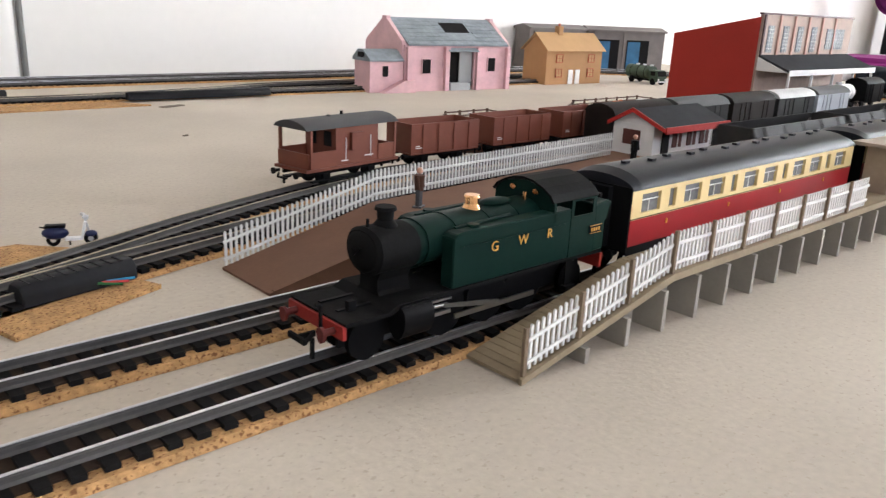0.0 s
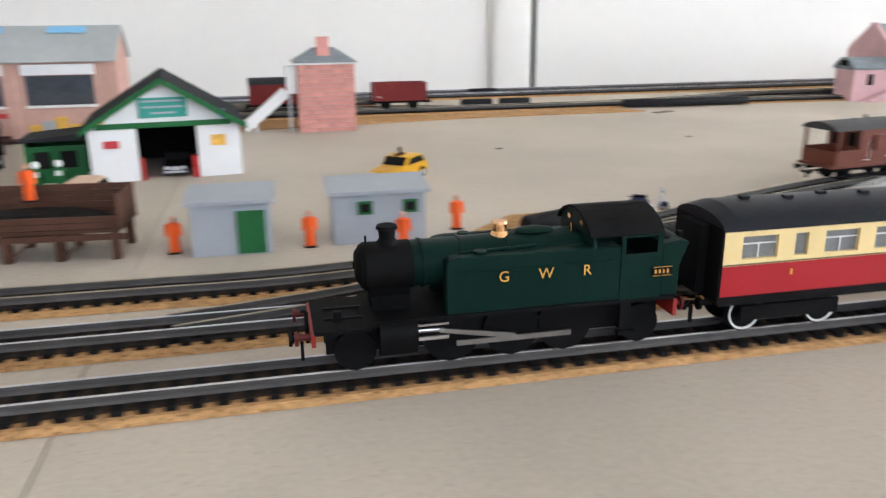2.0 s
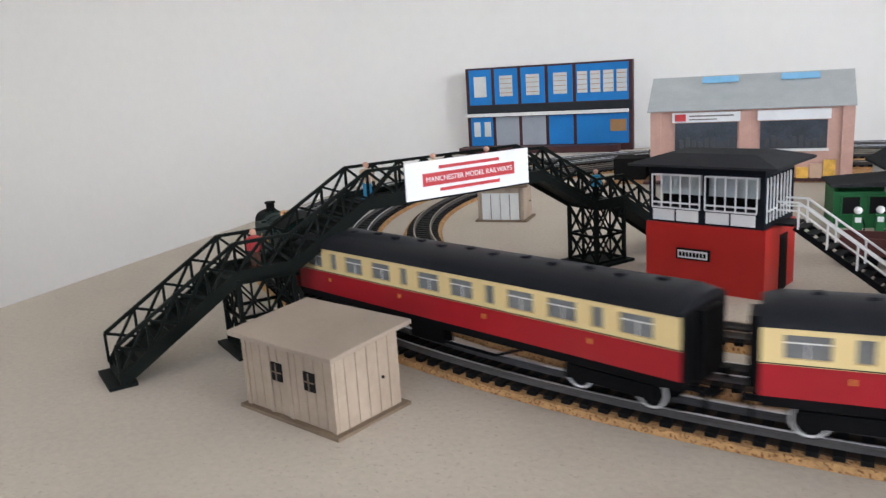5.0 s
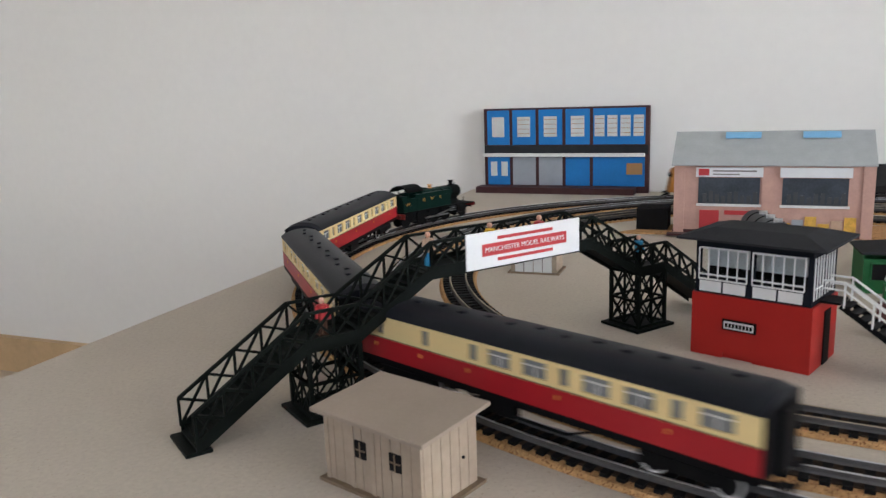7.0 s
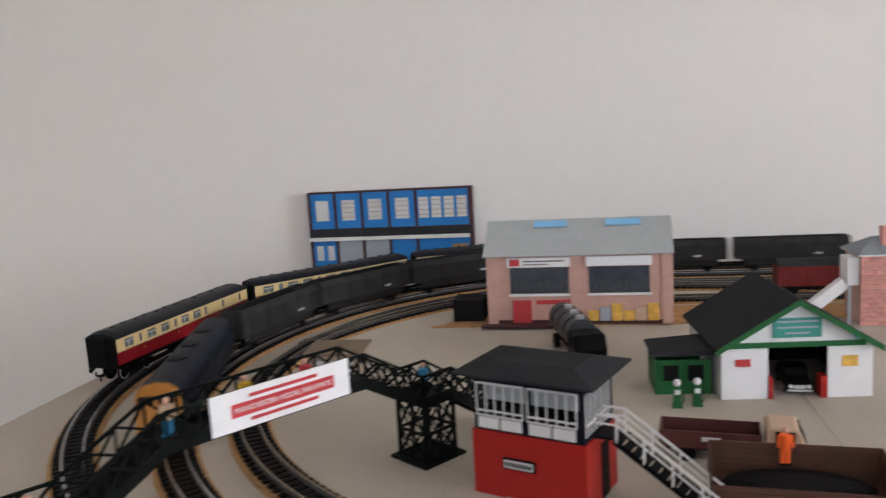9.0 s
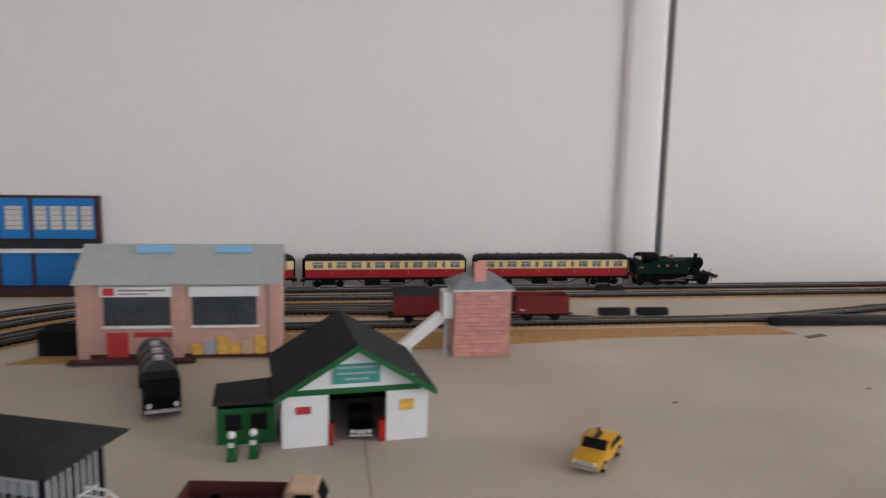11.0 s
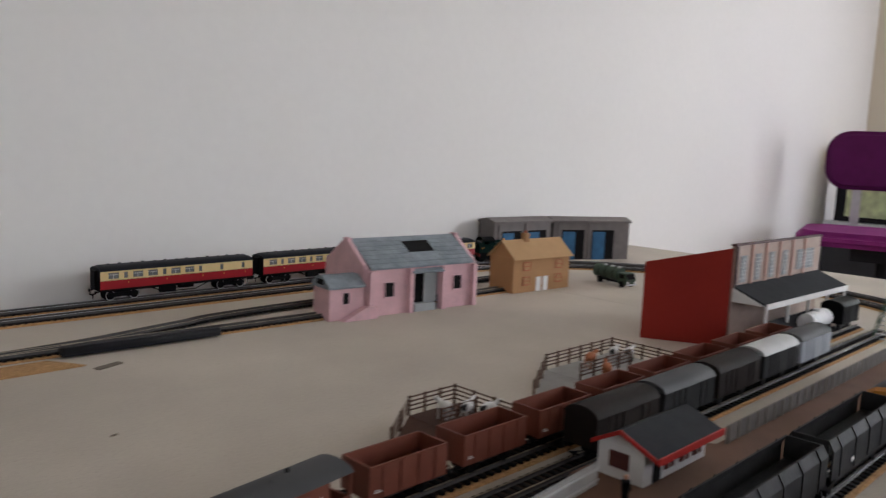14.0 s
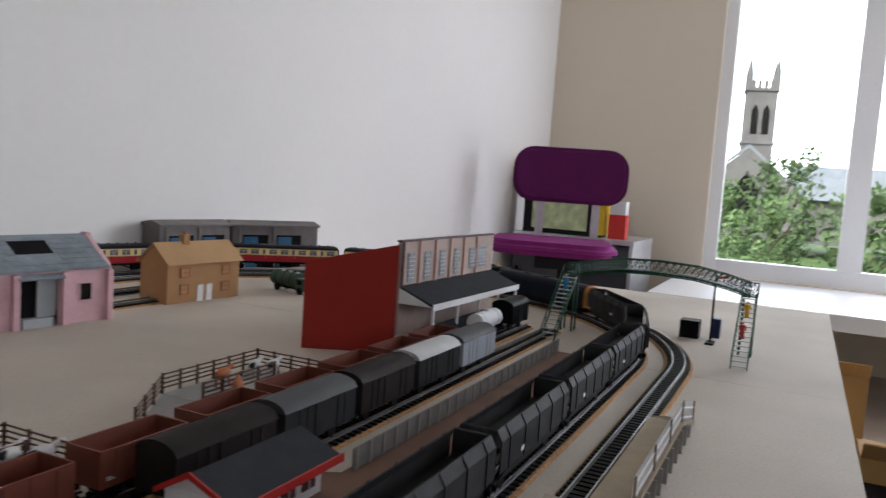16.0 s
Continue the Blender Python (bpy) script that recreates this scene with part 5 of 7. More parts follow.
def signal_box():
    t = thing("signal_box", pose(-0.775, 0.7150, 0, 0, 0, -21), "red and charcoal signal box with white window frames", "signal box")
    W, D = 0.0775, 0.051
    bm = prism(B(), [(0, 0), (0.022, 0), (0.022, 0.004), (0.042, 0.004), (0.042, 0), (W, 0), (W, 0.043), (0, 0.043)], 0.0, 0.002, "y")
    box(bm, 0, W, 0.0021, D, 0, 0.043)
    part("base", bm, "box_red", t, "bright red base storey")
    nm = part("name_board", box(B(), 0.0220, 0.0440, -0.0016, -0.0001, 0.0205, 0.0275), "black", t)
    bm = box(B(), 0.0232, 0.0428, -0.0021, -0.0016, 0.0215, 0.0265)
    part("name_panel", bm, "white_line", nm)
    bm = B()
    for k in range(8):
        box(bm, 0.0243 + k * 0.0023, 0.0258 + k * 0.0023, -0.0025, -0.0021, 0.0226, 0.0254)
    part("name_bars", bm, "black", nm)
    up = part("upper_storey", box(box(box(B(), 0.0015, W - 0.0015, 0.0015, D - 0.0015, 0.0431, 0.0520), 0.0015, W - 0.0015, 0.0015, D - 0.0015, 0.0745, 0.0800), 0.0015, W - 0.0015, D - 0.003, D - 0.0015, 0.0520, 0.0745), "slate_blue", t, "charcoal upper storey")
    for x in (0.0015, W / 2 - 0.0012, W - 0.0045):
        part("corner_post", box(B(), x, x + 0.003, 0.0015, 0.0045, 0.0520, 0.0745), "slate_blue", up)
    part("interior", box(B(), 0.006, W - 0.006, 0.012, D - 0.006, 0.0521, 0.0660), "opening", up)
    part("blind", box(B(), 0.006, W - 0.006, 0.0105, 0.0112, 0.0600, 0.0740), "blind", up)
    for c in (0.0200, 0.0555):
        w = 0.0320
        wd = part("window", box(B(), c - w / 2, c + w / 2, 0.0012, 0.0016, 0.0527, 0.0740), "glass", up)
        bm = B()
        for i in range(6):
            xx = c - w / 2 + w * i / 5
            box(bm, xx - 0.0004, xx + 0.0004, 0.0004, 0.0012, 0.0527, 0.0740)
        for z in (0.0527, 0.0560, 0.0738):
            box(bm, c - w / 2, c + w / 2, 0.0003, 0.0012, z - 0.0005, z + 0.0005)
        part("window_frame", bm, "white_line", wd)
        for q in (-1, 1):
            part("lower_panel", box(B(), c + q * 0.0080 - 0.0073, c + q * 0.0080 + 0.0073, 0.0004, 0.0013, 0.0445, 0.0515), "white_line", up)
    for y in (0.012, 0.034):
        bm = B()
        for i in range(4):
            yy = y - 0.008 + 0.016 * i / 3
            box(bm, W - 0.0014, W - 0.0006, yy - 0.0004, yy + 0.0004, 0.0470, 0.0740)
        box(bm, W - 0.0014, W - 0.0006, y - 0.008, y + 0.008, 0.0535, 0.0545)
        part("side_window_frame", bm, "white_line", up)
    part("side_door", box(B(), W, W + 0.0006, 0.024, 0.036, 0.0, 0.036), "black", t)
    bm = B()
    e = 0.0085
    P = [(-e, -e, 0.0800), (W + e, -e, 0.0800), (W + e, D + e, 0.0800), (-e, D + e, 0.0800)]
    Q = [(0.010, 0.010, 0.0868), (W - 0.010, 0.010, 0.0868), (W - 0.010, D - 0.010, 0.0868), (0.010, D - 0.010, 0.0868)]
    lo = [bm.verts.new(p) for p in P]
    md = [bm.verts.new((x, y, z + 0.0015)) for x, y, z in P]
    hi = [bm.verts.new(p) for p in Q]
    bm.faces.new(lo[::-1]), bm.faces.new(hi)
    for i in range(4):
        j = (i + 1) % 4
        bm.faces.new((lo[i], lo[j], md[j], md[i])), bm.faces.new((md[i], md[j], hi[j], hi[i]))
    bmesh.ops.recalc_face_normals(bm, faces=bm.faces)
    part("roof", bm, "dark_roof", t, "black hipped roof with wide eaves")
    # steps down along +x
    st = part("landing", box(B(), W + 0.0006, W + 0.012, 0.012, 0.030, 0.0445, 0.0460), "black", t)
    for k in range(12):
        f = k / 12
        part("stair_tread", box(B(), W + 0.012 + 0.062 * f, W + 0.0175 + 0.062 * f, 0.013, 0.029, 0.0430 - 0.043 * f, 0.0442 - 0.043 * f), "black", t)
    for y in (0.013, 0.029):
        part("stringer", bars(B(), (W + 0.012, y, 0.0440), (W + 0.078, y, 0.0012), 0.0010, 0.0035), "black", t)
        bm = bars(bars(B(), (W + 0.001, y, 0.0590), (W + 0.014, y, 0.0590), 0.0011), (W + 0.014, y, 0.0590), (W + 0.080, y, 0.0150), 0.0011)
        bars(bars(bm, (W + 0.001, y, 0.0540), (W + 0.014, y, 0.0540), 0.0009), (W + 0.014, y, 0.0540), (W + 0.080, y, 0.0095), 0.0009)
        part("handrail", bm, "white_line", t)
        for k in range(5):
            f = k / 4
            x = W + 0.014 + 0.066 * f
            part("baluster", bars(B(), (x, y, 0.0590 - 0.044 * f), (x, y, 0.0430 - 0.042 * f), 0.0011), "white_line", t)


def shop():
    t = thing("shop", pose(-0.824, 1.150, 0.0018, 0, 0, -1.2), "pale brick shop with two big windows and grey roof", "building")
    W, D, H, A = 0.212, 0.075, 0.083, 0.118
    part("wall_shell", box(B(), 0, W, 0, D, 0, H), "shop_brick", t)
    part("plinth", box(B(), -0.001, W + 0.001, -0.001, -0.0001, 0, 0.005), "maroon", t)
    for x in (0.0, W / 2 - 0.008, W - 0.010):
        part("pilaster", box(B(), x, x + 0.012, -0.0018, -0.0001, 0, H), "shop_brick", t)
    slab_roof(t, -0.003, W + 0.003, -0.006, H - 0.001, D * 0.62, A, "slate_light", label="pale grey card roof")
    slab_roof(t, -0.003, W + 0.003, D + 0.006, H - 0.001, D * 0.62, A, "slate_light")
    for x in (0, W - 0.002):
        part("gable", prism(B(), [(0, H), (D, H), (D * 0.62, A - 0.001)], x, x + 0.002), "shop_brick", t)
    for x in (0.055, 0.140):
        part("skylight", prism(B(), [(D * 0.42, H + 0.0285), (D * 0.52, H + 0.0345), (D * 0.52, H + 0.0355), (D * 0.42, H + 0.0295)], x, x + 0.040), "skylight", t)
    for i, c in enumerate((0.062, 0.154)):
        s = part("shop_window", box(B(), c - 0.034, c + 0.034, -0.0010, -0.0001, 0.037, 0.068), "shop_glass", t)
        part("sill", box(B(), c - 0.036, c + 0.036, -0.0028, -0.0001, 0.0340, 0.0368), "white_line", s)
        for k in range(9):
            part("display", box(B(), c - 0.0290 + k * 0.007, c - 0.0245 + k * 0.007, -0.0014, -0.0010, 0.0375, 0.049 + 0.003 * math.sin(k * 1.7)), "tank_grey", s)
        f = part("fascia", box(B(), c - 0.037, c + 0.037, -0.0030, -0.0001, 0.0690, 0.0800), "white", t)
        if i == 0:
            part("sign_mark", box(B(), c - 0.034, c - 0.022, -0.0034, -0.0030, 0.0705, 0.0785), "sign_red", f)
            part("sign_lettering", box(box(B(), c - 0.018, c + 0.030, -0.0034, -0.0030, 0.0752, 0.0768), c - 0.018, c + 0.012, -0.0034, -0.0030, 0.0715, 0.0728), "shed_grey", f)
    part("door", box(B(), 0.030, 0.052, -0.0024, -0.0001, 0.002, 0.029), "sign_red", t)
    part("notice", box(B(), 0.058, 0.098, -0.0012, -0.0001, 0.0240, 0.0290), "sign_red", t)
    for k, mt in enumerate(("poster", "hut_grey", "poster", "poster", "lorry_cream", "poster")):
        part("display_board", box(B(), 0.118 + k * 0.0135, 0.130 + k * 0.0135, -0.0022, -0.0003, 0.004, 0.016 + 0.004 * (k % 3)), mt, t)
    solid("black_shed", box(B(), -0.870, -0.832, 1.165, 1.205, 0.0018, 0.028), "opening", "small black lean-to shed beside the shop", "shed", bevel=0.001)
    solid("step_strip", box(B(), -0.830, -0.70, 1.128, 1.140, 0.0019, 0.0045), "maroon", "dark brown strip of card before the shop", "step")


def garage():
    t = thing("garage", pose(-0.596, 0.893, 0, 0, 0, 6), "white garage with a dark gable roof and green trim", "building")
    W, D, H, A = 0.119, 0.115, 0.046, 0.082
    part("front_wall", box(B(), 0, 0.037, 0, 0.002, 0, H), "white", t)
    part("front_wall", box(B(), 0.084, W, 0, 0.002, 0, H), "white", t)
    part("front_gable", prism(B(), [(0, H + 0.0002), (W, H + 0.0002), (W / 2, A)], 0, 0.002, "y"), "white", t)
    for x in (0, W - 0.002):
        part("side_wall", box(B(), x, x + 0.002, 0.0021, D, 0, H), "white", t)
    part("back_wall", prism(B(), [(0, 0), (W, 0), (W, H), (W / 2, A), (0, H)], D - 0.002, D, "y"), "white", t)
    for s in (-1, 1):
        part("roof", prism(B(), [(W / 2, A + 0.0003), (W / 2 + s * (W / 2 + 0.006), H - 0.0036), (W / 2 + s * (W / 2 + 0.006), H - 0.0018), (W / 2, A + 0.0022)], -0.006, D + 0.003, "y"), "dark_roof", t, "dark grey felt roof")
        part("barge_board", prism(B(), [(W / 2, A - 0.0030), (W / 2 + s * (W / 2 + 0.006), H - 0.0070), (W / 2 + s * (W / 2 + 0.006), H - 0.0022), (W / 2, A + 0.0018)], -0.0075, -0.0062, "y"), "garage_green", t)
        part("red_plinth", box(B(), 0.0375 if s < 0 else 0.0785, 0.0405 if s < 0 else 0.0835, -0.001, 0.010, 0, 0.018), "box_red", t)
    part("door_beam", box(B(), 0.006, W - 0.006, -0.0020, -0.0002, 0.0435, 0.0478), "garage_green", t)
    sg = part("sign", box(B(), 0.0405, 0.0785, -0.0016, -0.0002, 0.0515, 0.0675), "sign_teal", t, "teal signboard")
    bm = B()
    for k, (a, b) in enumerate(((0.0435, 0.0755), (0.0435, 0.0755), (0.050, 0.069))):
        box(bm, a, b, -0.0020, -0.0016, 0.0640 - 0.0048 * k, 0.0656 - 0.0048 * k)
    part("sign_lettering", bm, "hut_grey", sg)
    part("badge", tube(B(), (0.011, -0.0016, 0.0510), (0.011, -0.0002, 0.0510), 0.0030, seg=12), "poster", t)
    part("badge", tube(B(), (W - 0.013, -0.0016, 0.0525), (W - 0.013, -0.0002, 0.0525), 0.0042, seg=4), "skylight", t)
    part("notice", box(B(), 0.011, 0.023, -0.0008, -0.0001, 0.028, 0.034), "sign_red", t)
    part("notice", box(B(), W - 0.024, W - 0.012, -0.0008, -0.0001, 0.026, 0.035), "poster", t)
    part("interior", box(B(), 0.004, W - 0.004, D - 0.010, D - 0.006, 0.0005, H), "opening", t)
    part("interior_side", box(box(B(), 0.0025, 0.004, 0.004, D - 0.011, 0.0005, H), W - 0.004, W - 0.0025, 0.004, D - 0.011, 0.0005, H), "opening", t)
    l = thing("lean_to", pose(-0.648, 0.905, 0, 0, 0, 4), "dark green lean-to workshop beside the garage", "building")
    part("wall_shell", box(box(B(), 0, 0.046, 0, 0.0015, 0, 0.030), 0, 0.0015, 0.0016, 0.045, 0, 0.034), "garage_green", l)
    part("back_wall", box(B(), 0.0016, 0.046, 0.0435, 0.045, 0, 0.034), "garage_green", l)
    part("roof", prism(B(), [(-0.003, 0.0345), (0.048, 0.0345), (0.048, 0.040), (-0.003, 0.036)], -0.004, 0.048, "y"), "dark_roof", l)
    for x in (0.013, 0.033):
        opening(l, (x, 0.012), 0.013, 0.014, -0.0001, "opening", frame_mat="garage_green")


def petrol_pumps():
    for x, y in ((-0.633, 0.875), (-0.617, 0.879)):
        t = thing("petrol_pump", pose(x, y, 0), "green petrol pump with a white globe", "petrol pump", "pumps before the garage")
        part("base", box(B(), -0.004, 0.004, -0.0035, 0.0035, 0, 0.002), "garage_green", t)
        part("column", box(B(), -0.0032, 0.0032, -0.0028, 0.0028, 0.002, 0.017), "garage_green", t, bevel=0.0006)
        part("dial", box(B(), -0.0022, 0.0022, -0.0032, -0.0029, 0.0115, 0.0155), "white_line", t)
        part("globe", ball(B(), (0, 0, 0.0205), 0.0031, seg=12), "white", t, smooth=True)
        part("hose", tube(tube(B(), (0.0034, 0, 0.014), (0.0052, -0.001, 0.007), 0.0006, seg=6), (0.0052, -0.001, 0.007), (0.0036, -0.001, 0.003), 0.0006, seg=6), "black", t)


def brick_cabin():
    t = thing("brick_cabin", pose(-0.418, 1.132, 0.0, 0, 0, 0.5), "pink brick lineside cabin with a hipped slate roof", "building")
    W, D, H = 0.065, 0.055, 0.076
    part("core", box(B(), 0.0012, W - 0.0012, 0.0012, D, 0.0, H), "mortar", t)
    rows, cols = 15, 7
    bh, bw = H / rows, W / cols
    for r in range(rows):
        off = (r % 2) * bw / 2
        for k in range(cols + 1):
            a, b = max(0.0, k * bw - off), min(W, (k + 1) * bw - off)
            if b - a < 0.002:
                continue
            part("brick", box(B(), a + 0.0004, b - 0.0004, 0, 0.0012, r * bh + 0.0004, (r + 1) * bh - 0.0004), "pink_brick", t)
    for r in range(rows):
        for k in range(5):
            a = k * D / 5 + 0.0015
            part("brick", box(B(), W - 0.0012, W, a + 0.0004, a + D / 5 - 0.002, r * bh + 0.0004, (r + 1) * bh - 0.0004), "pink_brick", t)
    part("eave", box(B(), -0.003, W + 0.003, -0.003, D + 0.003, H, H + 0.002), "white_line", t)
    bm = B()
    P = [(-0.004, -0.004), (W + 0.004, -0.004), (W + 0.004, D + 0.004), (-0.004, D + 0.004)]
    lo = [bm.verts.new((x, y, H + 0.0021)) for x, y in P]
    hi = [bm.verts.new((x, y, H + 0.018)) for x, y in ((0.020, D / 2), (W - 0.020, D / 2))]
    bm.faces.new(lo[::-1])
    bm.faces.new((lo[0], lo[1], hi[1], hi[0])), bm.faces.new((lo[2], lo[3], hi[0], hi[1])), bm.faces.new((lo[1], lo[2], hi[1])), bm.faces.new((lo[3], lo[0], hi[0]))
    bmesh.ops.recalc_face_normals(bm, faces=bm.faces)
    part("roof", bm, "slate", t)
    part("chimney", box(B(), 0.024, 0.038, 0.010, 0.020, H + 0.004, H + 0.030), "pink_brick", t, bevel=0.0005)
    part("porch", box(B(), -0.012, -0.0005, 0.004, 0.030, 0.044, 0.074), "white", t)
    part("porch_post", box(B(), -0.011, -0.008, 0.004, 0.007, 0, 0.0439), "hut_grey", t)
    part("stair", bars(B(), (-0.013, 0.012, 0.046), (-0.062, 0.012, 0.006), 0.012, 0.012), "white", t, "white card stair flight")
    part("stair_post", box(B(), -0.050, -0.047, 0.010, 0.014, 0, 0.014), "white", t)


def blue_block():
    t = thing("blue_office_block", pose(-1.183, 1.514, 0, 0, 0, -1) @ Matrix.Diagonal((0.97, 1, 1.055, 1)), "flat low relief blue panelled office block", "building")
    W, H = 0.297, 0.138
    part("backing", box(B(), 0, W, 0, 0.014, 0, H), "maroon", t)
    part("base_step", box(B(), -0.008, W - 0.02, -0.030, -0.0002, 0, 0.010), "maroon", t)
    xs = [0.004, 0.052, 0.101, 0.150, 0.199, W - 0.003]
    for k in range(5):
        a, b = xs[k] + 0.0025, xs[k + 1] - 0.0035
        p = part("blue_panel", box(B(), a, b, -0.0012, -0.0001, 0.078, H - 0.003), "blue_panel", t)
        n = 4 if k == 4 else 1
        for j in range(n):
            w = (b - a) * (0.86 / n if n > 1 else 0.60)
            c = a + (b - a) * ((j + 0.5) / n if n > 1 else 0.5)
            q = part("window", box(B(), c - w / 2 + 0.001, c + w / 2 - 0.001, -0.0022, -0.0013, 0.091, 0.124), "blind", p)
            bm = B()
            if k:
                for z in range(4):
                    box(bm, c - w / 2 + 0.0015, c + w / 2 - 0.0015, -0.0025, -0.0022, 0.096 + z * 0.0075, 0.0968 + z * 0.0075)
                part("slat", bm, "tan", q)
    part("band", box(B(), 0.001, W - 0.001, -0.0020, -0.0002, 0.062, 0.0768), "dark_roof", t)
    part("canopy", box(B(), 0.001, W - 0.006, -0.0110, -0.0021, 0.0590, 0.0640), "white_line", t)
    for k, mt in enumerate(("blue_panel", "hut_grey", "hut_grey", "blue_panel", "blue_panel")):
        a, b = xs[k] + 0.0025, xs[k + 1] - 0.0035
        p = part("ground_panel", box(B(), a, b, -0.0012, -0.0001, 0.011, 0.0575), mt, t)
        if k == 0:
            for c in (a + 0.012, a + 0.032):
                part("window", box(B(), c - 0.006, c + 0.006, -0.0020, -0.0013, 0.026, 0.050), "blind", p)
        if k == 4:
            part("notice", box(B(), a + 0.058, b - 0.004, -0.0020, -0.0013, 0.030, 0.048), "tan", p)


def ply_hut(m, W, D, H, label, roof="ply_roof", doors=False):
    t = thing("lineside_hut", m, label, "hut")
    part("base", box(B(), -0.003, W + 0.003, -0.003, D + 0.003, 0, 0.0016), "ply_burnt", t)
    for k in range(10):
        a, b = W * k / 10, W * (k + 1) / 10
        part("plank", box(B(), a + 0.0002, b - 0.0002, 0, 0.0012, 0.0017, H), "ply", t)
    for k in range(6):
        a, b = D * k / 6, D * (k + 1) / 6
        part("plank", box(B(), W - 0.0012, W, max(0.0013, a + 0.0002), b - 0.0002, 0.0017, H + 0.002), "ply", t)
    part("back_walls", box(box(B(), 0, 0.0012, 0.0013, D - 0.0013, 0.0017, H), 0, W - 0.0013, D - 0.0012, D, 0.0017, H), "ply", t)
    for x in (0.0, W * 0.28, W * 0.5, W - 0.0025):
        part("cover_strip", box(B(), x, x + 0.0025, -0.0008, -0.0001, 0.0017, H), "ply", t)
    part("roof", prism(B(), [(-0.005, H), (D + 0.005, H + 0.003), (D + 0.005, H + 0.0052), (-0.005, H + 0.0022)], -0.005, W + 0.005), roof, t, "flat plain hut roof", bevel=0.0003)
    if doors:
        for a, b in ((0.10, 0.49), (0.51, 0.90)):
            d = part("door", box(B(), W * a, W * b, -0.0020, -0.0009, 0.0020, H - 0.006), "blind", t, "pale grey boarded door")
            part("door_strip", box(B(), W * (a + b) / 2 - 0.0004, W * (a + b) / 2 + 0.0004, -0.0024, -0.0021, 0.0025, H - 0.007), "shed_grey", d)
    for x in () if doors else (W * 0.39, W * 0.75):
        w = part("window", box(B(), x - 0.0035, x + 0.0035, -0.0007, -0.0001, H * 0.50, H * 0.50 + 0.0085), "opening", t)
        part("glazing_bar", box(box(B(), x - 0.0035, x + 0.0035, -0.0011, -0.0008, H * 0.5 + 0.004, H * 0.5 + 0.0045), x - 0.0003, x + 0.0003, -0.0011, -0.0008, H * 0.5, H * 0.5 + 0.0085), "ply_burnt", w)
    part("door_knob", ball(B(), (W + 0.0005, D * 0.72, H * 0.5), 0.0008, seg=6), "black", t)
    return t


def grey_hut(x, y, W, door):
    t = thing("platelayers_hut", pose(x, y, 0, 0, 0, -1), "pale grey lineside hut with a green door" if door else "pale grey lineside hut with green windows", "hut")
    part("wall_shell", box(B(), 0, W, 0, 0.028, 0, 0.030), "hut_grey", t, bevel=0.0003)
    part("roof", prism(B(), [(-0.003, 0.0302), (0.031, 0.0302), (0.031, 0.036), (-0.003, 0.0325)], -0.003, W + 0.003), "hut_grey", t)
    if door:
        part("door", box(B(), W - 0.019, W - 0.003, -0.0010, -0.0001, 0.001, 0.026), "garage_green", t)
    else:
        for c in (0.019, 0.046):
            p = part("window", box(B(), c - 0.0045, c + 0.0045, -0.0010, -0.0001, 0.018, 0.026), "garage_green", t)
            part("pane", box(B(), c - 0.0028, c + 0.0028, -0.0013, -0.0011, 0.0195, 0.0245), "opening", p)


def figure(x, y, z, mat, label, rz=0, lower=None, tall=0.0225):
    """A painted model figure, one plain shape."""
    bm = B()
    k = tall / 0.0225
    for s in (-1, 1):
        tube(bm, (s * 0.0014 * k, 0, 0.0008), (s * 0.0012 * k, 0, 0.0100 * k), 0.0015 * k, 0.0017 * k, 8)
        tube(bm, (s * 0.0034 * k, 0, 0.0175 * k), (s * 0.0040 * k, -0.0012 * k, 0.0105 * k), 0.0010 * k, 0.0008 * k, 6)
    tube(bm, (0, 0, 0.0095 * k), (0, 0, 0.0180 * k), 0.0026 * k, 0.0032 * k, 10)
    box(bm, -0.0035 * k, 0.0035 * k, -0.0025 * k, 0.0025 * k, 0, 0.0008)
    ball(bm, (0, 0, 0.0205 * k), 0.0019 * k, seg=8)
    ob = solid("model_figure", bm, mat, label, "figure", pose(x, y, z, 0, 0, rz), smooth=True)
    ob.data.materials.append(M["skin"])
    ob.data.materials.append(M[lower or "black"])
    for p in ob.data.polygons:
        if p.center.z > 0.0186 * k:
            p.material_index = 1
        elif p.center.z < 0.0012 or (lower and p.center.z < 0.0098 * k):
            p.material_index = 2
    return ob


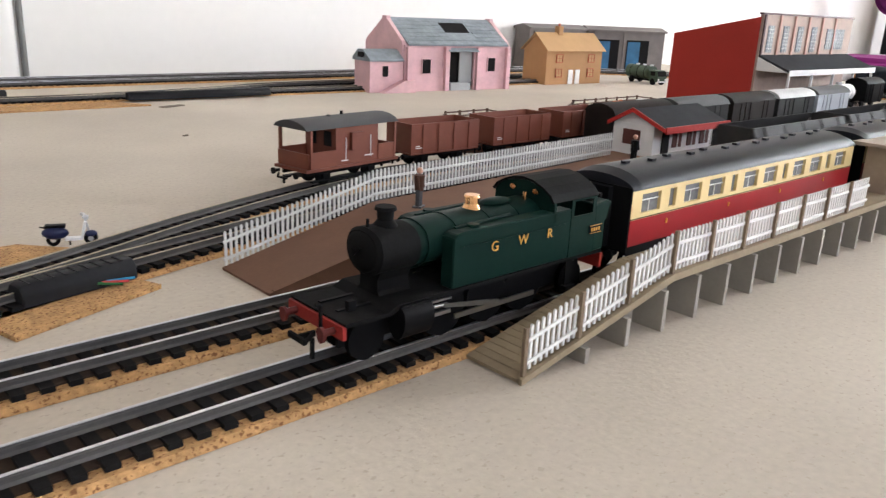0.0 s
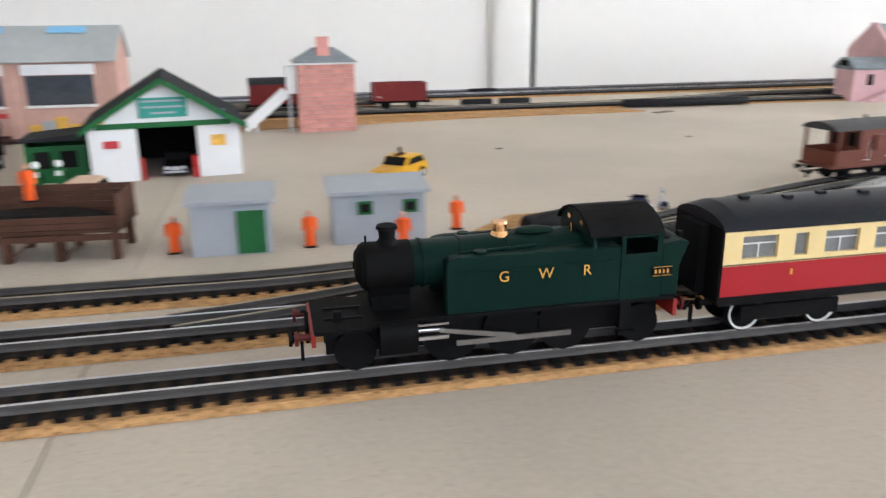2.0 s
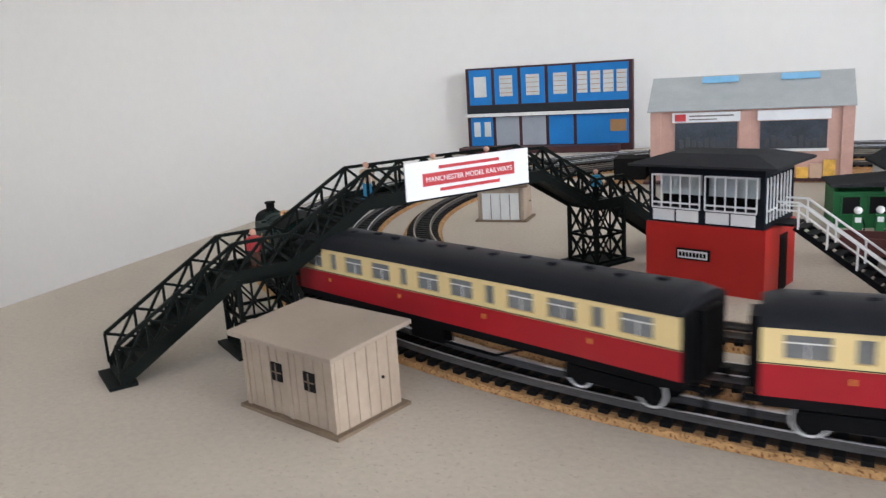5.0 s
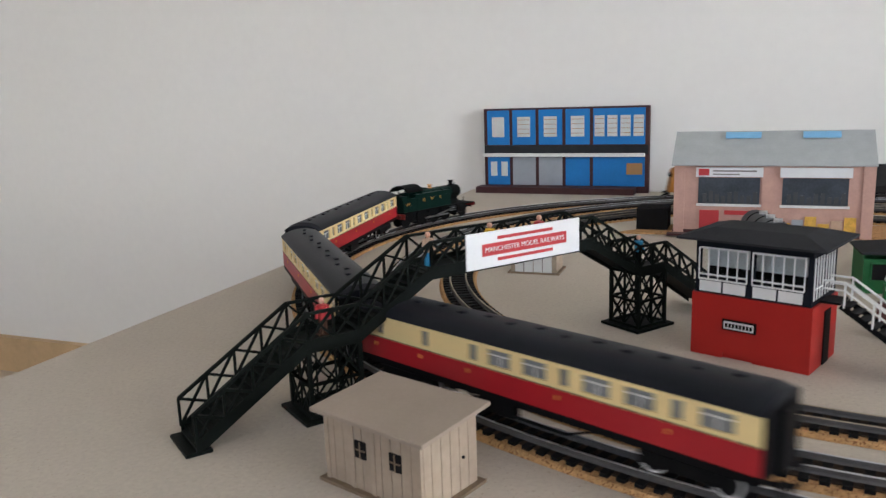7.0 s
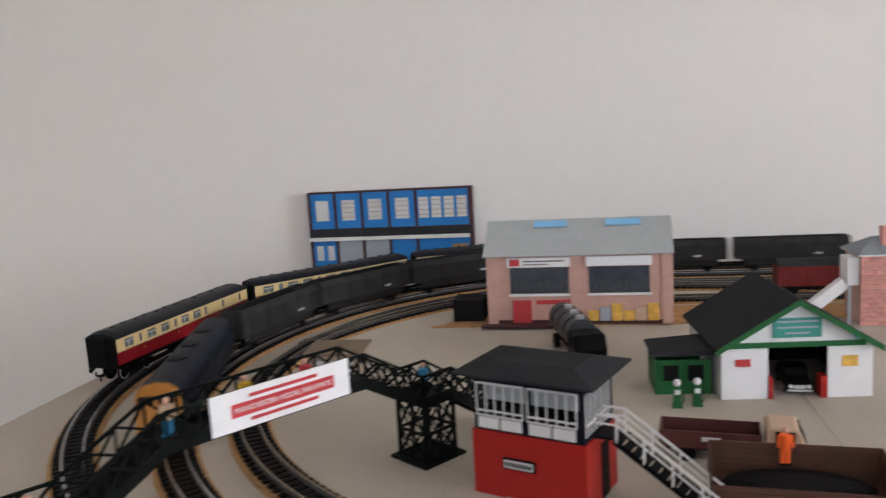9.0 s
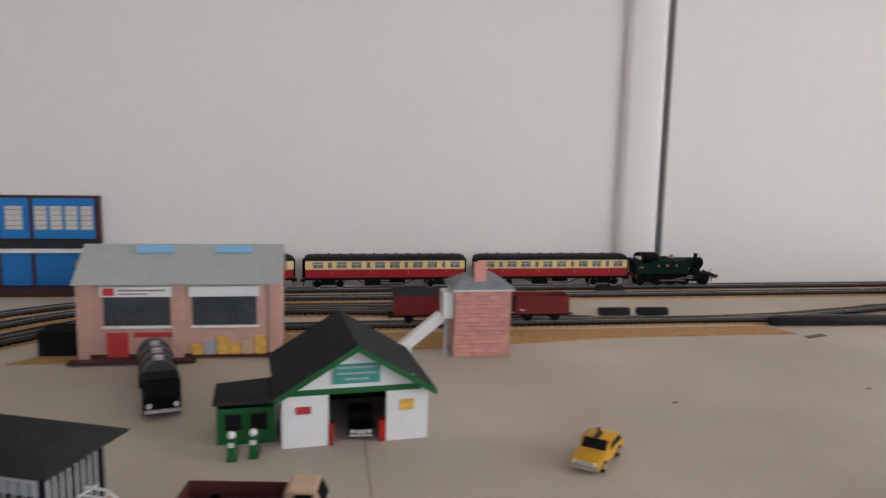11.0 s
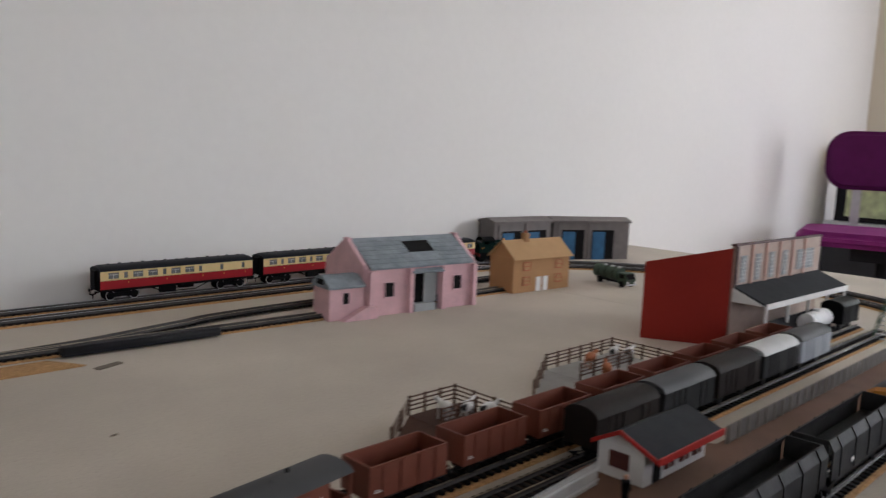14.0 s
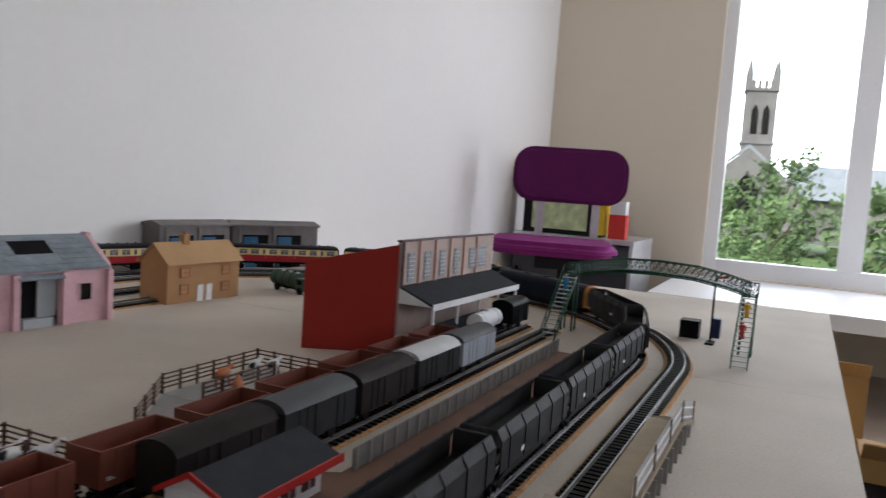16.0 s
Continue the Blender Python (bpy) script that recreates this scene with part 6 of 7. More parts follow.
def car(m, paint, label, name="car"):
    t = thing(name, m, label, "car")
    L, W = 0.025, 0.0105
    body = [(-L, 0.0035), (L, 0.0035), (L + 0.0008, 0.0070), (L - 0.001, 0.0105), (L * 0.35, 0.0118), (L * 0.12, 0.0175), (-L * 0.62, 0.0178), (-L * 0.92, 0.0120), (-L - 0.0008, 0.0100), (-L - 0.0008, 0.0060)]
    part("body", prism(B(), body, -W, W, "y"), paint, t, bevel=0.0012, smooth=True)
    part("windscreen", prism(B(), [(L * 0.345, 0.0122), (L * 0.37, 0.0122), (L * 0.15, 0.0172), (L * 0.125, 0.0172)], -W + 0.002, W - 0.002, "y"), "opening", t)
    for s in (-1, 1):
        part("side_window", prism(B(), [(L * 0.24, 0.0122), (L * 0.06, 0.0165), (-L * 0.55, 0.0168), (-L * 0.74, 0.0122)], s * W, s * (W + 0.0004), "y"), "opening", t)
        for x in (-0.0155, 0.0155):
            w = part("wheel", tube(B(), (0, -0.0014, 0), (0, 0.0014, 0), 0.0042, seg=14), "black", t, m=pose(x, s * (W - 0.001), 0.0042), smooth=True)
            part("hub", tube(B(), (0, s * 0.0014, 0), (0, s * 0.0018, 0), 0.0020, seg=10), "silver", w)
        part("headlight", tube(B(), (L, s * 0.007, 0.0080), (L + 0.0016, s * 0.007, 0.0080), 0.0016, seg=10), "white", t)
    part("bumper", box(B(), L, L + 0.0018, -W + 0.001, W - 0.001, 0.0038, 0.0054), "silver", t)
    part("bumper", box(B(), -L - 0.0024, -L - 0.0006, -W + 0.001, W - 0.001, 0.0038, 0.0054), "silver", t)
    part("grille", box(B(), L + 0.0002, L + 0.0012, -0.0045, 0.0045, 0.0060, 0.0090), "silver", t)
    return t


def lorry(m, body_mat, cab_mat, label, tank=False):
    t = thing("tanker_lorry" if tank else "dropside_lorry", m, label, "lorry")
    part("chassis", box(B(), -0.045, 0.043, -0.007, 0.007, 0.006, 0.009), "black", t)
    cab = part("cab", prism(B(), [(0.020, 0.006), (0.044, 0.006), (0.045, 0.016), (0.040, 0.0275), (0.022, 0.0280), (0.020, 0.026)], -0.0125, 0.0125, "y"), cab_mat, t, bevel=0.0012)
    part("windscreen", prism(B(), [(0.0447, 0.0170), (0.0453, 0.0170), (0.0412, 0.0262), (0.0406, 0.0262)], -0.0105, 0.0105, "y"), "opening", cab)
    for s in (-1, 1):
        part("side_window", box(B(), 0.026, 0.038, min(s * 0.0125, s * 0.0129), max(s * 0.0125, s * 0.0129), 0.0175, 0.0250), "opening", cab)
        part("headlight", tube(B(), (0.0445, s * 0.009, 0.0105), (0.0462, s * 0.009, 0.0105), 0.0018, seg=10), "white", cab)
        for x in (-0.030, 0.032):
            part("wheel", tube(B(), (0, -0.002, 0), (0, 0.002, 0), 0.0062, seg=16), "black", t, m=pose(x, s * 0.0108, 0.0062), smooth=True)
    part("bumper", box(B(), 0.0452, 0.0472, -0.012, 0.012, 0.0055, 0.0078), "silver" if tank else "black", t)
    if tank:
        part("tank", tube(B(), (-0.050, 0, 0.0215), (0.017, 0, 0.0215), 0.0128, seg=22), body_mat, t, smooth=True)
        for x in (-0.036, -0.016, 0.004):
            part("tank_band", tube(B(), (x, 0, 0.0215), (x + 0.0012, 0, 0.0215), 0.0133, seg=22), "black", t)
            part("tank_lid", tube(B(), (x + 0.008, 0, 0.0335), (x + 0.008, 0, 0.0365), 0.0035, seg=12), "silver", t)
    else:
        bm = box(B(), -0.048, 0.018, -0.013, 0.013, 0.0095, 0.0110)
        for s in (-1, 1):
            box(bm, -0.048, 0.018, min(s * 0.013, s * 0.0120), max(s * 0.013, s * 0.0120), 0.0110, 0.0215)
        box(bm, -0.048, -0.047, -0.012, 0.012, 0.0110, 0.0215)
        box(bm, 0.017, 0.018, -0.012, 0.012, 0.0110, 0.0215)
        part("dropside_body", bm, body_mat, t)
        part("badge", box(B(), -0.020, -0.008, -0.0134, -0.0130, 0.0150, 0.0180), "white_line", t)
    return t


def coal_stage():
    t = thing("coal_staithe", pose(-0.634, 0.678, 0, 0, 0, -5), "dark stained timber coal stage on posts", "coal stage")
    W, D = 0.096, 0.040
    part("deck", box(B(), 0, W, 0, D, 0.0165, 0.0185), "timber", t)
    part("coal_load", ball(B(), (W / 2, D / 2, 0.019), 0.016, 2.6, 1.05, 0.5, 16), "coal", t)
    for k in range(5):
        z = 0.0190 + k * 0.0036
        part("plank", box(B(), 0, W, D - 0.0012, D, z, z + 0.0033), "timber", t)
        part("plank", box(B(), 0, 0.0012, 0.0, D - 0.0013, z, z + 0.0033), "timber", t)
        part("plank", box(B(), W - 0.0012, W, 0.0, D - 0.0013, z, z + 0.0033), "timber", t)
    for k in range(2):
        part("plank", box(B(), 0.0013, W - 0.0013, 0, 0.0012, 0.0190 + k * 0.0036, 0.0223 + k * 0.0036), "timber", t)
    for x in (0.004, 0.034, 0.062, 0.092):
        for y in (0.004, D - 0.004):
            part("post", box(B(), x - 0.0022, x + 0.0022, y - 0.0022, y + 0.0022, 0, 0.0165), "timber", t)
        part("brace", bars(B(), (x, 0.002, 0.001), (min(x + 0.018, W - 0.004), 0.002, 0.0160), 0.0012), "timber", t)
    part("bearer", box(B(), -0.003, W + 0.003, -0.0012, -0.0001, 0.0125, 0.0160), "timber", t)


def lattice_panel(bm, p, q, h, n, w=0.0014, rail=0.0018):
    """Top and bottom rail with crossed bars between, from p to q, h high."""
    p, q, u = Vector(p), Vector(q), Vector((0, 0, h))
    bars(bm, p, q, rail), bars(bm, p + u, q + u, rail)
    for i in range(n):
        a, b = p.lerp(q, i / n), p.lerp(q, (i + 1) / n)
        bars(bm, a, b + u, w), bars(bm, a + u, b, w), bars(bm, a, a + u, w)
    bars(bm, q, q + u, w)
    return bm


def black_footbridge():
    t = thing("footbridge", pose(-0.962, 0.568, 0, 0, 0, 54.5), "dark lattice footbridge over the tracks with a white banner", "footbridge")
    w = 0.0140
    spine = [(-0.096, 0.002), (-0.030, 0.044), (0.002, 0.044), (0.053, 0.073), (0.186, 0.073), (0.234, 0.045), (0.262, 0.045), (0.325, 0.004)]
    for (a, za), (b, zb) in zip(spine[:-1], spine[1:]):
        flat = za == zb
        part("deck" if flat else "stair_flight", prism(B(), [(a, za), (b, zb), (b, zb + 0.0016), (a, za + 0.0016)], -w, w, "y"), "lattice", t)
        if not flat:
            n = 10
            for k in range(n):
                f = (k + 0.5) / n
                x, z = a + (b - a) * f, za + (zb - za) * f
                part("stair_tread", box(B(), x - 0.002, x + 0.002, -w, w, z + 0.0016, z + 0.0026), "lattice", t)
        for s in (-1, 1):
            part("side_plate", prism(B(), [(a, za - 0.003), (b, zb - 0.003), (b, zb + 0.004), (a, za + 0.004)], s * w, s * (w + 0.0009), "y"), "lattice", t)
            part("lattice_rail", lattice_panel(B(), (a, s * (w + 0.0004), za + 0.004), (b, s * (w + 0.0004), zb + 0.004), 0.0160, max(2, int(math.hypot(b - a, zb - za) / 0.018))), "lattice", t)
    for x0, x1, top in ((-0.030, 0.002, 0.0438), (0.234, 0.262, 0.0448)):
        for x in (x0, x1):
            for s in (-1, 1):
                part("tower_leg", bars(B(), (x, s * w, 0.002), (x, s * w, top), 0.0024), "lattice", t)
        for s in (-1, 1):
            part("tower_lattice", lattice_panel(B(), (x0, s * w, 0.003), (x1, s * w, 0.003), top / 2 - 0.003, 2, 0.0011), "lattice", t)
            part("tower_lattice", lattice_panel(B(), (x0, s * w, top / 2), (x1, s * w, top / 2), top / 2 - 0.001, 2, 0.0011), "lattice", t)
        for x in (x0, x1):
            part("tower_lattice", lattice_panel(lattice_panel(B(), (x, -w, 0.003), (x, w, 0.003), top / 2 - 0.003, 2, 0.0011), (x, -w, top / 2), (x, w, top / 2), top / 2 - 0.001, 2, 0.0011), "lattice", t)
        part("tower_foot", box(B(), x0 - 0.006, x1 + 0.006, -w - 0.005, w + 0.005, 0, 0.002), "lattice", t)
    part("stair_foot", box(B(), -0.102, -0.088, -w - 0.002, w + 0.002, 0, 0.002), "lattice", t)
    part("end_post", box(B(), -0.0965, -0.0950, -w - 0.0028, -w - 0.0012, 0.002, 0.021), "lattice", t)
    bn = part("banner", box(B(), 0.077, 0.171, -w - 0.0032, -w - 0.0020, 0.0715, 0.0945), "white", t, "white printed banner")
    y = -w - 0.0033
    part("banner_oval", box(box(box(B(), 0.089, 0.159, y - 0.0003, y, 0.0792, 0.0870), 0.101, 0.147, y - 0.0003, y, 0.0752, 0.0772), 0.101, 0.147, y - 0.0003, y, 0.0890, 0.0910), "sign_red", bn)
    letters("MANCHESTER MODEL RAILWAYS", 0.0044, "white_line", bn, pose(0.1240, y - 0.0004, 0.0830, 90, 0, 0))
    # small painted figures on it
    a = radians(54.5)
    for d, z, mat, low in ((-0.014, 0.0446, "sign_red", "timber"), (0.060, 0.0736, "lorry_cream", "blue_cloth"), (0.108, 0.0736, "yellow_cloth", "black"), (0.150, 0.0736, "sign_red", "sign_red"), (0.248, 0.0466, "blue_cloth", "black")):
        figure(-0.962 + math.cos(a) * d, 0.568 + math.sin(a) * d, z + 0.0008, mat, "small painted model figure on the footbridge", 53, low)


def green_footbridge():
    t = thing("green_footbridge", pose(0, 0, 0), "green arched lattice footbridge with stairs at both ends", "footbridge")
    xc, w, top = 1.056, 0.0095, 0.093
    ys = [0.426, 0.458, 0.500, 0.552, 0.604, 0.646, 0.680]
    zs = [top - 0.008, top, top + 0.007, top + 0.009, top + 0.007, top, top - 0.008]
    for i in range(len(ys) - 1):
        part("deck", prism(B(), [(ys[i], zs[i]), (ys[i + 1], zs[i + 1]), (ys[i + 1], zs[i + 1] + 0.002), (ys[i], zs[i] + 0.002)], xc - w, xc + w), "bridge_green", t)
        for s in (-1, 1):
            part("lattice_side", lattice_panel(B(), (xc + s * w, ys[i], zs[i] - 0.002), (xc + s * w, ys[i + 1], zs[i + 1] - 0.002), 0.0195, 5, 0.0009, 0.0016), "bridge_green", t)
    for yc in (0.426, 0.680):
        for dx in (-w, w):
            for dy in (-0.008, 0.008):
                part("tower_leg", bars(B(), (xc + dx, yc + dy, 0), (xc + dx, yc + dy, top - 0.004), 0.0022), "bridge_green", t)
        part("landing", box(B(), xc - w, xc + w, yc - 0.010, yc + 0.010, top - 0.0095, top - 0.008), "bridge_green", t)
        part("lattice_side", lattice_panel(B(), (xc + w, yc - 0.010, top - 0.008), (xc + w, yc + 0.010, top - 0.008), 0.017, 3, 0.0008, 0.0014), "bridge_green", t)
        part("lattice_side", lattice_panel(B(), (xc - w, yc - 0.010, top - 0.008), (xc + w, yc - 0.010, top - 0.008), 0.017, 3, 0.0008, 0.0014), "bridge_green", t)
        n = 15
        for k in range(n):
            f = (k + 0.5) / n
            part("stair_tread", box(B(), xc - w - 0.092 * f - 0.003, xc - w - 0.092 * f + 0.003, yc - 0.010, yc + 0.010, (top - 0.009) * (1 - f), (top - 0.009) * (1 - f) + 0.0012), "roof_light", t)
        for s in (-1, 1):
            part("stringer", bars(B(), (xc - w, yc + s * 0.010, top - 0.009), (xc - w - 0.094, yc + s * 0.010, 0.0015), 0.0012, 0.005), "bridge_green", t)
            part("handrail", bars(B(), (xc - w, yc + s * 0.010, top + 0.007), (xc - w - 0.094, yc + s * 0.010, 0.017), 0.0012), "bridge_green", t)
            for k in range(6):
                f = k / 5
                part("baluster", bars(B(), (xc - w - 0.094 * f, yc + s * 0.010, (top - 0.009) * (1 - f)), (xc - w - 0.094 * f, yc + s * 0.010, (top + 0.007) * (1 - f) + 0.017 * f), 0.0008), "bridge_green", t)
    figure(1.016, 0.426, 0.0590, "yellow_cloth", "small painted model figure on the bridge stairs", 90)
    figure(0.989, 0.428, 0.0350, "sign_red", "small painted model figure on the bridge stairs", 90)
    figure(1.026, 0.680, 0.0650, "blue_cloth", "small painted model figure on the bridge stairs", 90)


def picket_fence(t, pts, h, pitch, mat="white_line", side=-1):
    """Pickets along a line of (x, y, z); rails behind; dark posts."""
    for (x0, y0, z0), (x1, y1, z1) in zip(pts[:-1], pts[1:]):
        n = max(1, round(math.hypot(x1 - x0, y1 - y0) / pitch))
        for k in range(n):
            f = (k + 0.5) / n
            x, y, z = x0 + (x1 - x0) * f, y0 + (y1 - y0) * f, z0 + (z1 - z0) * f
            bm = prism(B(), [(x - 0.0006, z + 0.001), (x + 0.0006, z + 0.001), (x + 0.0006, z + h - 0.0008), (x, z + h), (x - 0.0006, z + h - 0.0008)], y - 0.0004, y + 0.0004, "y")
            part("picket", bm, mat, t)
        for zz in (0.25, 0.72):
            part("rail", bars(B(), (x0, y0 + side * 0.0008, z0 + h * zz), (x1, y1 + side * 0.0008, z1 + h * zz), 0.0007, 0.0013), mat, t)


def near_platform():
    t = thing("near_platform", pose(0, 0, 0), "planked timber platform with ramps on grey piers", "platform")
    ya, yb, top = 0.4465, 0.4725, 0.0215
    prof = [(-0.134, 0.0006), (-0.040, top), (0.585, top), (0.672, 0.0006)]
    pitch = 0.0040
    rnd = random.Random(3)
    for (x0, z0), (x1, z1) in zip(prof[:-1], prof[1:]):
        n = round((x1 - x0) / pitch)
        if z0 == z1 and n > 70:
            part("deck", box(B(), x0 + 0.14, x1, ya, yb, top - 0.0005, top + 0.0013), "deck", t)
            n, x1 = round(0.14 / pitch), x0 + 0.14
        for k in range(n):
            a, b = x0 + (x1 - x0) * k / n, x0 + (x1 - x0) * (k + 1) / n - 0.0004
            za, zb = z0 + (z1 - z0) * k / n, z0 + (z1 - z0) * (k + 1) / n
            part("plank", prism(B(), [(a, za), (b, zb), (b, zb + 0.0013), (a, za + 0.0013)], ya - rnd.uniform(0, 0.0004), yb, "y"), "deck", t)
        part("edge_beam", prism(B(), [(x0, z0 - 0.0015 if z0 > 0.01 else 0.0001), (x1 if z0 != z1 else prof[2][0], z1 - 0.0015 if z1 > 0.01 else 0.0001), (x1 if z0 != z1 else prof[2][0], z1 + 0.0020), (x0, z0 + 0.0020)], ya - 0.0022, ya - 0.0005, "y"), "deck", t)
    k = 0
    x = -0.100
    while x < 0.64:
        z = top if -0.040 <= x <= 0.585 else top * ((x + 0.134) / 0.094 if x < 0 else (0.672 - x) / 0.087)
        if z > 0.004:
            part("pier", box(B(), x - 0.0012, x + 0.0012, ya - 0.0045, yb - 0.004, 0, z - 0.0016), "grey_pier", t)
        x += 0.0258
    part("core_wall", prism(B(), [(-0.114, 0), (-0.040, top - 0.003), (0.585, top - 0.003), (0.652, 0)], ya + 0.010, ya + 0.012, "y"), "grey_pier", t)
    return t


def platform_fences():
    t = thing("picket_fence", pose(0, 0, 0), "white painted picket fence along the timber platform", "fence")
    y, top = 0.4472, 0.0226
    picket_fence(t, [(-0.132, y, 0.002), (-0.086, y, 0.0122), (-0.040, y, top)], 0.0185, 0.0031)
    picket_fence(t, [(-0.040 + 0.0305 * k, y, top) for k in range(8)], 0.0185, 0.0031)
    for k in range(10):
        x = -0.132 + 0.0306 * k
        z = top if x > -0.040 else 0.002 + (x + 0.132) / 0.092 * (top - 0.002)
        part("post", box(B(), x - 0.0009, x + 0.0009, y - 0.0022, y - 0.0008, z, z + 0.0195), "ply_burnt", t)
    t2 = thing("picket_fence", pose(0, 0, 0), "white picket fence at the far end of the platform", "fence")
    picket_fence(t2, [(0.38, y, top), (0.585, y, top), (0.670, y, 0.002)], 0.0185, 0.0062)
    for x in (0.38, 0.45, 0.52, 0.585, 0.668):
        z = top if x < 0.60 else 0.003
        part("post", box(B(), x - 0.0009, x + 0.0009, y - 0.0022, y - 0.0008, z, z + 0.0195), "ply_burnt", t2)
    t3 = thing("picket_fence", pose(0, 0, 0), "pale picket fence behind the brown platform", "fence")
    picket_fence(t3, [(-0.160, 0.616, 0.001), (-0.064, 0.622, 0.0205), (0.080, 0.634, 0.0205), (0.185, 0.642, 0.0205)], 0.0185, 0.0030, "blind")
    t4 = thing("platform_wall_fence", pose(0, 0, 0), "weathered grey planked fence along the platform back", "fence")
    part("panel", box(B(), 0.335, 0.800, 0.6190, 0.6202, 0.0205, 0.0355), "shed_grey", t4)
    for k in range(26):
        part("plank_strip", box(B(), 0.337 + k * 0.0180, 0.339 + k * 0.0180, 0.6180, 0.6189, 0.0205, 0.0365), "grey_pier", t4)


def far_platform():
    t = thing("far_platform", pose(0, 0, 0), "brown painted island platform with a ramp", "platform")
    bm = B()
    low = [(-0.160, 0.5725), (-0.064, 0.5725), (0.800, 0.5725), (0.800, 0.6250), (0.330, 0.6250), (0.305, 0.6680), (0.190, 0.6680), (0.180, 0.6435), (-0.064, 0.6235), (-0.160, 0.6175)]
    A = [bm.verts.new((x, y, 0.0)) for x, y in low]
    C = [bm.verts.new((x, y, 0.0200 if x > -0.1 else 0.0012)) for x, y in low]
    bm.faces.new(A[::-1])
    bm.faces.new(C[1:9]), bm.faces.new((C[0], C[1], C[8], C[9]))
    for i in range(10):
        bm.faces.new((A[i], A[(i + 1) % 10], C[(i + 1) % 10], C[i]))
    bmesh.ops.recalc_face_normals(bm, faces=bm.faces)
    part("deck", bm, "deck_brown", t)
    part("edge_strip", prism(B(), [(-0.158, 0.0018), (-0.064, 0.0201), (0.800, 0.0201), (0.800, 0.0207), (-0.064, 0.0207), (-0.158, 0.0024)], 0.5715, 0.5745, "y"), "deck_brown", t)


def station_building():
    t = thing("station_building", pose(0.207, 0.619, 0.0202, 0, 0, 0), "small white station hut with a dark roof and red edges", "building")
    W, D, H = 0.090, 0.038, 0.0245
    part("wall_shell", box(B(), 0, W, 0, D, 0, H), "white", t)
    part("gable", prism(B(), [(0, H), (D, H), (D / 2, H + 0.0105)], 0.0002, 0.0015), "white", t)
    part("gable", prism(B(), [(0, H), (D, H), (D / 2, H + 0.0105)], W - 0.0015, W - 0.0002), "white", t)
    slab_roof(t, -0.003, W + 0.003, D + 0.004, H - 0.003, D / 2, H + 0.0110, "dark_roof")
    slab_roof(t, -0.003, W + 0.003, -0.012, H - 0.0015, D / 2, H + 0.0110, "dark_roof")
    part("fascia", box(B(), -0.003, W + 0.004, -0.0132, -0.0120, H - 0.0040, H + 0.0012), "box_red", t, "bright red roof edge")
    for s in (0, 1):
        y0, y1 = (-0.0120, D / 2) if s == 0 else (D + 0.004, D / 2)
        part("barge_board", prism(B(), [(y0, H - 0.003), (y1, H + 0.0095), (y1, H + 0.0130), (y0, H + 0.0002)], -0.0042, -0.0030), "box_red", t)
    part("end_window", box(B(), -0.0008, -0.0001, 0.012, 0.028, 0.008, 0.020), "lorry_brown", t)
    part("door", box(B(), 0.012, 0.022, -0.0008, -0.0001, 0.0005, 0.021), "opening", t)
    for x in (0.034, 0.056, 0.076):
        opening(t, (x, 0.006), 0.013, 0.013, -0.0001, "lorry_brown", bars_mat="white_line", n=(2, 1))


def platform_shelter():
    t = thing("platform_shelter", pose(0.216, 0.4500, 0.0226), "timber shelter with a beige flat roof and a tiled front slope", "shelter")
    part("wall_shell", box(B(), 0.006, 0.068, 0.002, 0.018, 0, 0.030), "ply", t)
    part("roof", box(B(), 0, 0.074, 0.0, 0.026, 0.0302, 0.0325), "ply_roof", t, bevel=0.0003)
    part("front_slope", prism(B(), [(-0.024, 0.018), (-0.0003, 0.0325), (-0.0003, 0.0310), (-0.024, 0.0165)], 0, 0.074), "white", t)
    for k in range(8):
        for j in range(5):
            f0, f1 = j / 5, (j + 1) / 5
            y0, y1 = -0.024 + 0.0235 * f0, -0.024 + 0.0235 * f1 - 0.0006
            z0, z1 = 0.0182 + 0.0143 * f0, 0.0182 + 0.0143 * f1 - 0.0003
            part("tile", prism(B(), [(y0, z0), (y1, z1), (y1, z1 + 0.0005), (y0, z0 + 0.0005)], 0.0004 + k * 0.0092, 0.0090 + k * 0.0092), "white_line", t)
    for x in (0.004, 0.070):
        part("post", box(B(), x - 0.001, x + 0.001, -0.0225, -0.0205, -0.0226, 0.0175), "ply_burnt", t)


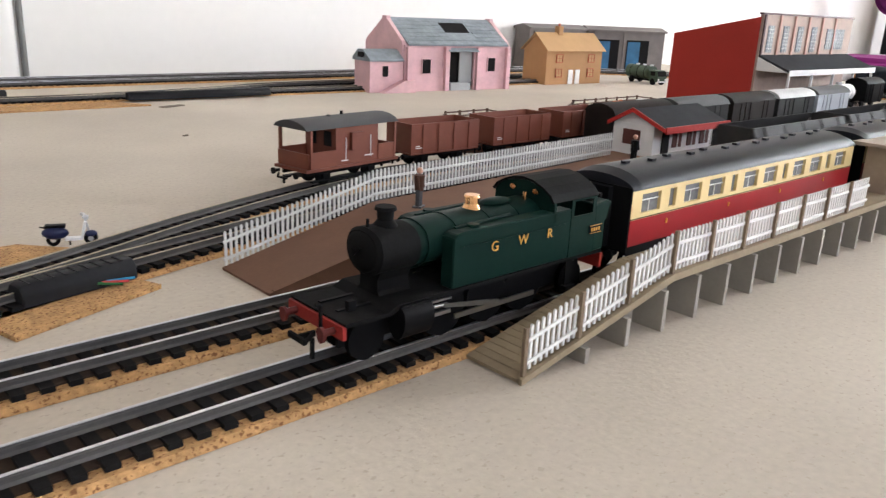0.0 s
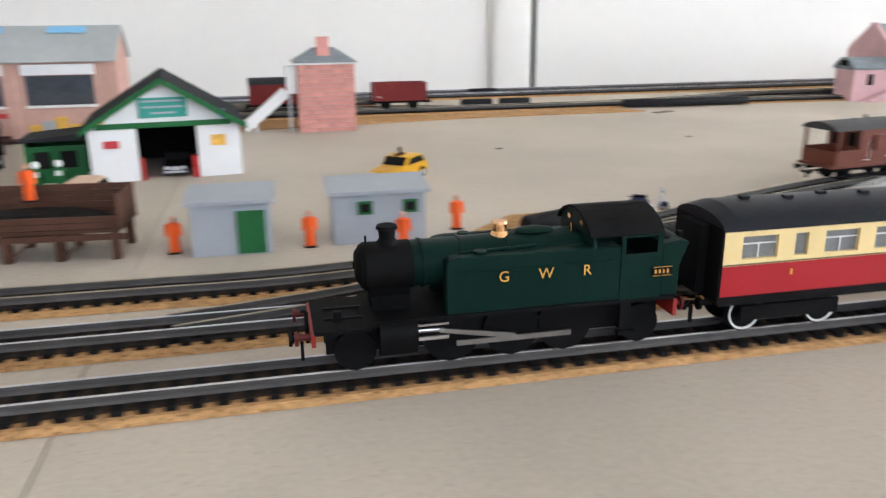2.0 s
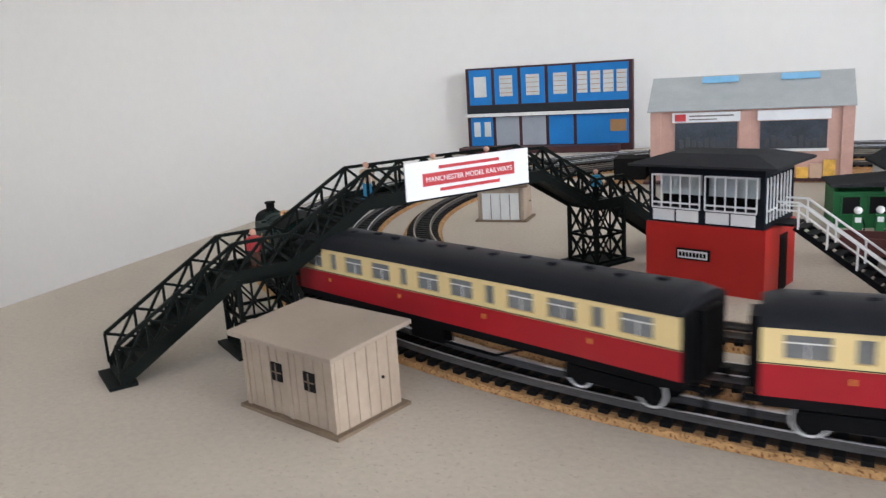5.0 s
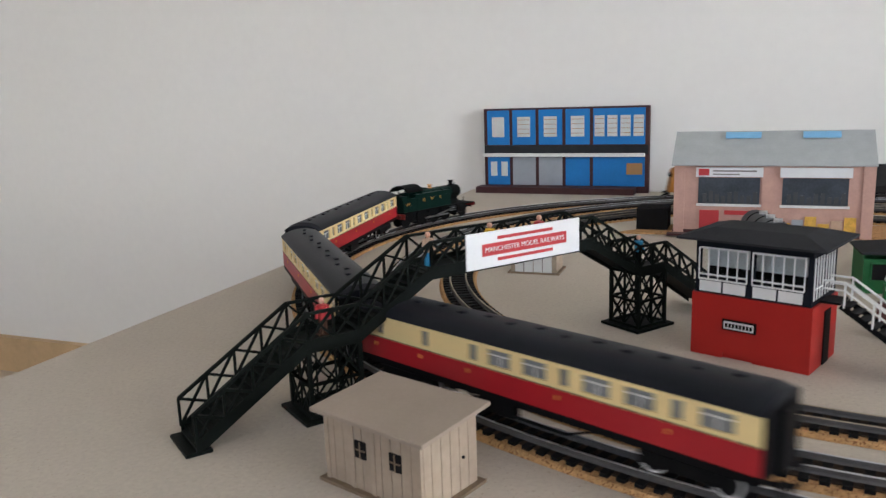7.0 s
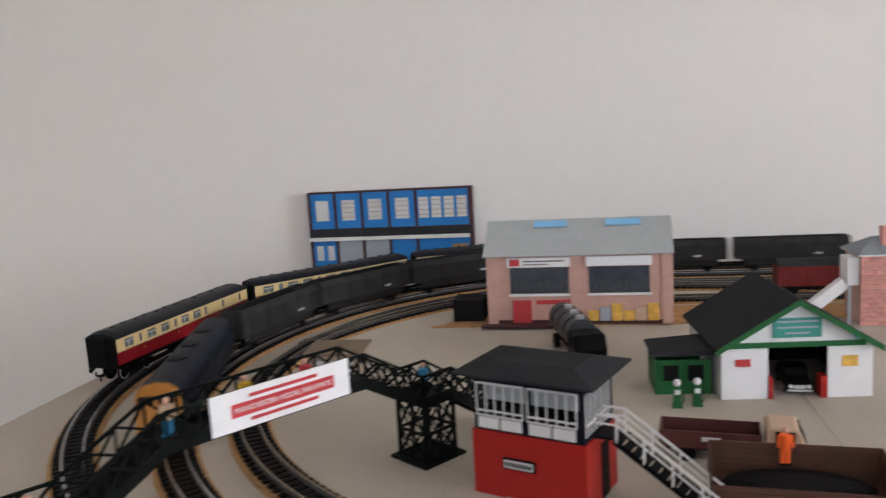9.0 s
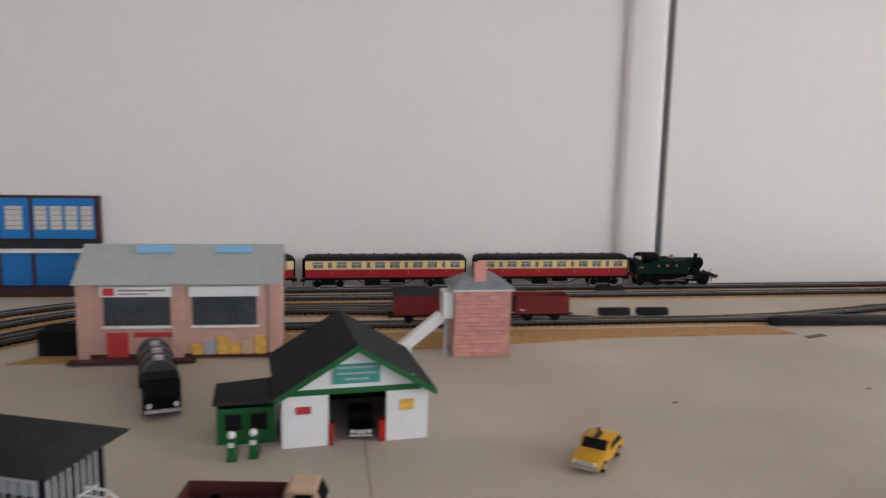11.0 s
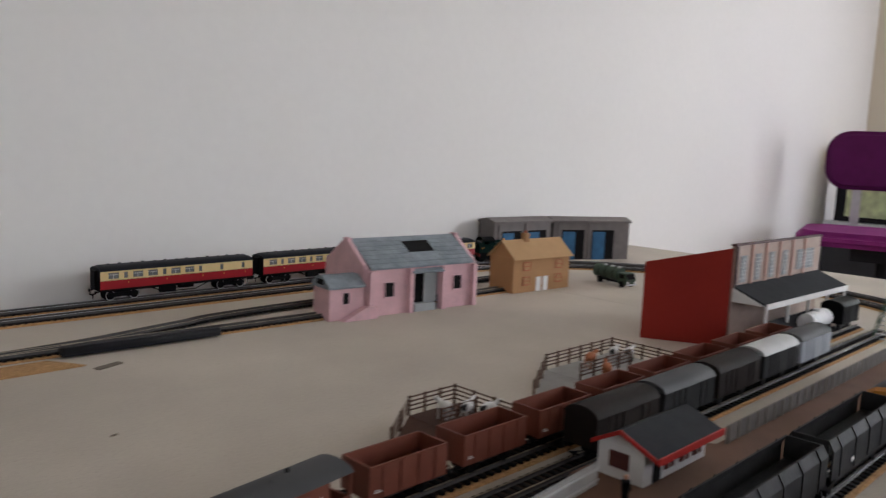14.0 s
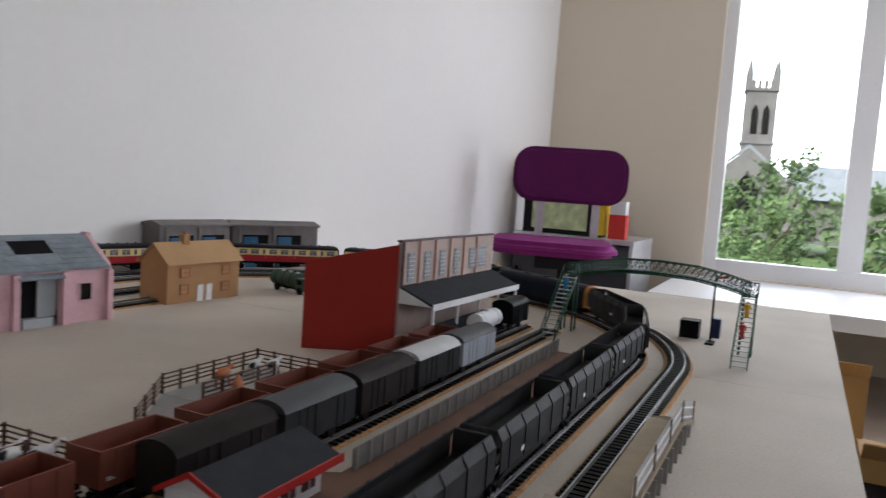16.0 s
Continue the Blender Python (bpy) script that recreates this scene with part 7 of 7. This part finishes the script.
def cattle_dock(x, y, L, D, ramp, label, base="timber"):
    t = thing("cattle_dock", pose(x, y, 0), label, "cattle pen", "cattle docks beside the siding")
    z = 0.011
    part("platform", box(B(), 0, L, 0, D, 0, z), base, t)
    bm = B()
    low = [(-ramp, D * 0.35), (0, 0.002), (0, D), (-ramp, D * 0.62)]
    A = [bm.verts.new((p, q, 0)) for p, q in low]
    C = [bm.verts.new((p, q, z - 0.0002 if p == 0 else 0.0008)) for p, q in low]
    bm.faces.new(A[::-1]), bm.faces.new(C)
    for i in range(4):
        bm.faces.new((A[i], A[(i + 1) % 4], C[(i + 1) % 4], C[i]))
    bmesh.ops.recalc_face_normals(bm, faces=bm.faces)
    part("ramp", bm, base, t)
    runs = [((-ramp, D * 0.62, 0.001), (0, D, z)), ((0, D, z), (L, D, z)), ((L, D, z), (L, 0, z)), ((0, D * 0.45, z), (L * 0.75, D * 0.45, z))]
    for p, q in runs:
        p, q = Vector(p), Vector(q)
        n = max(1, round((q - p).length / 0.022))
        for k in range(n + 1):
            a = p.lerp(q, k / n)
            part("post", box(B(), a.x - 0.0009, a.x + 0.0009, a.y - 0.0009, a.y + 0.0009, a.z, a.z + 0.0185), "fence_brown", t)
        for h in (0.005, 0.009, 0.013, 0.017):
            part("rail", bars(B(), p + Vector((0, 0, h)), q + Vector((0, 0, h)), 0.0007, 0.0013), "fence_brown", t)
    return t


def cow(x, y, z, rz, mat="cow"):
    t = thing("model_cow", pose(x, y, z, 0, 0, rz), "black and white model cow" if mat == "cow" else "tan and white model cow", "cow", "cattle in the pens")
    part("body", ball(B(), (0, 0, 0.0125), 0.0062, 1.75, 0.85, 0.85, 12), mat, t, smooth=True)
    part("head", ball(tube(B(), (0.008, 0, 0.014), (0.0125, 0, 0.0165), 0.0026, 0.0020, 8), (0.0148, 0, 0.0160), 0.0023, 1.5, 0.9, 1.0, 8), mat, t, smooth=True)
    for sx in (-0.0065, 0.0065):
        for sy in (-0.0028, 0.0028):
            part("leg", tube(B(), (sx, sy, 0), (sx, sy, 0.010), 0.0010, 0.0014, 6), mat, t)
    part("tail", tube(B(), (-0.0105, 0, 0.0150), (-0.0120, 0, 0.0070), 0.0005, seg=5), mat, t)


def scooter():
    t = thing("motor_scooter", pose(-0.206, 0.690, 0.0022, 0, 0, -24), "dark blue and white model motor scooter", "scooter")
    for x in (-0.0085, 0.0090):
        w = part("wheel", tube(B(), (0, -0.0011, 0), (0, 0.0011, 0), 0.0033, seg=16), "black", t, m=pose(x, 0, 0.0033), smooth=True)
        part("hub", tube(B(), (0, -0.0013, 0), (0, 0.0013, 0), 0.0014, seg=10), "silver", w)
    part("rear_body", ball(B(), (-0.0075, 0, 0.0066), 0.0034, 1.9, 0.95, 1.0, 12), "scooter_blue", t, smooth=True)
    part("saddle", box(B(), -0.0120, -0.0025, -0.0018, 0.0018, 0.0096, 0.0110), "black", t, bevel=0.0006)
    part("rack", bars(B(), (-0.0145, 0, 0.0100), (-0.0110, 0, 0.0090), 0.0006), "black", t)
    part("footboard", box(B(), -0.0030, 0.0045, -0.0022, 0.0022, 0.0028, 0.0040), "white", t)
    part("leg_shield", prism(B(), [(0.0042, 0.0030), (0.0055, 0.0030), (0.0075, 0.0125), (0.0064, 0.0125)], -0.0030, 0.0030, "y"), "white", t)
    part("front_fork", bars(B(), (0.0090, 0, 0.0040), (0.0066, 0, 0.0150), 0.0010), "silver", t)
    part("front_guard", ball(B(), (0.0092, 0, 0.0056), 0.0024, 1.3, 0.8, 0.8, 10), "scooter_blue", t, smooth=True)
    part("handlebar", bars(B(), (0.0064, -0.0042, 0.0152), (0.0064, 0.0042, 0.0152), 0.0008), "silver", t)
    part("headlight", tube(B(), (0.0066, 0, 0.0146), (0.0086, 0, 0.0142), 0.0013, seg=10), "silver", t)
    part("mirror", ball(B(), (0.0062, -0.0042, 0.0172), 0.0010, seg=8), "silver", t)
    part("stand", bars(B(), (-0.001, 0, 0), (-0.001, 0, 0.003), 0.0008), "black", t)


def point_motor(x, y, rz, L=0.048, wires=False):
    t = thing("point_motor", pose(x, y, 0.0022, 0, 0, rz), "black plastic point motor cover beside the track", "point motor")
    part("housing", prism(B(), [(-0.0065, 0), (0.0065, 0), (0.0065, 0.0060), (0.0040, 0.0095), (-0.0040, 0.0095), (-0.0065, 0.0060)], -L / 2, L / 2), "plastic_black", t, bevel=0.0008, smooth=True)
    for k in range(9):
        part("rib", box(B(), -L / 2 + 0.004 + k * L / 10, -L / 2 + 0.0048 + k * L / 10, -0.0042, 0.0042, 0.0094, 0.0099), "plastic_black", t)
    if wires:
        for k, mt in enumerate(("garage_green", "sign_red", "blue_cloth")):
            part("wire", tube(B(), (L * 0.12 + k * 0.002, -0.0065, 0.003), (L * 0.30 + k * 0.003, -0.0105, 0.0012 + k * 0.0008), 0.0006, seg=6), mt, t)


def signal_post():
    t = thing("signal_post", pose(1.112, 0.478, 0), "black semaphore signal post with a lattice mast", "signal")
    part("base", box(B(), -0.014, 0.014, -0.006, 0.006, 0, 0.003), "black", t)
    part("mast", bars(B(), (0, 0, 0.003), (0, 0, 0.105), 0.0028), "lattice", t)
    part("arm", bars(B(), (0, -0.002, 0.098), (0.0, -0.018, 0.103), 0.0008, 0.0035), "sign_red", t)
    part("lamp", box(B(), -0.0015, 0.0015, 0.0015, 0.0045, 0.088, 0.093), "black", t)
    b = solid("relay_box", box(B(), 1.135, 1.165, 0.498, 0.526, 0, 0.027), "black", "black lineside relay box", "box", bevel=0.001)
    b = solid("relay_box", box(B(), 1.165, 1.185, 0.470, 0.482, 0, 0.030), "scooter_blue", "dark blue lineside cabinet", "box", bevel=0.001)


goods_shed(), cottage(), engine_sheds(), mill(), crate_store(), signal_box(), shop(), garage(), petrol_pumps(), brick_cabin(), blue_block()
ply_hut(pose(-0.927, 0.480, 0, 0, 0, -18.4), 0.061, 0.039, 0.0355, "weathered plywood lineside hut with small dark windows")
ply_hut(pose(-0.960, 0.911, 0, 0, 0, 1), 0.046, 0.030, 0.034, "pale plywood lineside hut with double doors", "ply_burnt", True)
grey_hut(-0.500, 0.664, 0.044, True), grey_hut(-0.420, 0.669, 0.055, False)
for x, y in ((-0.511, 0.676), (-0.434, 0.670), (-0.381, 0.654), (-0.341, 0.687)):
    figure(x, y, 0, "orange", "model track worker in orange overalls")
figure(-0.590, 0.700, 0.0300, "orange", "model track worker in orange overalls on the coal stage")
coal_stage()
c = car(pose(-0.351, 0.846, 0, 0, 0, 231) @ Matrix.Scale(1.14, 4), "yellow", "yellow model saloon car with a load on the roof")
part("roof_load", tube(box(B(), -0.006, 0.004, -0.0016, 0.0016, 0.0178, 0.0192), (-0.002, 0, 0.0192), (-0.001, 0, 0.0235), 0.0012, seg=8), "timber", c)
car(pose(-0.532, 0.930, 0.0001, 0, 0, 268), "black", "black model car parked in the garage")
lorry(pose(-0.716, 1.022, 0, 0, 0, 285) @ Matrix.Scale(1.25, 4), "tank_grey", "black", "black tanker lorry with a grey tank", True)
lorry(pose(-0.606, 0.778, 0, 0, 0, -8), "lorry_brown", "lorry_cream", "maroon dropside lorry with a cream cab")
lorry(pose(1.030, 1.172, 0, 0, 0, 255), "army_green", "army_green", "dull green model van by the sheds", True)
black_footbridge(), green_footbridge()
near_platform(), platform_fences(), far_platform(), station_building(), platform_shelter()
figure(-0.050, 0.600, 0.0202, "timber", "model figure with a brown rucksack on the platform", 30, "tank_grey")
figure(0.172, 0.612, 0.0202, "black", "model figure in a black suit on the platform", 0)
figure(0.318, 0.640, 0.0202, "yellow_cloth", "model figure in a yellow top on the platform", 0, "timber")
cattle_dock(0.195, 0.773, 0.058, 0.074, 0.045, "brown cattle dock with a post and rail fence")
cattle_dock(0.412, 0.778, 0.130, 0.084, 0.060, "stone cattle dock with a ramp and rail fence", "dock_base")
for x, y, z, rz, mt in ((0.212, 0.818, 0.011, 80, "cow"), (0.228, 0.808, 0.011, 20, "cow"), (0.240, 0.793, 0.011, 0, "cow"), (0.462, 0.838, 0.011, 10, "cow_tan"), (0.440, 0.802, 0.011, 40, "cow_tan"), (0.505, 0.836, 0.011, 15, "cow"), (0.518, 0.824, 0.011, 10, "cow")):
    cow(x, y, z, rz, mt)
scooter()
point_motor(-0.226, 0.6225, 12, 0.052, True)
point_motor(-0.285, 0.668, 20, 0.040)
for x, y, rz in ((-0.160, 1.312, 0), (-0.104, 1.310, 0), (0.130, 1.240, -2), (-0.110, 1.462, 0)):
    point_motor(x, y, rz, 0.045 if x < 0.1 else 0.19)
signal_post()


# ---- room furniture beyond the layout ----
def rounded(a, b, r, n=6):
    """Outline of a rectangle, half sizes a and b, with round corners."""
    out = []
    for k, (sx, sy) in enumerate(((1, 1), (-1, 1), (-1, -1), (1, -1))):
        for i in range(n + 1):
            q = (k + i / n) * math.pi / 2
            out.append((sx * (a - r) + r * math.cos(q), sy * (b - r) + r * math.sin(q)))
    return out


def office_chair():
    t = thing("office_chair", pose(2.62, 1.140, FLOOR_Z, 0, 0, 16), "purple upholstered swivel office chair", "chair")
    part("seat", prism(B(), [(x, y + 0.045) for x, y in rounded(0.21, 0.225, 0.11)], 0.462, 0.510, "z"), "seat_purple", t, bevel=0.018, smooth=True)
    part("backrest", prism(B(), [(y, z + 0.744) for y, z in rounded(0.215, 0.104, 0.075)], 0.152, 0.198), "purple", t, bevel=0.016, smooth=True)
    for y in (-0.105, 0.105):
        part("back_support", bars(B(), (0.185, y, 0.47), (0.185, y, 0.69), 0.030, 0.012), "silver", t)
    part("mechanism", box(B(), -0.12, 0.16, -0.10, 0.10, 0.415, 0.461), "plastic_black", t, bevel=0.006)
    part("gas_column", tube(B(), (0, 0, 0.10), (0, 0, 0.406), 0.028, 0.022), "plastic_black", t, smooth=True)
    for k in range(5):
        a = k * 2 * math.pi / 5
        part("base_arm", bars(B(), (0, 0, 0.095), (math.cos(a) * 0.28, math.sin(a) * 0.28, 0.065), 0.045, 0.030), "plastic_black", t)
        part("castor", tube(B(), (math.cos(a) * 0.28 - 0.018, math.sin(a) * 0.28, 0.027), (math.cos(a) * 0.28 + 0.018, math.sin(a) * 0.28, 0.027), 0.027), "plastic_black", t, smooth=True)


office_chair()
t = thing("storage_case", pose(3.02, 0.98, FLOOR_Z), "tall dark storage case with silver rounded edges", "case")
part("body", box(B(), 0.006, 0.42, 0.012, 0.50, 0, 0.478), "case", t, bevel=0.02)
part("silver_edge", box(B(), 0, 0.42, -0.004, 0.010, 0.0, 0.484), "silver", t, bevel=0.003)
part("lid", box(B(), 0, 0.424, -0.006, 0.504, 0.4842, 0.502), "silver", t, bevel=0.006)
TOP = FLOOR_Z + 0.502
t = thing("packaging_bag", pose(3.10, 1.17, TOP), "yellow and black printed packaging bag", "bag")
part("bag", box(B(), 0, 0.10, -0.04, 0.30, 0, 0.25), "plastic_black", t, bevel=0.03, smooth=True)
part("yellow_top", box(B(), 0.004, 0.096, -0.05, 0.31, 0.225, 0.305), "yellow_bag", t, "crumpled yellow top of the bag", bevel=0.028, smooth=True)
part("yellow_side", box(B(), -0.003, 0.09, -0.052, -0.012, 0.01, 0.24), "yellow_bag", t, bevel=0.012, smooth=True)
part("print_panel", box(B(), -0.004, -0.0005, 0.02, 0.26, 0.02, 0.16), "bag_print", t)
t = thing("carton", pose(3.10, 1.03, TOP), "red and white carton", "carton")
part("carton_body", box(B(), 0, 0.06, 0, 0.07, 0, 0.10), "carton_red", t, bevel=0.003)
part("carton_top", box(B(), 0.004, 0.056, 0.004, 0.066, 0.1001, 0.155), "white", t, bevel=0.006)
for x, y, w, h, mt, lab in ((1.66, 0.22, 0.10, 0.36, "cardboard", "tall open brown cardboard box"), (1.30, 0.14, 0.11, 0.30, "cardboard", "orange brown cardboard box")):
    t = thing("cardboard_box", pose(x, y, FLOOR_Z), lab, "box")
    part("carton_body", box(B(), 0, w, 0, w, 0, h), mt, t, bevel=0.002)
    part("flap", bars(B(), (0, w / 2, h), (-0.03, w / 2, h + 0.03), w, 0.003), mt, t)
t = thing("holdall", pose(0.98, 0.06, FLOOR_Z), "black fabric holdall on the floor", "bag")
part("bag_body", box(B(), 0, 0.42, 0, 0.20, 0, 0.26), "plastic_black", t, bevel=0.05, smooth=True)
part("strap", bars(B(), (0.10, 0.10, 0.26), (0.32, 0.10, 0.27), 0.03, 0.008), "plastic_black", t)

# small dark scraps and marks lying on the board
for x, y, w in ((-0.075, 0.330, 0.004), (0.065, 1.185, 0.016), (-0.18, 0.56, 0.003), (-0.010, 0.985, 0.003), (-0.23, 0.965, 0.003)):
    solid("scrap", box(B(), -w, w, -w * 0.28, w * 0.28, 0.0001, 0.0012), "seam", "small dark scrap lying on the board", "scrap", pose(x, y, 0, 0, 0, 20))

# the near sleepers, each a piece of its own
for owner, x, y, a in FRONT_SLEEPERS:
    ob = new("sleeper", sleeper_mesh)
    ob.parent = owner
    ob.matrix_basis = pose(x, y, 0, 0, 0, math.degrees(a))


# ---- what moves ----
PASSENGER_S = [(0, 0.196), (0.5, 0.231), (1, 0.294), (1.5, 0.370), (2, 0.450), (2.5, 0.550), (3, 0.657), (3.5, 0.768), (4, 0.882), (4.5, 1.006), (5.5, 1.262), (6.3, 1.475), (7, 1.668), (7.5, 1.815), (8, 1.972), (8.2, 2.035), (9, 2.287), (10.5, 2.780), (11, 2.950), (12, 3.289), (13.5, 3.805), (14.5, 4.148), (16, 4.662)]
COAL_S = [(0, -4.330), (8, -1.445), (14.5, 0.898), (16.0, 1.440)]


def on_track(k, front, back):
    xa, ya, _ = loop_point(k, front)
    xb, yb, _ = loop_point(k, back)
    return pose((xa + xb) / 2, (ya + yb) / 2, RAIL_TOP, 0, 0, math.degrees(math.atan2(ya - yb, xa - xb)))


def motions():
    times = [i * 0.25 for i in range(65)]
    # distance of each vehicle's middle behind the engine's front buffers, and half its wheelbase
    gap = 0.2670
    offs = [(0.0775, 0.022)] + [(0.284 + gap * k, 0.088) for k in range(3)]
    for ob, (off, half) in zip(PASSENGER, offs):
        rows = []
        for t in times:
            s = float(np.interp(t, [r[0] for r in PASSENGER_S], [r[1] for r in PASSENGER_S])) - off
            rows.append((t, on_track(1, s + half, s - half)))
        walk(ob, rows)
    offs = [(0.122, 0.074)] + [(0.253 + 0.082 + 0.1650 * k, 0.050) for k in range(HOPPERS)]
    for ob, (off, half) in zip(COAL_TRAIN, offs):
        rows = []
        for t in times:
            s = float(np.interp(t, [r[0] for r in COAL_S], [r[1] for r in COAL_S])) - off
            rows.append((t, on_track(2, -(s + half), -(s - half))))
        walk(ob, rows)


motions()
